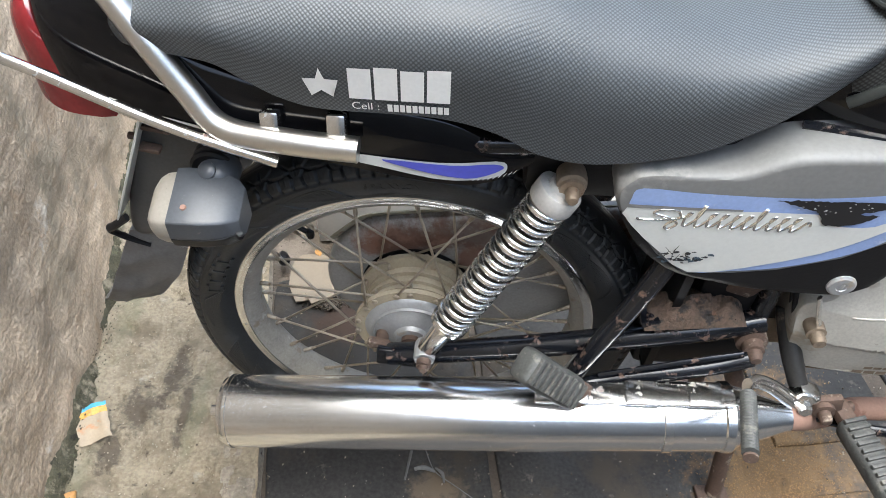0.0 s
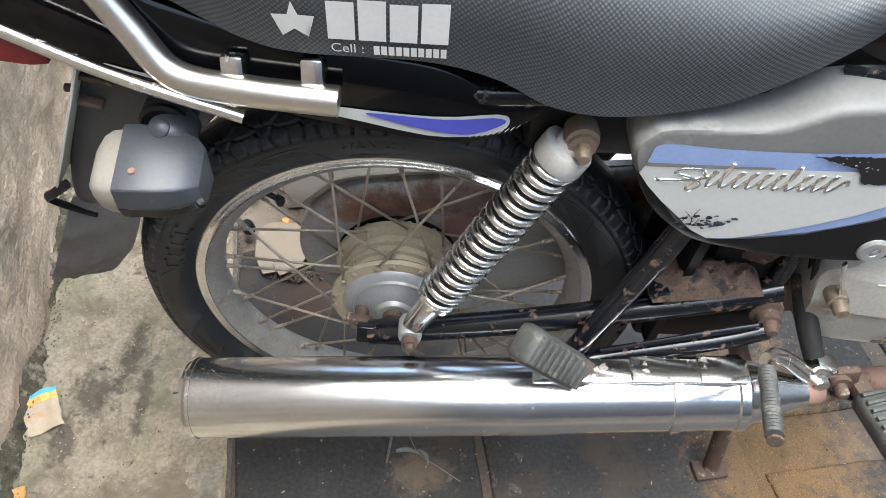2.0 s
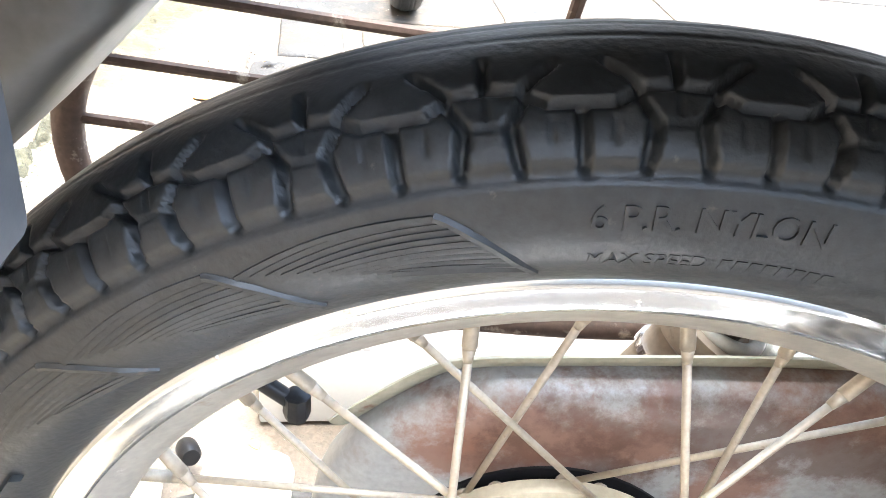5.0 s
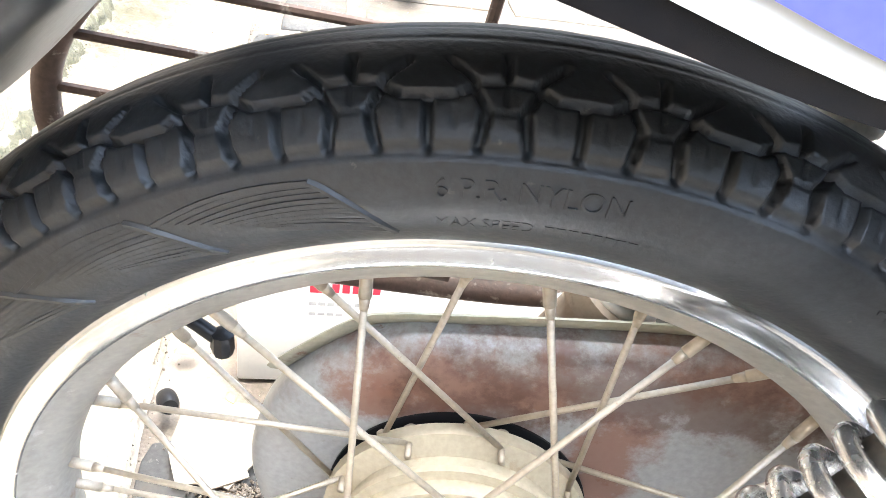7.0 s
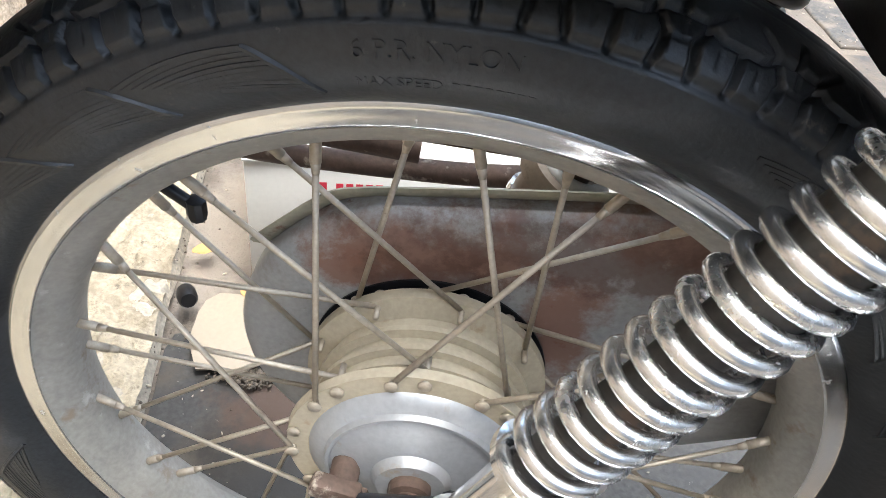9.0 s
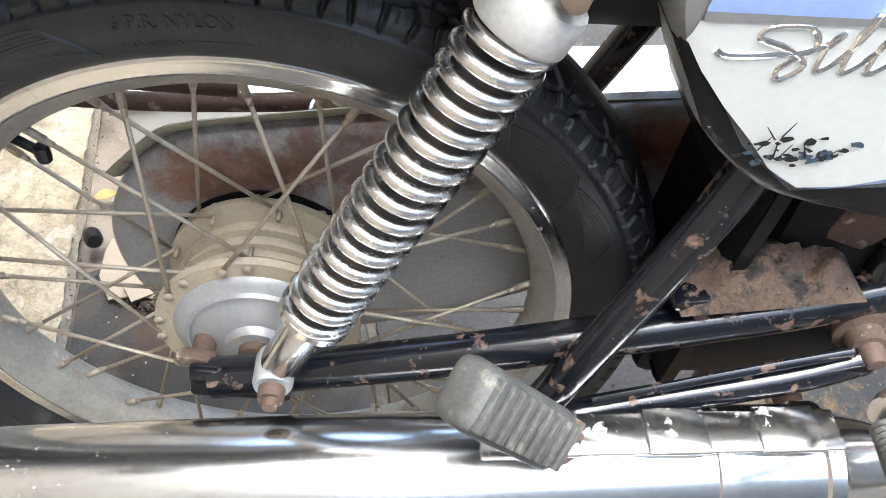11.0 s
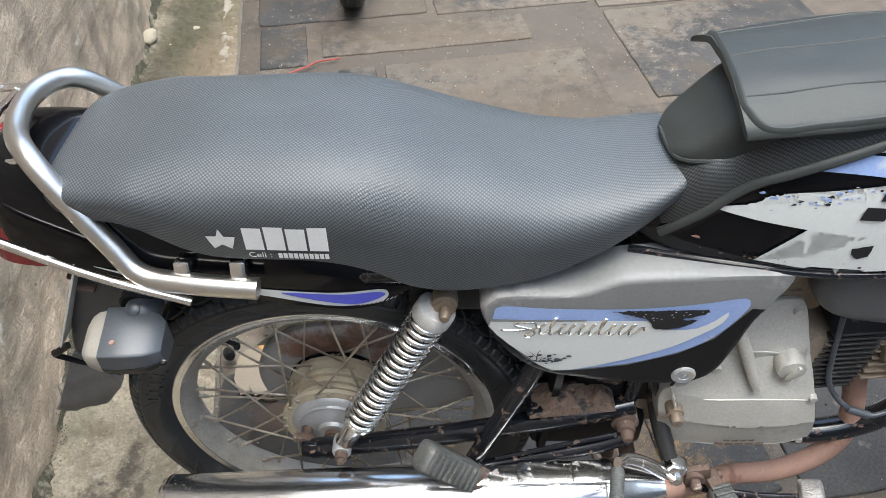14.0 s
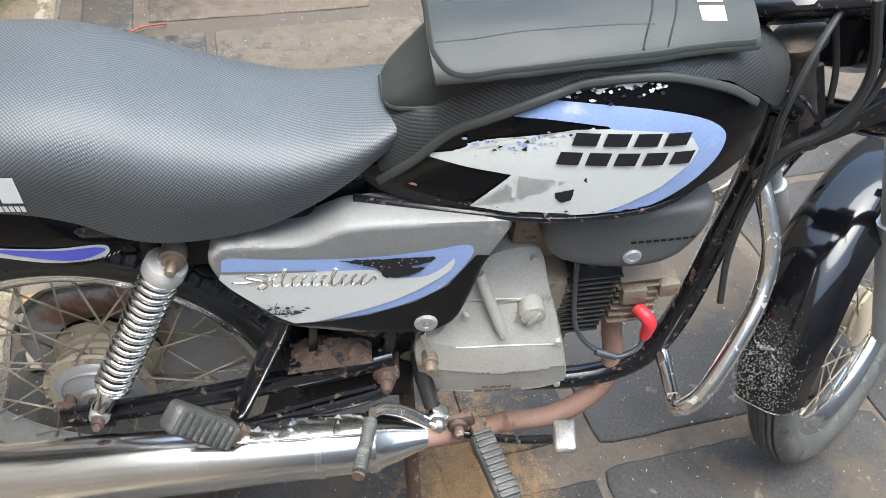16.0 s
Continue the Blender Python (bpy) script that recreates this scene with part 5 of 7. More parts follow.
bm.transform(Matrix.Translation((0.968, 0.01, 0.745)) @ Vector((-0.4226, 0, 0.9063)).to_track_quat("Z", "Y").to_matrix().to_4x4())
head = part("head_tube", bm, grimy, bike, "rusty dirty steering head")
part("gusset", block((0.925, 0.0, 0.80), (0.075, 0.010, 0.11), 0.004, (0, -25, 0)), fin_black, head)
part("cable_guide", tube([(0.94, -0.03, 0.80), (0.93, -0.045, 0.815), (0.915, -0.045, 0.83), (0.905, -0.03, 0.84)], 0.0025, 8), black_frame, head)
bm = tube([(0.865, -0.022, 0.375), (0.862, -0.075, 0.372), (0.845, -0.150, 0.395), (0.838, -0.178, 0.425), (0.862, -0.175, 0.462), (0.908, -0.130, 0.535), (0.932, -0.095, 0.58), (0.938, -0.065, 0.625), (0.925, -0.03, 0.675), (0.912, -0.01, 0.70)], 0.0125, 14)
part("leg_guard", bm, chrome_old, bike, "scuffed chrome leg guard tube with rust")
bm = tube([(0.865, 0.022, 0.375), (0.862, 0.075, 0.372), (0.845, 0.150, 0.395), (0.838, 0.178, 0.425), (0.862, 0.175, 0.462), (0.908, 0.130, 0.535), (0.932, 0.095, 0.58), (0.938, 0.065, 0.625), (0.925, 0.03, 0.675), (0.912, 0.01, 0.70)], 0.0125, 14)
part("leg_guard", bm, chrome_old, bike, "scuffed chrome leg guard tube with rust")

# side panel with its decals
panel = [(0.222, 0.668), (0.229, 0.640), (0.255, 0.592), (0.297, 0.556), (0.344, 0.542), (0.404, 0.532), (0.486, 0.531), (0.517, 0.552), (0.532, 0.598), (0.545, 0.654), (0.568, 0.705), (0.570, 0.720), (0.560, 0.728), (0.451, 0.727), (0.387, 0.723), (0.362, 0.714), (0.326, 0.698), (0.248, 0.693), (0.231, 0.684)]
bm = pillow(panel, -0.098, 0.012, -0.06, 0.007, 14, 6, (0.39, 0.63), 0.005)
side_panel = part("side_panel", bm, panel_grey, bike, "dusty black and silver side panel with blue stripes")
tree = tree_of(side_panel)
decal("blue_stripe", [(0.238, 0.664), (0.247, 0.677), (0.300, 0.675), (0.375, 0.675), (0.428, 0.678), (0.481, 0.685), (0.511, 0.691), (0.525, 0.689), (0.526, 0.671), (0.499, 0.625), (0.461, 0.597), (0.404, 0.575), (0.359, 0.566), (0.314, 0.561), (0.279, 0.590), (0.241, 0.640)], tree, blue_light, side_panel, "", 3)
decal("silver_field", [(0.235, 0.652), (0.300, 0.654), (0.416, 0.657), (0.424, 0.645), (0.450, 0.641), (0.475, 0.643), (0.494, 0.657), (0.506, 0.671), (0.503, 0.652), (0.479, 0.629), (0.439, 0.602), (0.369, 0.5735), (0.314, 0.5615), (0.279, 0.5905), (0.243, 0.628)], tree, panel_silver, side_panel, "", 2, off=0.0018)
decal("dark_line", [(0.236, 0.657), (0.300, 0.658), (0.345, 0.659), (0.345, 0.6565), (0.300, 0.6545), (0.236, 0.6525)], tree, panel_grey, side_panel, off=0.0024)
decal("black_flash", ragged([(0.372, 0.674), (0.392, 0.668), (0.416, 0.661), (0.423, 0.645), (0.440, 0.643), (0.458, 0.648), (0.474, 0.659), (0.448, 0.660), (0.470, 0.665), (0.485, 0.673), (0.480, 0.677), (0.443, 0.676), (0.400, 0.6755)], 0.0018, 0.002, 3.0, 160), tree, black_print, side_panel, off=0.0028)
low_edge = [(0.227, 0.643), (0.257, 0.592), (0.298, 0.558), (0.345, 0.544), (0.404, 0.534), (0.486, 0.533), (0.515, 0.553), (0.530, 0.598), (0.542, 0.652), (0.548, 0.672), (0.532, 0.674), (0.501, 0.622), (0.462, 0.594), (0.404, 0.572), (0.359, 0.563), (0.312, 0.558), (0.277, 0.586), (0.238, 0.638)]
decal("black_border", low_edge, tree, black_dull, side_panel)
srng = random.Random(12)
for k in range(34):
    x, z = 0.299 + srng.gauss(0, 0.013), 0.583 + srng.gauss(0, 0.006)
    decal("paint_chip", flake(x, z, srng.uniform(0.0010, 0.0042), 100 + k), tree, (black_print, scar_blue)[k % 3 == 0], side_panel, off=0.0028)
for k in range(7):
    x, z, a = 0.297 + srng.gauss(0, 0.010), 0.585 + srng.gauss(0, 0.005), srng.uniform(0.6, 2.6)
    dx, dz = 0.010 * math.cos(a), 0.010 * math.sin(a)
    decal("paint_chip", [(x, z), (x + 0.0012, z), (x + dx + 0.0006, z + dz), (x + dx, z + dz)], tree, black_print, side_panel, off=0.0030)
for k in range(22):
    x = 0.385 + 0.10 * srng.random()
    decal("paint_chip", flake(x, 0.660 + 0.016 * srng.random(), srng.uniform(0.0004, 0.0015), 300 + k), tree, panel_silver, side_panel, off=0.0036)
# a looping chrome ribbon stands in for the script: one large curl, then even loops with two tall strokes
script = [(0.246, 0.639), (0.252, 0.6365), (0.272, 0.638), (0.288, 0.6425), (0.284, 0.652), (0.268, 0.6515), (0.263, 0.646), (0.278, 0.641), (0.287, 0.634), (0.279, 0.626), (0.276, 0.631), (0.288, 0.642)]
x = 0.288
while x < 0.402:
    tall = 0.020 if 0.298 < x < 0.308 or 0.348 < x < 0.358 else 0.0105
    script += [(x + 0.0062, 0.642 + 0.2 * tall), (x + 0.0105, 0.640 + tall), (x + 0.0055, 0.639 + 0.6 * tall), (x + 0.0048, 0.6325), (x + 0.0105, 0.6345)]
    x += 0.0116
script += [(0.412, 0.646), (0.414, 0.640)]
path = []
for p in smooth_path([(x, 0, z) for x, z in script], 4):
    h, nn, _, _ = tree.ray_cast(Vector((p.x, -1, p.z)), Vector((0, 1, 0)))
    path.append(h - Vector((0, 0.002, 0)))
part("script_emblem", sweep(bmesh.new(), path, 0.0019, 8), chrome, side_panel, "chrome script emblem as a plain looping ribbon")
LOCK = tree.ray_cast(Vector((0.478, -1, 0.552)), Vector((0, 1, 0)))[0]
bm = lathe([(0.0, -0.0045), (0.006, -0.0045), (0.0065, -0.0055), (0.0125, -0.0055), (0.015, -0.0035), (0.0155, 0.006)], 28, "y", LOCK)
block(LOCK - Vector((0, 0.0048, 0)), (0.0025, 0.002, 0.008), 0.0004, (0, 20, 0), bm)
part("panel_lock", bm, alu_drum, side_panel, "round chrome lock")
other = [(x, z) for x, z in panel]
bm = pillow(other, -0.096, 0.016, -0.06, 0.020, 8, 4, (0.39, 0.63), 0.006)
bm.transform(Matrix.Diagonal((1, -1, 1, 1)))
part("side_panel", bm, panel_grey, bike, "dusty grey side panel")

# black cover under the tank
air = [(0.618, 0.685), (0.622, 0.655), (0.645, 0.625), (0.70, 0.610), (0.75, 0.608), (0.795, 0.622), (0.822, 0.655), (0.832, 0.70), (0.815, 0.722), (0.72, 0.712), (0.65, 0.705)]
bm = pillow(air, -0.062, 0.022, 0.0, 0.022, 10, 6, None, 0.006)
box = part("tool_box_cover", bm, dusty_black, bike, "matt black moulded cover with a round lock")
bm = lathe([(0.0, -0.003), (0.005, -0.003), (0.0055, -0.004), (0.010, -0.004), (0.012, -0.002), (0.012, 0.006)], 24, "y", tree_of(box).ray_cast(Vector((0.736, -1, 0.640)), Vector((0, 1, 0)))[0])
part("cover_lock", bm, alu_drum, box, "round lock")
bm = bmesh.new()
for k in range(9):
    bar(0.728 + 0.0095 * k, 0.735 + 0.0095 * k, 0.664 + 0.0006 * k, 0.668 + 0.0006 * k, bm)
part("cover_emblem", lay(bm, tree_of(box), 0.0012), black_dull, box)

# fuel tank
TANK = [(0.378, 0.035, 0.748, 0.770), (0.40, 0.058, 0.738, 0.785), (0.44, 0.078, 0.735, 0.812), (0.48, 0.089, 0.735, 0.858), (0.53, 0.100, 0.735, 0.900), (0.58, 0.108, 0.736, 0.922), (0.66, 0.114, 0.738, 0.93), (0.73, 0.112, 0.750, 0.928), (0.80, 0.098, 0.776, 0.918), (0.845, 0.074, 0.808, 0.90), (0.866, 0.034, 0.838, 0.875)]
tank = part("fuel_tank", loft(TANK, py=0.42, pz=0.75), black_gloss, bike, "black fuel tank with silver and blue decals, paint flaking")
tree = tree_of(tank)
decal("blue_stripe", [(0.503, 0.859), (0.528, 0.876), (0.582, 0.879), (0.646, 0.877), (0.704, 0.872), (0.751, 0.862), (0.781, 0.847), (0.791, 0.830), (0.786, 0.805), (0.766, 0.778), (0.739, 0.757), (0.711, 0.745), (0.665, 0.740), (0.693, 0.753), (0.728, 0.776), (0.755, 0.806), (0.759, 0.824), (0.745, 0.842), (0.713, 0.849), (0.653, 0.854), (0.587, 0.859)], tree, blue_light, tank, "", 4)
upper = ragged([(0.463, 0.800), (0.501, 0.812), (0.514, 0.823), (0.527, 0.827), (0.543, 0.835), (0.562, 0.831), (0.580, 0.825), (0.596, 0.827), (0.602, 0.836), (0.612, 0.839), (0.619, 0.848), (0.640, 0.852)], 0.0035, 0.0022, 1.0, 120)[:-1]
decal("silver_field", upper[:-8] + [(0.654, 0.852), (0.713, 0.849), (0.749, 0.839), (0.760, 0.824), (0.755, 0.806), (0.728, 0.776), (0.693, 0.753), (0.665, 0.740), (0.604, 0.734), (0.519, 0.740), (0.569, 0.752), (0.596, 0.765), (0.612, 0.777), (0.621, 0.785), (0.560, 0.790), (0.511, 0.794)], tree, panel_silver, tank, off=0.0018)
decal("bare_patch", ragged([(0.554, 0.885), (0.570, 0.893), (0.597, 0.902), (0.616, 0.906), (0.649, 0.908), (0.684, 0.907), (0.687, 0.899), (0.671, 0.893), (0.648, 0.895), (0.640, 0.888), (0.620, 0.892), (0.604, 0.885), (0.580, 0.886)], 0.004, 0.0022, 7.0, 110), tree, panel_silver, tank, "flaked bare silver patch")
decal("chip", ragged([(0.610, 0.770), (0.630, 0.776), (0.629, 0.760), (0.619, 0.756), (0.611, 0.762)], 0.0012, 0.002, 2.0, 200), tree, black_print, tank, off=0.0026)
decal("chip", [(0.638, 0.788), (0.640, 0.793), (0.643, 0.785)], tree, black_print, tank, off=0.0026)
for k in range(60):
    f = srng.random()
    x, z = 0.495 + 0.125 * f + srng.gauss(0, 0.006), 0.814 + 0.030 * f + srng.gauss(0, 0.006)
    decal("paint_chip", flake(x, z, srng.uniform(0.0006, 0.0032), 500 + k), tree, (black_print, panel_silver, blue_light)[k % 3], tank, off=0.0024)
for k in range(60):
    f = srng.random()
    x, z = 0.575 + 0.14 * f, 0.889 + 0.008 * f + srng.gauss(0, 0.005)
    decal("paint_chip", flake(x, z, srng.uniform(0.0006, 0.0034), 700 + k), tree, (black_print, panel_silver)[k % 2], tank, off=0.0024)
for k in range(22):
    x, z = 0.46 + 0.30 * srng.random(), 0.742 + 0.006 * srng.random()
    decal("rust_chip", flake(x, z, srng.uniform(0.0006, 0.0022), 900 + k), tree, rusty, tank, off=0.0024)
decal("rust_chip", flake(0.456, 0.759, 0.0045, 77), tree, rust_pipe, tank, "rust blister on the tank")
for k in range(9):
    bm = bmesh.new()
    if k < 4:
        bar(0.617 + 0.033 * k, 0.643 + 0.033 * k, 0.833, 0.848, bm, 0.003)
    else:
        bar(0.604 + 0.031 * (k - 4), 0.628 + 0.031 * (k - 4), 0.809, 0.825, bm, 0.003)
    part("emblem_bar", lay(bm, tree, 0.0032), black_print, tank, "plain black emblem bar")
rows = [(0.39, 0.072, 0.726, 0.738), (0.5, 0.098, 0.726, 0.737), (0.62, 0.116, 0.728, 0.739), (0.73, 0.114, 0.742, 0.752), (0.80, 0.092, 0.776, 0.786)]
bm = tube([(x, -w + 0.004, z) for x, w, z, _ in rows], 0.005, 8)
part("tank_seam", bm, black_frame, tank, "rusty welded lower seam")

# seat
SEAT = [(-0.249, 0.046, 0.800, 0.812), (-0.246, 0.072, 0.799, 0.824), (-0.236, 0.090, 0.799, 0.836), (-0.205, 0.105, 0.801, 0.847), (-0.15, 0.117, 0.799, 0.857), (-0.12, 0.120, 0.784, 0.861), (-0.09, 0.122, 0.768, 0.864), (-0.05, 0.124, 0.759, 0.866), (0.045, 0.127, 0.757, 0.868), (0.10, 0.126, 0.742, 0.864), (0.145, 0.124, 0.716, 0.855),
        (0.20, 0.121, 0.706, 0.838), (0.28, 0.112, 0.714, 0.817), (0.34, 0.101, 0.737, 0.811), (0.385, 0.091, 0.764, 0.816), (0.42, 0.078, 0.790, 0.823), (0.445, 0.060, 0.803, 0.829), (0.456, 0.034, 0.812, 0.826)]
seat = part("seat", loft(SEAT, nt=60, uv=True, shape=sewn_section), seat_mat, bike, "long black seat in a woven-grain cover with white print", sharp=70)
tree = tree_of(seat)
star = []
for k in range(10):
    r, a = (0.0205, 0.0084)[k % 2], math.pi / 2 + math.pi * k / 5
    star.append((-0.050 + 0.8 * r * math.cos(a), 0.7900 + 0.84 * r * math.sin(a)))
decal("star_print", star, tree, white_print, seat, "white five-pointed star")
bm = bmesh.new()
for k in range(4):
    x = -0.0265 + 0.0226 * k
    bar(x, x + 0.0200, 0.7755, 0.809 + 0.002 * (k % 2), bm, 0.001)
part("name_print", lay(bm, tree, 0.0009), white_print, seat, "white block print in plain bars")
bm = letters("Cell :", 0.0082)
bmesh.ops.translate(bm, vec=(-0.0255, 0, 0.7635), verts=bm.verts)
part("word_print", lay(bm, tree, 0.0009), white_print, seat)
bm = bmesh.new()
for k in range(10):
    bar(0.0065 + 0.0055 * k, 0.0108 + 0.0055 * k, 0.7625, 0.7710, bm)
part("number_print", lay(bm, tree, 0.0009), white_print, seat)

# tail cowl, lamp, grab rail
COWL = [(-0.338, 0.030, 0.785, 0.812), (-0.328, 0.060, 0.765, 0.828), (-0.30, 0.082, 0.735, 0.838), (-0.22, 0.098, 0.718, 0.826), (-0.15, 0.106, 0.708, 0.79), (-0.05, 0.107, 0.684, 0.765), (0.05, 0.104, 0.662, 0.745), (0.10, 0.099, 0.662, 0.720), (0.142, 0.090, 0.682, 0.702)]
cowl = part("tail_cowl", loft(COWL, py=0.35, pz=0.7), black_gloss, bike, "gloss black tail cowl with a silver and blue stripe")
tree = tree_of(cowl)
decal("silver_stripe", [(-0.205, 0.727), (-0.12, 0.713), (-0.03, 0.699), (0.05, 0.689), (0.105, 0.688), (0.116, 0.681), (0.110, 0.671), (0.088, 0.667), (0.045, 0.669), (-0.034, 0.690), (-0.12, 0.706), (-0.2, 0.724)], tree, panel_silver, cowl, "", 3)
decal("blue_stripe", [(-0.005, 0.694), (0.06, 0.687), (0.102, 0.686), (0.112, 0.680), (0.085, 0.6705), (0.055, 0.674), (0.02, 0.684)], tree, blue_dark, cowl, "", 3, off=0.0020)
for k in range(12):
    x = 0.082 + 0.005 * k
    z = 0.6655 + 0.012 * (k / 11) ** 2
    decal("paint_chip", [(x, z), (x + 0.001, z), (x + 0.0042, z + 0.0035), (x + 0.0032, z + 0.0035)], tree, white_print, cowl)
bm = loft([(-0.358, 0.03, 0.748, 0.79), (-0.350, 0.060, 0.724, 0.815), (-0.328, 0.074, 0.710, 0.822), (-0.290, 0.081, 0.708, 0.775), (-0.268, 0.083, 0.711, 0.73)], py=0.35, pz=0.5)
part("tail_lamp", bm, red_lens, bike, "dark red plastic tail lamp")
bm = tube([(-0.022, -0.129, 0.722), (-0.09, -0.127, 0.727), (-0.148, -0.121, 0.735), (-0.178, -0.108, 0.768), (-0.215, -0.092, 0.820), (-0.246, -0.072, 0.858), (-0.275, -0.03, 0.862), (-0.287, 0.03, 0.862), (-0.275, 0.075, 0.858), (-0.25, 0.098, 0.845), (-0.2, 0.12, 0.79), (-0.15, 0.125, 0.735), (-0.02, 0.129, 0.722)], 0.0125, 18)
rail = part("grab_rail", bm, satin_chrome, bike, "chromed tubular grab rail round the seat's tail")
for s in (-1, 1):
    for x in (-0.103, -0.042):
        bm = block((x, s * 0.118, 0.738), (0.018, 0.014, 0.028), 0.003, (s * 20, 0, 0))
        part("rail_bracket", bm, chrome_old, rail)
bm = tube([(-0.098, -0.134, 0.706), (-0.20, -0.127, 0.740), (-0.36, -0.102, 0.796), (-0.52, -0.085, 0.83)], 0.0054, 10)
rack = part("luggage_rack", bm, chrome_old, bike, "thin chromed luggage rack bars")
bm = tube([(-0.098, 0.134, 0.706), (-0.20, 0.127, 0.740), (-0.36, 0.102, 0.80), (-0.52, 0.085, 0.83)], 0.0062, 10)
part("rack_bar", bm, chrome_old, rack)
for pts in ([(-0.255, -0.062, 0.852), (-0.275, -0.05, 0.835), (-0.33, -0.045, 0.83), (-0.55, -0.03, 0.83)], [(-0.287, 0.055, 0.862), (-0.33, 0.06, 0.858), (-0.55, 0.04, 0.855)],
            [(-0.315, -0.04, 0.80), (-0.322, -0.03, 0.83), (-0.335, 0.0, 0.838), (-0.36, 0.012, 0.836), (-0.55, 0.015, 0.835)], [(-0.31, 0.058, 0.858), (-0.335, 0.052, 0.838), (-0.37, 0.03, 0.825), (-0.55, 0.028, 0.82)]):
    part("rack_bar", tube(pts, 0.0048, 10), chrome_old, rack)

# rear mudguard, flap, plate, indicators
guard_side = [(-0.252, 0.700), (-0.200, 0.690), (-0.150, 0.668), (-0.148, 0.642), (-0.170, 0.617), (-0.228, 0.556), (-0.282, 0.520), (-0.312, 0.512), (-0.318, 0.535), (-0.298, 0.600)]
bm = pillow(guard_side, -0.052, 0.014, 0.040, 0.020, 10, 5)
guard = part("rear_mudguard", bm, guard_mat, bike, "dusty grey plastic tail of the rear mudguard")
bm = bmesh.new()
NF, NQ = 22, 26
for k in range(NF + 1):
    f = k / NF
    front = Vector((-0.240, -0.060, 0.552)).lerp(Vector((-0.375, -0.004, 0.304)), f) + Vector((0.018 * math.sin(math.pi * f), -0.012 * math.sin(math.pi * f), 0))
    rear = Vector((-0.322, -0.062, 0.520)).lerp(Vector((-0.440, -0.012, 0.300)), f) + Vector((0, -0.010 * math.sin(math.pi * f), 0.012 * max(0.0, f - 0.8) / 0.2))
    wing = rear + Vector((0.004, 0.115, 0.0))
    for j in range(NQ + 1):
        q = 2 * j / NQ
        p = front.lerp(rear, q) if q <= 1 else rear.lerp(wing, q - 1)
        crease = 0.006 * noise.noise(Vector((q * 2.5, f * 5, 1.0))) + 0.003 * noise.noise(Vector((q * 7, f * 11, 4.0)))
        bm.verts.new(p + Vector((0.3 * crease, -crease, 0.012 * (1 - q) ** 2 * max(0.0, f - 0.85) / 0.15 if q < 1 else 0.0)))
bm.verts.ensure_lookup_table()
for k in range(NF):
    for j in range(NQ):
        i = k * (NQ + 1) + j
        bm.faces.new((bm.verts[i], bm.verts[i + 1], bm.verts[i + NQ + 2], bm.verts[i + NQ + 1]))
part("mud_flap", thicken(bm, 0.003), flap_mat, bike, "creased grey rubber mud flap")
bm = block((-0.279, 0, 0.638), (0.003, 0.172, 0.165), 0.001, (0, 25, 0))
plate = part("number_plate", bm, panel_silver, bike, "plain metal number plate seen edge-on")
for y in (-0.05, 0.05):
    part("plate_bolt", rod((-0.245, y, 0.655), (-0.284, y, 0.659), 0.004, 8), rusty, plate)
for x, z, w in ((-0.238, 0.690, 0.030), (-0.252, 0.662, 0.022)):
    part("plate_bracket", block((x, -0.072, z), (w, 0.012, 0.006), 0.002, (0, 12, 0)), rusty, plate, "rusty plate bracket")
part("plate_stay", tube([(-0.300, -0.088, 0.572), (-0.325, -0.080, 0.548), (-0.340, -0.070, 0.530), (-0.325, -0.062, 0.508), (-0.305, -0.058, 0.494)], 0.005, 8, flat=0.6), black_dull, plate, "bent black plate stay")


def faceted(rows, profile, bend=0.22):
    """A moulded body along x: rows of (x, y, z, scale) carry a profile of (dy, dz) corners with small rounded edges."""
    n = len(profile)
    ring = []
    for k in range(n):
        a, b, c = (Vector((*profile[(k + d) % n], 0)) for d in (-1, 0, 1))
        lo, hi = b.lerp(a, bend), b.lerp(c, bend)
        ring += [lo, lo.lerp(b, 0.5).lerp(b.lerp(hi, 0.5), 0.5), hi]
    bm = bmesh.new()
    loops = [[bm.verts.new((x, y + q.x * f, z + q.y * f)) for q in ring] for x, y, z, f in rows]
    m = len(ring)
    for a, b in zip(loops, loops[1:]):
        for k in range(m):
            bm.faces.new((a[k], a[(k + 1) % m], b[(k + 1) % m], b[k]))
    bm.faces.new(loops[0][::-1])
    bm.faces.new(loops[-1])
    return bm


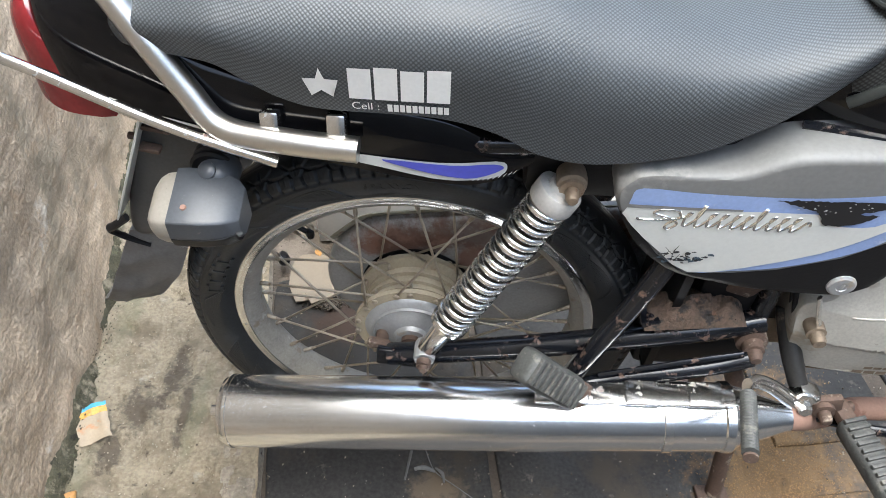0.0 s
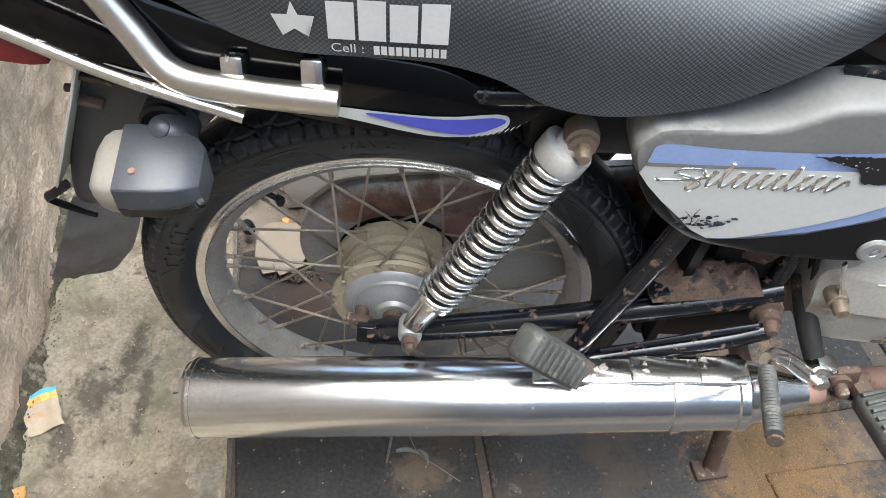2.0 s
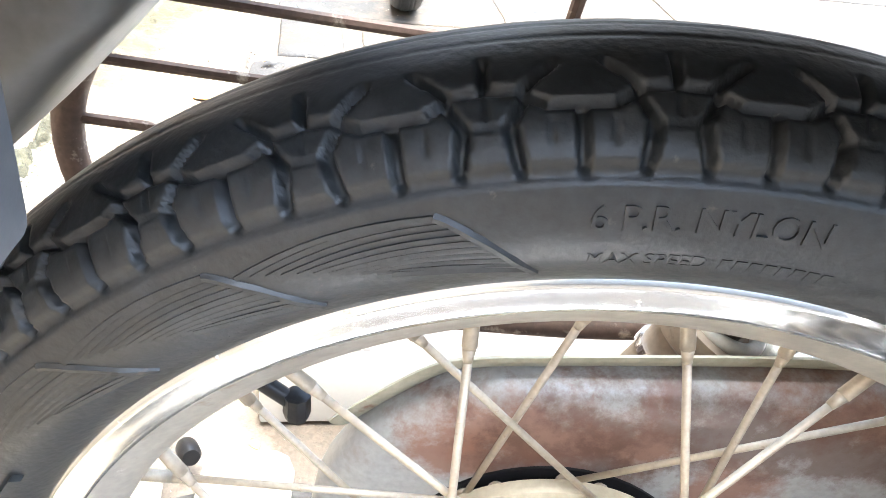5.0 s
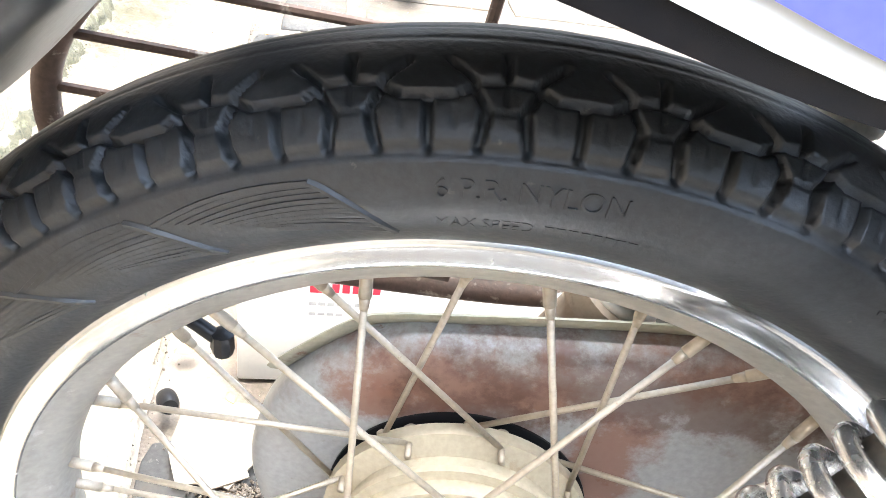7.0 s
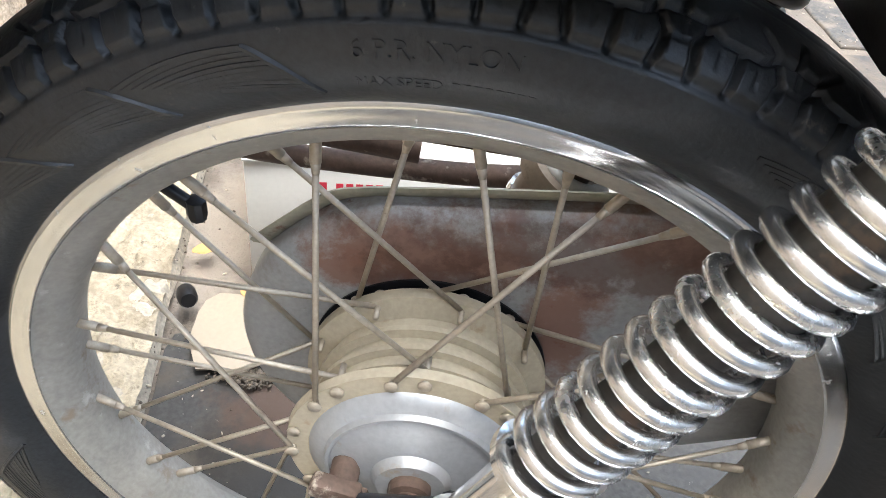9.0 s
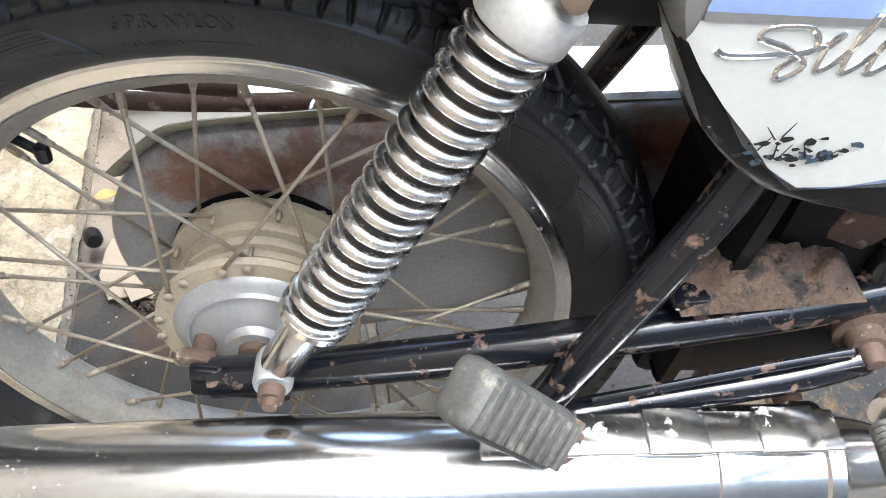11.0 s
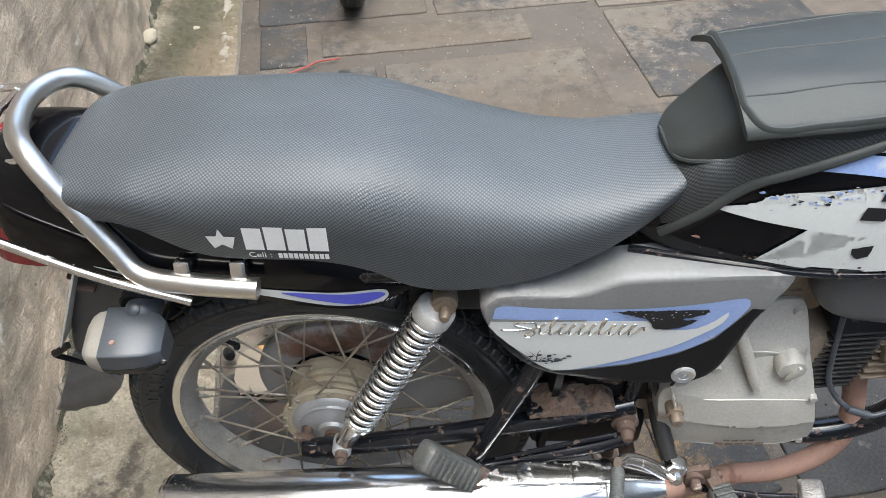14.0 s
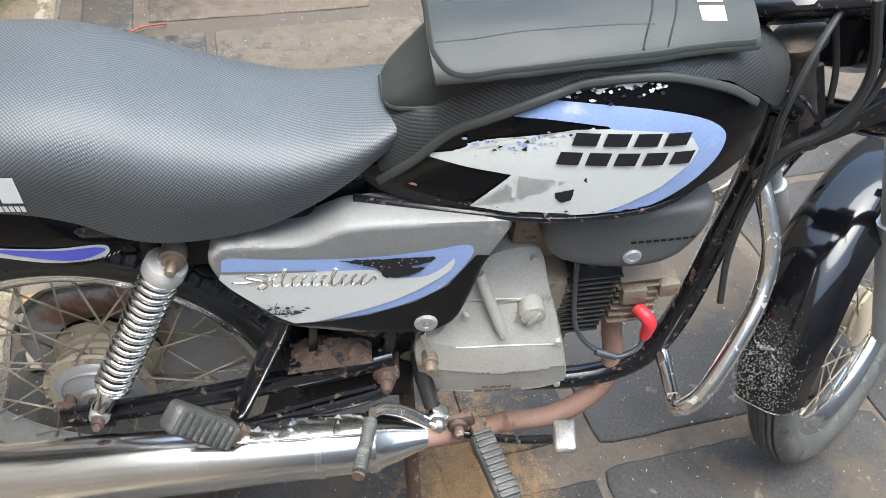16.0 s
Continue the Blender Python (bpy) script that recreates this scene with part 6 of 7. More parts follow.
def indicator(s):
    flip = Matrix.Diagonal((1, -s, 1, 1))
    shape = [(0.032, 0.031), (-0.0270, 0.013), (-0.0275, -0.008), (-0.0225, -0.021), (-0.010, -0.033), (0.030, -0.030)]
    low = [(-0.0280, -0.0065), (-0.0232, -0.0215), (-0.0105, -0.0345), (0.028, -0.0315), (0.028, -0.0080)]
    body = faceted([(-0.201, -0.155, 0.655, 1.0), (-0.190, -0.155, 0.655, 1.02), (-0.170, -0.154, 0.654, 1.0), (-0.153, -0.152, 0.652, 0.90), (-0.143, -0.150, 0.651, 0.78), (-0.137, -0.149, 0.650, 0.60)], shape, 0.07)
    body.transform(flip)
    ob = part("indicator", body, grey_plastic, bike, "dark grey indicator pod with a dusty lens", sharp=30)
    lens = faceted([(-0.2012, -0.155, 0.655, 0.985), (-0.210, -0.155, 0.655, 0.95), (-0.217, -0.156, 0.655, 0.84), (-0.222, -0.157, 0.655, 0.62), (-0.224, -0.157, 0.655, 0.35)], shape, 0.2)
    lens.transform(flip)
    part("lens", lens, lens_clear, ob, "dusty pale lens")
    base = faceted([(-0.2005, -0.155, 0.655, 1.03), (-0.170, -0.154, 0.654, 1.035), (-0.152, -0.152, 0.652, 0.94), (-0.141, -0.150, 0.651, 0.78)], low, 0.16)
    base.transform(flip)
    part("lower_shell", base, black_dull, ob, "black lower shell")
    knob = lathe([(0.0, -0.135), (0.010, -0.134), (0.016, -0.129), (0.0205, -0.122), (0.0205, -0.100), (0.0, -0.100)], 24, "y", (-0.168, 0, 0.668))
    knob.transform(flip)
    part("boss", knob, grey_plastic, ob)
    ridges = [(0.0, 0.0)]
    for k in range(6):
        ridges += [(0.0195, 0.009 * k), (0.0225, 0.009 * k + 0.0025), (0.0225, 0.009 * k + 0.0060), (0.0195, 0.009 * k + 0.0085)]
    stalk = lathe(ridges + [(0.0, 0.054)], 20, "y", (-0.178, 0, -0.002))
    stalk.transform(Matrix.Translation((0.004, -0.113, 0.674)) if s < 0 else Matrix.Translation((0.004, 0.059, 0.674)))
    part("stalk", stalk, black_dull, ob, "ribbed black rubber stalk")
    scr = lathe([(0.0, -0.005), (0.005, -0.005), (0.0085, -0.003), (0.009, 0.003)], 16, "y")
    scr.transform(Matrix.Translation((-0.172, s * 0.126, 0.684)) @ Matrix.Rotation(radians(s * 55), 4, "X"))
    part("screw", scr, grey_plastic, ob)
    scr = lathe([(0.0, -0.0008), (0.0026, -0.0008), (0.0034, 0.0008)], 12, "y")
    scr.transform(Matrix.Translation((-0.187, s * 0.166, 0.6738)) @ Matrix.Rotation(radians(s * 74), 4, "X"))
    part("screw", scr, rust_pipe, ob)
    return ob


pod = indicator(-1)
indicator(1)
shell = [c for c in pod.children if c.name.startswith("lower_shell")][0]
decal("label", [(-0.1995, 0.624), (-0.1995, 0.632), (-0.189, 0.633), (-0.187, 0.625)], tree_of(shell), white_print, pod, "torn white label")

# saree guard on the far side: bent frame with rods
bm = tube([(-0.10, 0.13, 0.66), (-0.20, 0.15, 0.60), (-0.262, 0.152, 0.535), (-0.275, 0.152, 0.47), (-0.24, 0.152, 0.41), (-0.15, 0.152, 0.395), (0.0, 0.15, 0.40), (0.10, 0.14, 0.42)], 0.0085, 12)
sg = part("side_guard", bm, rusty, bike, "brown rusty rod guard beside the wheel")
for z, x0 in ((0.572, -0.225), (0.535, -0.256), (0.500, -0.268), (0.462, -0.270), (0.428, -0.25)):
    part("guard_rod", tube([(x0, 0.152, z), (-0.12, 0.156, z - 0.004), (0.02, 0.156, z - 0.006), (0.09, 0.15, z - 0.004)], 0.0032, 8), rusty, sg)
part("guard_rod", tube([(-0.02, 0.156, 0.60), (-0.03, 0.156, 0.50), (-0.03, 0.154, 0.40)], 0.0035, 8), rusty, sg)
bm = rod((-0.115, 0.125, 0.440), (-0.02, 0.13, 0.432), 0.011, 12)
part("guard_stub", bm, rusty, sg)

# ---- front end, turned to its left lock ----
HEAD, RAKE, STEER = Vector((0.93, 0, 0.825)), Vector((0.4226, 0, -0.9063)), 40
swivel = Matrix.Translation(HEAD) @ Matrix.Rotation(radians(STEER), 4, -RAKE) @ Matrix.Translation(-HEAD)
turn = Matrix.Translation((0.062, 0.055, 0)) @ Matrix.Translation(HEAD) @ Matrix.Rotation(radians(STEER), 4, -RAKE) @ Matrix.Translation(-HEAD)
F_AXLE = Vector((1.228, 0, 0.302))
fh = lathe([(0.0, -0.034), (0.058, -0.034), (0.062, -0.028), (0.05, -0.02), (0.048, 0.02), (0.062, 0.028), (0.062, 0.034), (0.0, 0.034)], 48)
front_wheel = part("front_wheel", fh, hub_mat, bike, "front wheel with ribbed tyre, turned to the left")
front_wheel.matrix_basis = turn @ Matrix.Translation(F_AXLE) @ Matrix.Diagonal((0.985, 0.88, 0.985, 1))
ft = new("tyre", tyre_mesh(24, 12, 96, 0.006, True))
ft.data.materials.append(rubber_worn)
ft.parent = front_wheel
ft["label"] = "grey worn tyre with grooves round it"
part("rim", closed_lathe(rim_all, 120), chrome_rim, front_wheel)
lace(front_wheel, 160)
bm = bmesh.new()
for k in range(41):
    a = radians(28 + 155 * k / 40)
    for j in range(15):
        q = -1 + 2 * j / 14
        r = 0.334 - 0.050 * abs(q) ** 3
        bm.verts.new((r * math.cos(a), (0.068 - 0.012 * max(0, k - 34) / 6) * math.copysign(abs(q) ** 0.8, q), r * math.sin(a)))
bm.verts.ensure_lookup_table()
for k in range(40):
    for j in range(14):
        i = k * 15 + j
        bm.faces.new((bm.verts[i], bm.verts[i + 1], bm.verts[i + 16], bm.verts[i + 15]))
fender_mat = mat("gloss_black_fender", (0.004, 0.004, 0.005), 0.1, 0.0, 0.3, 12, 200, 0.01, coat=0.2)
fender = part("front_mudguard", thicken(bm, 0.003), fender_mat, bike, "gloss black front mudguard spattered with pale specks")
fender.matrix_basis = turn @ Matrix.Translation(F_AXLE)
frng = random.Random(31)
mats = []
for _ in range(1500):
    a = radians(min(182.5, 171 + frng.gauss(0, 8)))
    q = max(-0.75, min(0.75, frng.gauss(0, 0.33)))
    r = frng.uniform(0.0002, 0.0007)
    rr = 0.3345 - 0.050 * abs(q) ** 3
    mats.append(Matrix.Translation((rr * math.cos(a), 0.066 * math.copysign(abs(q) ** 0.8, q), rr * math.sin(a))) @ Matrix.Diagonal((r * 0.5, r, r * frng.uniform(0.8, 1.8), 1)))
specks = lumps("dried_spatter", mats, white_print)
specks.parent = fender
tagged(specks, kind="stuff")
for s in (-1, 1):
    bm = rod((0.921, s * 0.092, 0.951), (1.228, s * 0.092, 0.300), 0.0155, 18)
    rod((1.10, s * 0.092, 0.572), (1.228, s * 0.092, 0.300), 0.0215, 18, bm)
    fork = part("fork_leg", bm, alu_drum, bike, "grey telescopic fork leg")
    fork.matrix_basis = Matrix.Translation((-0.034, 0, 0)) @ turn
    bm = tube([(1.10, s * 0.092, 0.575), (1.135, s * 0.088, 0.60), (1.13, s * 0.07, 0.63)], 0.008, 10)
    part("fork_stay", bm, black_frame, fork)
bm = block((0.985, 0, 0.745), (0.09, 0.23, 0.035), 0.01, (0, 25, 0))
yoke = part("lower_yoke", bm, black_frame, bike, "black lower fork yoke")
yoke.matrix_basis = turn
bm = block((0.892, 0, 0.918), (0.060, 0.22, 0.020), 0.008, (0, 25, 0))
yoke2 = part("upper_yoke", bm, black_frame, bike, "black upper fork yoke")
yoke2.matrix_basis = Matrix.Translation((0, 0, 0.012)) @ swivel @ Matrix.Translation((0.892, 0, 0.918)) @ Matrix.Rotation(radians(20), 4, -RAKE) @ Matrix.Translation((-0.892, 0, -0.918))
bm = lathe([(0.0, 0.034), (0.010, 0.034), (0.013, 0.028), (0.021, 0.028), (0.024, 0.022), (0.024, 0.0)], 24, "z", (0.886, 0, 0.928))
part("stem_nut", bm, cap_mat, yoke2, "pale worn stem nut")
bm = tube([(0.86, -0.36, 1.02), (0.88, -0.24, 1.03), (0.92, -0.10, 0.985), (0.925, 0.0, 0.97), (0.92, 0.10, 0.985), (0.88, 0.24, 1.03), (0.86, 0.36, 1.02)], 0.011, 12)
bar_ob = part("handlebar", bm, chrome_old, bike, "chrome handlebar")
bar_ob.matrix_basis = turn
bm = lathe([(0.0, -0.02), (0.07, -0.02), (0.088, 0.0), (0.09, 0.06), (0.07, 0.11), (0.0, 0.12)], 32, "x", (1.02, 0, 0.90))
bm.transform(Matrix.Translation((1.02, 0, 0.9)) @ Matrix.Diagonal((-1, 1, 1, 1)) @ Matrix.Translation((-1.02, 0, -0.9)))
lampf = part("headlamp_shell", bm, black_gloss, bike, "black headlamp shell")
lampf.matrix_basis = turn
for pts, r in (([(0.925, -0.05, 0.97), (0.958, -0.055, 0.88), (0.948, -0.052, 0.81), (0.915, -0.038, 0.768), (0.893, -0.032, 0.72)], 0.0062), ([(0.945, -0.03, 0.98), (0.975, -0.05, 0.89), (0.962, -0.048, 0.815), (0.922, -0.036, 0.758), (0.896, -0.042, 0.69), (0.893, -0.05, 0.60), (0.90, -0.07, 0.52)], 0.0048),
               ([(0.90, 0.0, 0.97), (0.935, -0.02, 0.88), (0.945, -0.03, 0.83)], 0.004), ([(0.97, 0.03, 0.95), (1.0, 0.0, 0.87), (0.985, -0.02, 0.82), (0.955, -0.025, 0.79)], 0.005), ([(0.915, -0.020, 0.955), (0.888, -0.046, 0.915), (0.874, -0.060, 0.87), (0.872, -0.062, 0.82), (0.885, -0.055, 0.76), (0.895, -0.045, 0.70)], 0.0042)):
    part("cable", tube(pts, r, 8), cable_mat, bike, "dusty black control cable")

horn_plate = fill([(0.940, 0.772), (1.018, 0.838), (1.060, 0.845), (1.055, 0.815), (1.022, 0.803), (0.955, 0.766)], 0.02)
bmesh.ops.translate(horn_plate, vec=(0, -0.032, 0), verts=horn_plate.verts)
part("bracket", thicken(horn_plate, 0.02), black_frame, bike, "black pressed bracket below the steering head")

# cover and pouch on the tank


def skirt_low(x):
    return float(np.interp(x, [0.38, 0.42, 0.45, 0.48, 0.53, 0.58, 0.63, 0.70, 0.78, 0.82, 0.86], [0.02, 0.07, 0.125, 0.21, 0.227, 0.258, 0.30, 0.32, 0.28, 0.21, 0.10]))


cover_ob = thing("tank_cover", (0.60, 0, 0.93), "black leatherette tank cover with a flapped pouch", "tank cover")
inv = Matrix.Translation((-0.60, 0, -0.93))
bm = loft([(0.404, 0.040, 0.752, 0.795), (0.42, 0.064, 0.744, 0.810), (0.45, 0.081, 0.737, 0.842)] + TANK[3:-1] + [(0.869, 0.05, 0.82, 0.89)], py=0.42, pz=0.75, grow=0.004, low=skirt_low, uv=True)
bm = thicken(bm, 0.003)
bm.transform(inv)
part("cover_cloth", bm, cover_mat, cover_ob, "woven black cover cloth", sharp=70)


tank_tree = tree_of(tank)
path = []
for p in smooth_path([(x, 0, z) for x, z in [(0.418, 0.756), (0.455, 0.792), (0.482, 0.822), (0.503, 0.840), (0.523, 0.851), (0.562, 0.872), (0.601, 0.890), (0.629, 0.900), (0.705, 0.906), (0.775, 0.892), (0.815, 0.872)]], 5):
    hit, nn, _, _ = tank_tree.ray_cast(Vector((p.x, -1, p.z)), Vector((0, 1, 0)))
    if hit is not None:
        path.append(hit + Vector((-0.60, -0.006, -0.93)))
part("hem", sweep(bmesh.new(), path, 0.0055, 10, 0.6), bag_mat, cover_ob, "folded black hem of the cover")


def flap_mesh(x0, x1, half, z0, z1, thick, sag):
    bm = bmesh.new()
    nx, ny = 34, 22
    for side in (0, 1):
        for i in range(nx + 1):
            for j in range(ny + 1):
                f, q = i / nx, -1 + 2 * j / ny
                w = half * (0.80 + 0.20 * math.sin(math.pi * min(1, 0.25 + 0.75 * f)))
                x = x0 + (x1 - x0) * f + (0.012 * max(0.0, -q) ** 3 - 0.006 * q * q) * (1 - f)
                z = z0 + (z1 - z0) * math.sin(math.pi / 2 * f) - sag * abs(q) ** 2.6 + 0.0025 * noise.noise(Vector((f * 4, q * 3, 0))) + 0.0010 * noise.noise(Vector((f * 11, q * 7, 4)))
                rim_ = max(0, abs(q) - 0.93) / 0.07
                bm.verts.new((x, w * q, z - side * (thick - 0.003 * rim_)))
    bm.verts.ensure_lookup_table()
    k = (nx + 1) * (ny + 1)
    idx = lambda s, i, j: bm.verts[s * k + i * (ny + 1) + j]
    for i in range(nx):
        for j in range(ny):
            bm.faces.new((idx(0, i, j), idx(0, i + 1, j), idx(0, i + 1, j + 1), idx(0, i, j + 1)))
            bm.faces.new((idx(1, i, j), idx(1, i, j + 1), idx(1, i + 1, j + 1), idx(1, i + 1, j)))
        bm.faces.new((idx(0, i, 0), idx(1, i, 0), idx(1, i + 1, 0), idx(0, i + 1, 0)))
        bm.faces.new((idx(0, i, ny), idx(0, i + 1, ny), idx(1, i + 1, ny), idx(1, i, ny)))
    for j in range(ny):
        bm.faces.new((idx(0, 0, j), idx(0, 0, j + 1), idx(1, 0, j + 1), idx(1, 0, j)))
        bm.faces.new((idx(0, nx, j), idx(1, nx, j), idx(1, nx, j + 1), idx(0, nx, j + 1)))
    return bm


# the pouch under the flap, with its folded corner lying on the seat's nose
bm = loft([(0.424, 0.030, 0.829, 0.834), (0.434, 0.045, 0.834, 0.846), (0.452, 0.055, 0.840, 0.866), (0.474, 0.063, 0.842, 0.888), (0.50, 0.069, 0.842, 0.906), (0.56, 0.088, 0.880, 0.918), (0.65, 0.092, 0.898, 0.928), (0.74, 0.088, 0.898, 0.926), (0.80, 0.065, 0.893, 0.918)], py=0.30, pz=0.75)
for v in bm.verts:
    v.co += Vector((0, 0.003 * noise.noise(v.co * 22), 0.004 * noise.noise(v.co * 26 + Vector((3, 0, 0)))))
bm.transform(inv)
part("pouch_body", bm, bag_mat, cover_ob, "folded black leatherette pouch body", sharp=50)
seam = [(0.423, 0.020, 0.831), (0.427, -0.030, 0.832), (0.438, -0.049, 0.836), (0.455, -0.0575, 0.8405), (0.476, -0.065, 0.842), (0.501, -0.0705, 0.843), (0.53, -0.081, 0.862), (0.56, -0.090, 0.879), (0.65, -0.094, 0.896)]
part("seam_piping", tube([(x - 0.60, y, z - 0.93) for x, y, z in seam], 0.0032, 8), bag_mat, cover_ob)
bm = flap_mesh(0.466, 0.80, 0.102, 0.930, 0.964, 0.008, 0.030)
bm.transform(inv)
pouch = part("pouch_flap", bm, bag_mat, cover_ob, "smooth black pouch flap with piped edge", sharp=60)
ptree = tree_of(pouch)


def on_pouch(pts, r):
    path = []
    for p in smooth_path([(x - 0.60, y, 0) for x, y in pts], 8):
        h, nn, _, _ = ptree.ray_cast(Vector((p.x, p.y, 1)), Vector((0, 0, -1)))
        if h is not None:
            path.append(h)
    return sweep(bmesh.new(), path, r, 8, 0.6)


def flap_edge(f):
    return 0.102 * (0.80 + 0.20 * math.sin(math.pi * min(1, 0.25 + 0.75 * f))) - 0.0035


part("piping", on_pouch([(0.472, 0.075), (0.4695, 0.05), (0.4695, -0.05), (0.474, -0.076)] + [(0.466 + 0.334 * f + 0.008 * (1 - f), -flap_edge(f)) for f in (0.06, 0.2, 0.35, 0.5, 0.65, 0.8, 0.9, 0.98)], 0.0042), bag_mat, pouch)
for y in (-0.06, 0.0, 0.06):
    part("stitched_fold", on_pouch([(0.47, y), (0.60, y * 1.06), (0.69, y * 1.1)], 0.0013), bag_mat, pouch)
for x in (0.695, 0.72):
    part("strap_edge", on_pouch([(x - 0.02, -0.090), (x, -0.03), (x + 0.005, 0.06)], 0.0022), bag_mat, pouch)
bm = bmesh.new()
for k in range(4):
    block((0.752 - 0.60 + 0.0, -0.055 + 0.022 * k, 0.0), (0.026, 0.017, 0.0006), 0, (0, 0, 0), bm)
for v in bm.verts:
    h, nn, _, _ = ptree.ray_cast(Vector((v.co.x, v.co.y, 1)), Vector((0, 0, -1)))
    if h is not None:
        v.co.z = h.z + 0.0006 + (0.0003 if v.co.z > 0 else 0)
part("pouch_print", bm, white_print, cover_ob, "white block print in plain bars")


# ---- things on the floor ----
def box_shell(name, at, size, turn, label, category, material, lid=0.004):
    ob = thing(name, at, label, category)
    ob.rotation_euler = (0, 0, radians(turn))
    w, d, h = size
    part("body", block((0, 0, h / 2), (w, d, h), 0.003), material, ob)
    part("lid", block((0, -0.001, h + 0.002), (w + 0.004, d + 0.004, 0.004), 0.0015, (0, 0, 0.4)), material, ob)
    return ob


carton = box_shell("carton", (-0.003, 0.568, 0.0), (0.52, 0.25, 0.190), 9.8, "long white cardboard carton with red print lying on the floor", "carton", carton_mat)
bm = bmesh.new()
for k in range(5):
    bar(-0.153 + 0.0118 * k, -0.1445 + 0.0118 * k, 0.148, 0.161, bm)
bar(-0.178, -0.164, 0.147, 0.162, bm)
bmesh.ops.translate(bm, vec=(0, -0.1258, 0), verts=bm.verts)
part("red_print", bm, red_print, carton, "red plain-bar emblem")
bm = bmesh.new()
for k in range(6):
    bar(-0.178 + 0.0105 * k, -0.170 + 0.0105 * k, 0.128, 0.133, bm)
for k in range(4):
    bar(-0.178 + 0.0105 * k, -0.170 + 0.0105 * k, 0.113, 0.117, bm)
bmesh.ops.translate(bm, vec=(0, -0.1258, 0), verts=bm.verts)
part("small_print", bm, grey_print, carton)

flat_mat = mat("cream_card", (0.26, 0.215, 0.16), 0.8, 0.0, 0.1, 12, 200, 0.1)
# added pale sheet: stands in for the sky's reflection on the far slabs
board = thing("glare_sheet", (0.62, 0.72, 0.004), "pale sheet added in place of sky glare on the slabs behind", "board")
part("sheet", block((0, 0, 0.012), (0.62, 0.30, 0.02), 0.003, (0, 0, 6)), carton_mat, board)
part("strip", block((0.02, -0.05, 0.024), (0.5, 0.012, 0.004), 0.001, (0, 0, 6)), grey_print, board)
card = thing("card_scrap", (-0.230, 0.296, 0.012), "cream cardboard scrap lying behind the wheel", "cardboard")
bm = bmesh.new()
crng = random.Random(8)
edge = [(0.050 * math.cos(a) * (1 + crng.uniform(-0.16, 0.16)) * 1.1, 0.056 * math.sin(a) * (1 + crng.uniform(-0.16, 0.16)) * 1.1) for a in (2 * math.pi * k / 14 + 0.3 for k in range(14))]
bm.faces.new([bm.verts.new((0.8 * x + 0.2 * math.copysign(0.048, x), 0.8 * y + 0.2 * math.copysign(0.054, y), 0.002 + 0.03 * x + 0.05 * y + 0.6 * x * x)) for x, y in edge])
part("sheet", thicken(bm, 0.003), flat_mat, card)
part("torn_corner", block((0.020, -0.045, 0.004), (0.05, 0.028, 0.003), 0.001, (6, 4, 35)), flat_mat, card)


def leaf(at, turn, size, colour):
    bm = bmesh.new()
    n = 9
    rows = []
    for k in range(n):
        f = k / (n - 1)
        w = size * 0.32 * math.sin(math.pi * min(1, 0.04 + f * 0.96)) ** 0.8
        rows.append([bm.verts.new(((f - 0.5) * size, q * w, 0.004 + 0.10 * size * q * q + 0.06 * size * math.sin(3 * f))) for q in (-1, -0.5, 0, 0.5, 1)])
    for a, b in zip(rows, rows[1:]):
        for k in range(4):
            bm.faces.new((a[k], b[k], b[k + 1], a[k + 1]))
    ob = link_mesh("fallen_leaf", thicken(bm, 0.0006), colour)
    ob.location, ob.rotation_euler = at, (0, 0, radians(turn))
    return tagged(ob, "dry orange-brown fallen leaf on the cement", "leaf", "fallen leaves")


leaf_mat = mat("dry_leaf", (0.50, 0.27, 0.09), 0.7, 0.0, 0.25, 60, 300, 0.2)
for at, turn_, size in (((-0.305, 0.418, 0.012), 20, 0.032), ((-0.53, -0.20, 0.02), 70, 0.05), ((-0.53, 1.19, 0.02), 10, 0.045), ((-0.46, 1.46, 0.01), 50, 0.04), ((-0.232, 0.355, 0.012), 130, 0.020)):
    leaf(at, turn_, size, leaf_mat)

packet = thing("paper_packet", (-0.536, -0.062, 0.030), "small torn paper packet, faded orange with a blue edge", "packet")
pk_mat = mat("packet_paper", (0.42, 0.34, 0.24), 0.6, 0.0, 0.1, 30, 250, 0.1, [((0.50, 0.25, 0.12), 0.3, 28, 0.6)])
pk_orange = mat("packet_orange", (0.72, 0.40, 0.10), 0.5, 0.0, 0.2, 60, 250, 0.05, [((0.60, 0.10, 0.06), 0.25, 90, 0.5)])
pk_blue = mat("packet_blue", (0.10, 0.42, 0.62), 0.5, 0.0, 0.1, 30, 250, 0.05)


def packet_strip(v0, v1, lift):
    """One band across the crumpled packet."""
    bm = bmesh.new()
    n = 12
    rows = []
    for a in range(n + 1):
        row = []
        for b in range(5):
            x, y = -0.026 + 0.052 * a / n, v0 + (v1 - v0) * b / 4
            if a in (0, n):
                x += 0.003 * noise.noise(Vector((y * 200, a, 2)))
            row.append(bm.verts.new((x, y + 0.0015 * noise.noise(Vector((x * 160, v0 * 90, 5))), lift + 0.16 * y + 0.006 * noise.noise(Vector((x * 30, y * 30, 3))) + 0.003 * noise.noise(Vector((x * 80, y * 80, 9))))))
        rows.append(row)
    for p, q in zip(rows, rows[1:]):
        for b in range(4):
            bm.faces.new((p[b], q[b], q[b + 1], p[b + 1]))
    bm = thicken(bm, 0.0008)
    bm.transform(Matrix.Rotation(radians(28), 4, "Z"))
    return bm


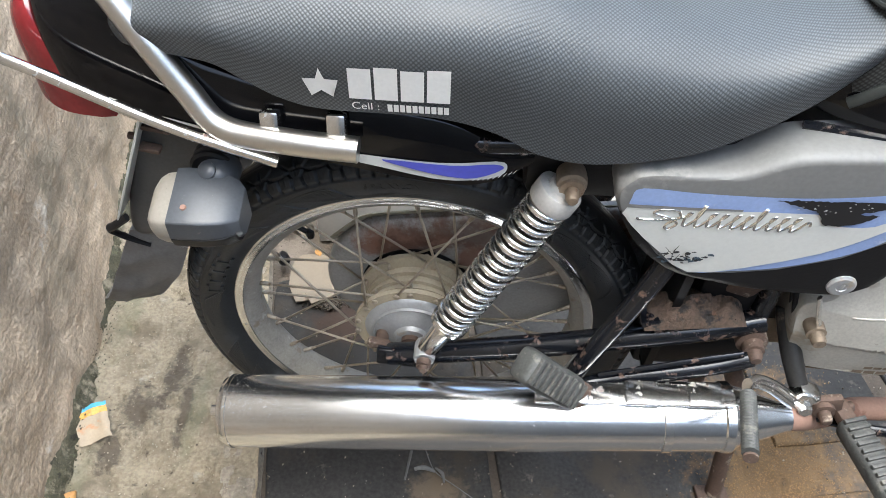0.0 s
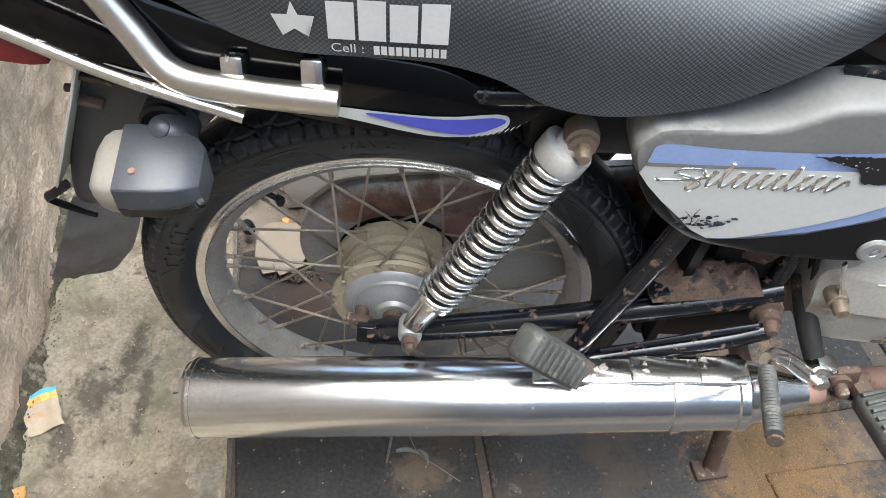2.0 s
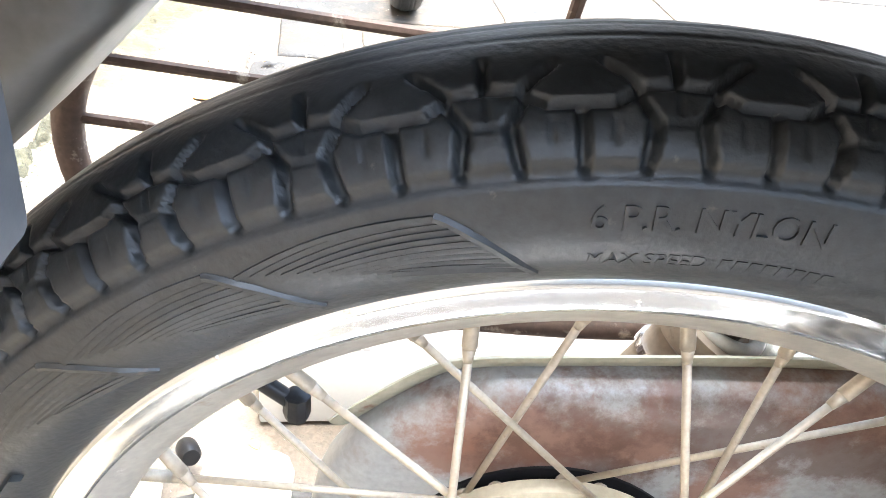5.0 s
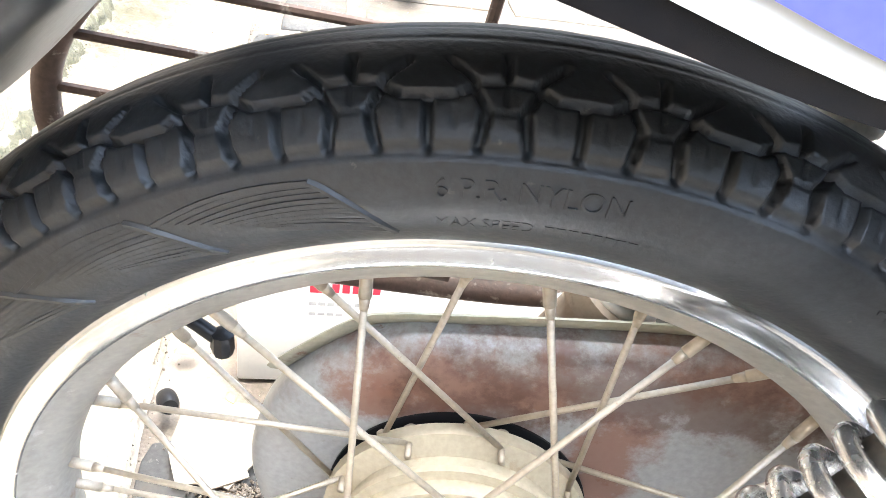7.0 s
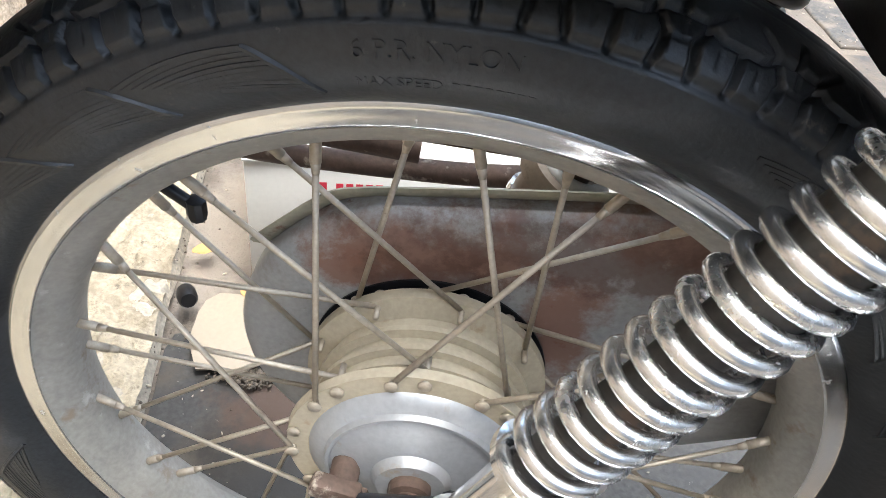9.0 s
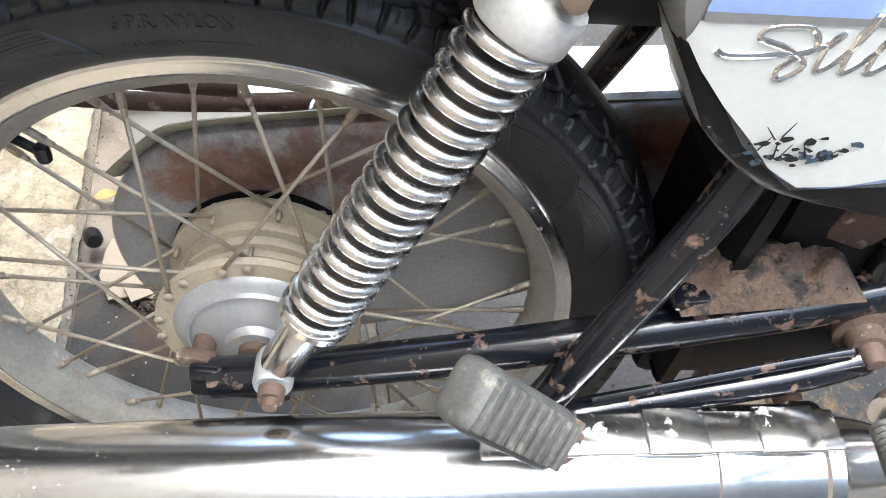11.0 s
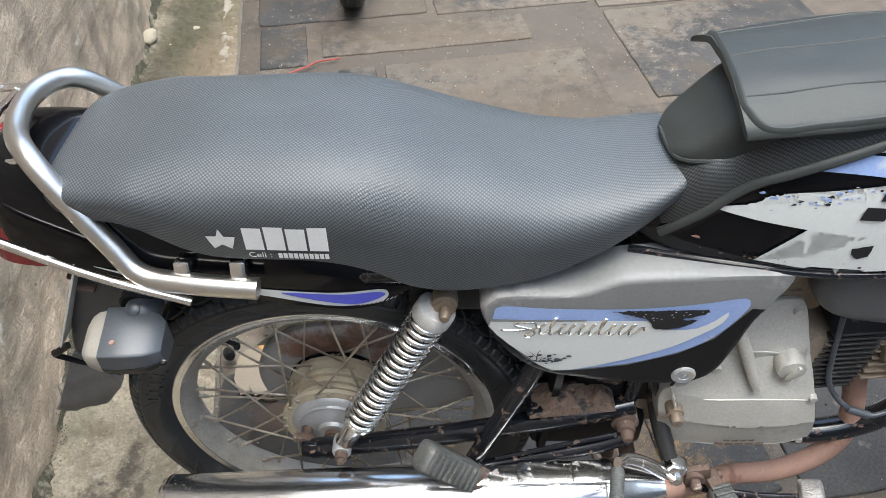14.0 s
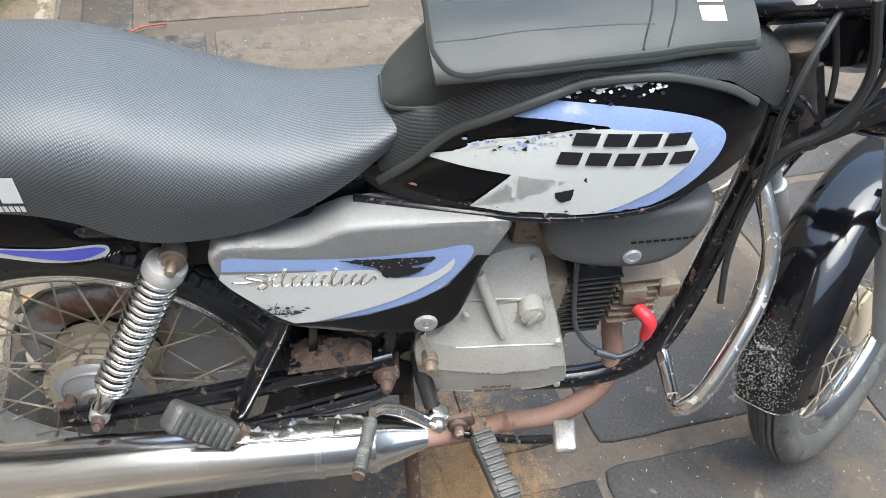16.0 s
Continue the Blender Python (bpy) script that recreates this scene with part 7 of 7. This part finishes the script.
part("sheet", packet_strip(-0.034, 0.012, 0.006), pk_mat, packet)
part("orange_band", packet_strip(0.0122, 0.025, 0.006), pk_orange, packet)
part("blue_band", packet_strip(0.0252, 0.033, 0.006), pk_blue, packet)

stone = bmesh.new()
bmesh.ops.create_icosphere(stone, subdivisions=3, radius=0.03)
for v in stone.verts:
    v.co = Vector((v.co.x * 0.8, v.co.y * 1.3, v.co.z * 0.7)) * (1 + 0.25 * noise.noise(v.co * 40))
st = link_mesh("stone", stone, mat("pale_stone", (0.40, 0.345, 0.25), 0.85, 0.0, 0.2, 40, 250, 0.4))
st.location = (-0.858, 1.68, 0.045)
tagged(st, "pale yellow stone beside the wall", "stone")
for k in range(14):
    s2 = new("stone", st.data)
    v = 0.3 + 0.16 * k
    s2.location = plan(-0.50 + 0.10 * math.sin(k * 2.1), v + 0.05 * math.sin(k * 5.0), 0.012)
    s2.scale = [0.25 + 0.35 * abs(math.sin(k * 1.7))] * 3
    s2.rotation_euler = (k, k * 2, k * 3)
    tagged(s2, "small pale stone in the gutter", "stone", "gutter stones")

# plastic offcuts and a wire end under the silencer
scrap_mat = mat("grey_plastic_scrap", (0.17, 0.17, 0.165), 0.5, 0.0, 0.2, 40, 250, 0.1)
for pts, r in (([(0.0, -0.035, 0.005), (-0.003, -0.070, 0.006), (-0.008, -0.112, 0.005)], [0.0035, 0.0030, 0.0022]), ([(0.006, -0.092, 0.005), (0.022, -0.090, 0.008), (0.040, -0.094, 0.005)], [0.0030, 0.0042, 0.0026]), ([(0.040, -0.088, 0.005), (0.052, -0.098, 0.007), (0.056, -0.112, 0.004)], [0.0016, 0.0036, 0.0018])):
    ob = link_mesh("plastic_scrap", tube(pts, r, 8, flat=0.6), scrap_mat)
    tagged(ob, "grey plastic offcut lying on the slab", "plastic scrap", "offcuts")
ob = link_mesh("wire_end", tube([(0.012, -0.035, 0.006), (0.022, -0.06, 0.010), (0.04, -0.095, 0.008), (0.075, -0.118, 0.007), (0.105, -0.137, 0.006)], 0.0008, 6), scrap_mat)
tagged(ob, "thin curled wire end on the slab", "wire")
ob = link_mesh("red_wire", tube([(-0.36, 1.50, 0.006), (-0.30, 1.545, 0.008), (-0.27, 1.575, 0.008), (-0.20, 1.60, 0.006)], 0.003, 8), wire_red)
tagged(ob, "short red wire on the floor", "wire")
cap = link_mesh("bottle_cap", lathe([(0.0, 0.0), (0.011, 0.0), (0.012, 0.004), (0.012, 0.022), (0.009, 0.028), (0.0, 0.028)], 20, "z"), black_dull)
cap.location, cap.rotation_euler = (-0.302, 0.338, 0.022), (radians(70), 0, radians(30))
tagged(cap, "small dark plastic cap on the cement", "cap")

# the foot of another vehicle's wheel
wheel2 = thing("scooter_wheel", (-0.195, 2.02, 0.0), "black tyre of another vehicle standing behind", "wheel")
ob = new("tyre", tyre_mesh(20, 12, 80, 0.003, True))
ob.data.materials.append(rubber)
ob.parent = wheel2
ob.matrix_basis = Matrix.Translation((0, 0.0, 0.232)) @ Matrix.Rotation(radians(96), 4, "Z") @ Matrix.Diagonal((0.75, 1.0, 0.75, 1))
bm = closed_lathe(rim_all, 60)
bm.transform(Matrix.Translation((0, 0.0, 0.232)) @ Matrix.Rotation(radians(96), 4, "Z") @ Matrix.Diagonal((0.75, 1.0, 0.75, 1)))
part("rim", bm, alu, wheel2)

# sand spilt under the engine
mats = []
for _ in range(6500):
    x, y = 0.60 + rng.gauss(0, 0.055), -0.07 + rng.gauss(0, 0.10)
    r = rng.uniform(0.0004, 0.0013)
    mats.append(Matrix.Translation((x, y, 0.0012)) @ Matrix.Diagonal((r, r * rng.uniform(0.7, 1.5), r * 0.7, 1)))
tagged(lumps("sand", mats, sand_mat), "orange-brown sand and rust crumbs spilt on the slabs", "sand", kind="stuff")


# ---- stone slabs of the floor ----
def slab(u0, u1, v0, v1, seed):
    r = random.Random(seed)
    pts = []
    for (ua, va), (ub, vb) in (((u0, v0), (u1, v0)), ((u1, v0), (u1, v1)), ((u1, v1), (u0, v1)), ((u0, v1), (u0, v0))):
        n = max(3, int(math.hypot(ub - ua, vb - va) / 0.03))
        for k in range(n):
            f = k / n
            j = 0.0035 * noise.noise(Vector((seed * 3.1, f * 9, ua + va))) + r.uniform(-0.0012, 0.0012)
            c = 0.006 if k == 0 and r.random() < 0.4 else 0.0
            pts.append(plan(ua + (ub - ua) * f + (j if va != vb else 0) + (c if ua == u0 else -c), va + (vb - va) * f + (j if ua != ub else 0) + (c if va == v0 else -c)))
    bm = bmesh.new()
    top = r.uniform(-0.0015, 0.001)
    mid = plan((u0 + u1) / 2, (v0 + v1) / 2)
    rings = []
    for z, inset in ((-0.015, 0.0), (top - 0.004, 0.0), (top - 0.001, 0.0025), (top, 0.006)):
        rings.append([bm.verts.new(Vector((p.x, p.y, z)) + (mid - p).normalized() * inset) for p in pts])
    n = len(pts)
    for a, b in zip(rings, rings[1:]):
        for k in range(n):
            bm.faces.new((a[k], a[(k + 1) % n], b[(k + 1) % n], b[k]))
    bm.faces.new(rings[-1])
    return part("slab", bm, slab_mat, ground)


for n, (u0, u1, v0, v1) in enumerate(((-0.255, 0.112, -0.75, 0.345), (0.126, 0.53, -0.75, 0.22), (0.60, 0.81, -0.11, 0.42), (0.845, 1.42, -0.135, 0.55), (0.83, 1.45, -0.85, -0.185), (0.55, 0.81, -0.85, -0.20),
                                      (-0.10, 0.30, 0.45, 0.93), (0.32, 0.80, 0.45, 0.93), (0.83, 1.45, 0.58, 1.18), (0.218, 0.90, 0.97, 1.555), (-0.25, 0.19, 0.96, 1.55), (1.05, 1.80, 1.215, 1.80),
                                      (0.02, 0.755, 1.645, 1.83), (-0.19, -0.03, 1.60, 1.87), (-0.2, 0.42, 1.90, 2.5), (0.45, 1.02, 1.88, 2.5), (1.05, 1.8, 1.83, 2.5), (1.46, 2.1, -0.5, 0.5), (1.47, 2.1, 0.53, 1.19))):
    slab(u0, u1, v0, v1, n + 1)
n = 40
for a in range(7):
    for b in range(11):
        u0, v0 = -0.25 + 0.64 * a + 0.05 * (b % 3), -3.1 + 0.70 * b + 0.04 * (a % 2)
        if u0 + 0.60 < 4.2 and not (u0 < 2.12 and u0 + 0.60 > -0.3 and v0 < 2.52 and v0 + 0.66 > -0.87):
            slab(u0, u0 + 0.60, v0, v0 + 0.66, n)
            n += 1
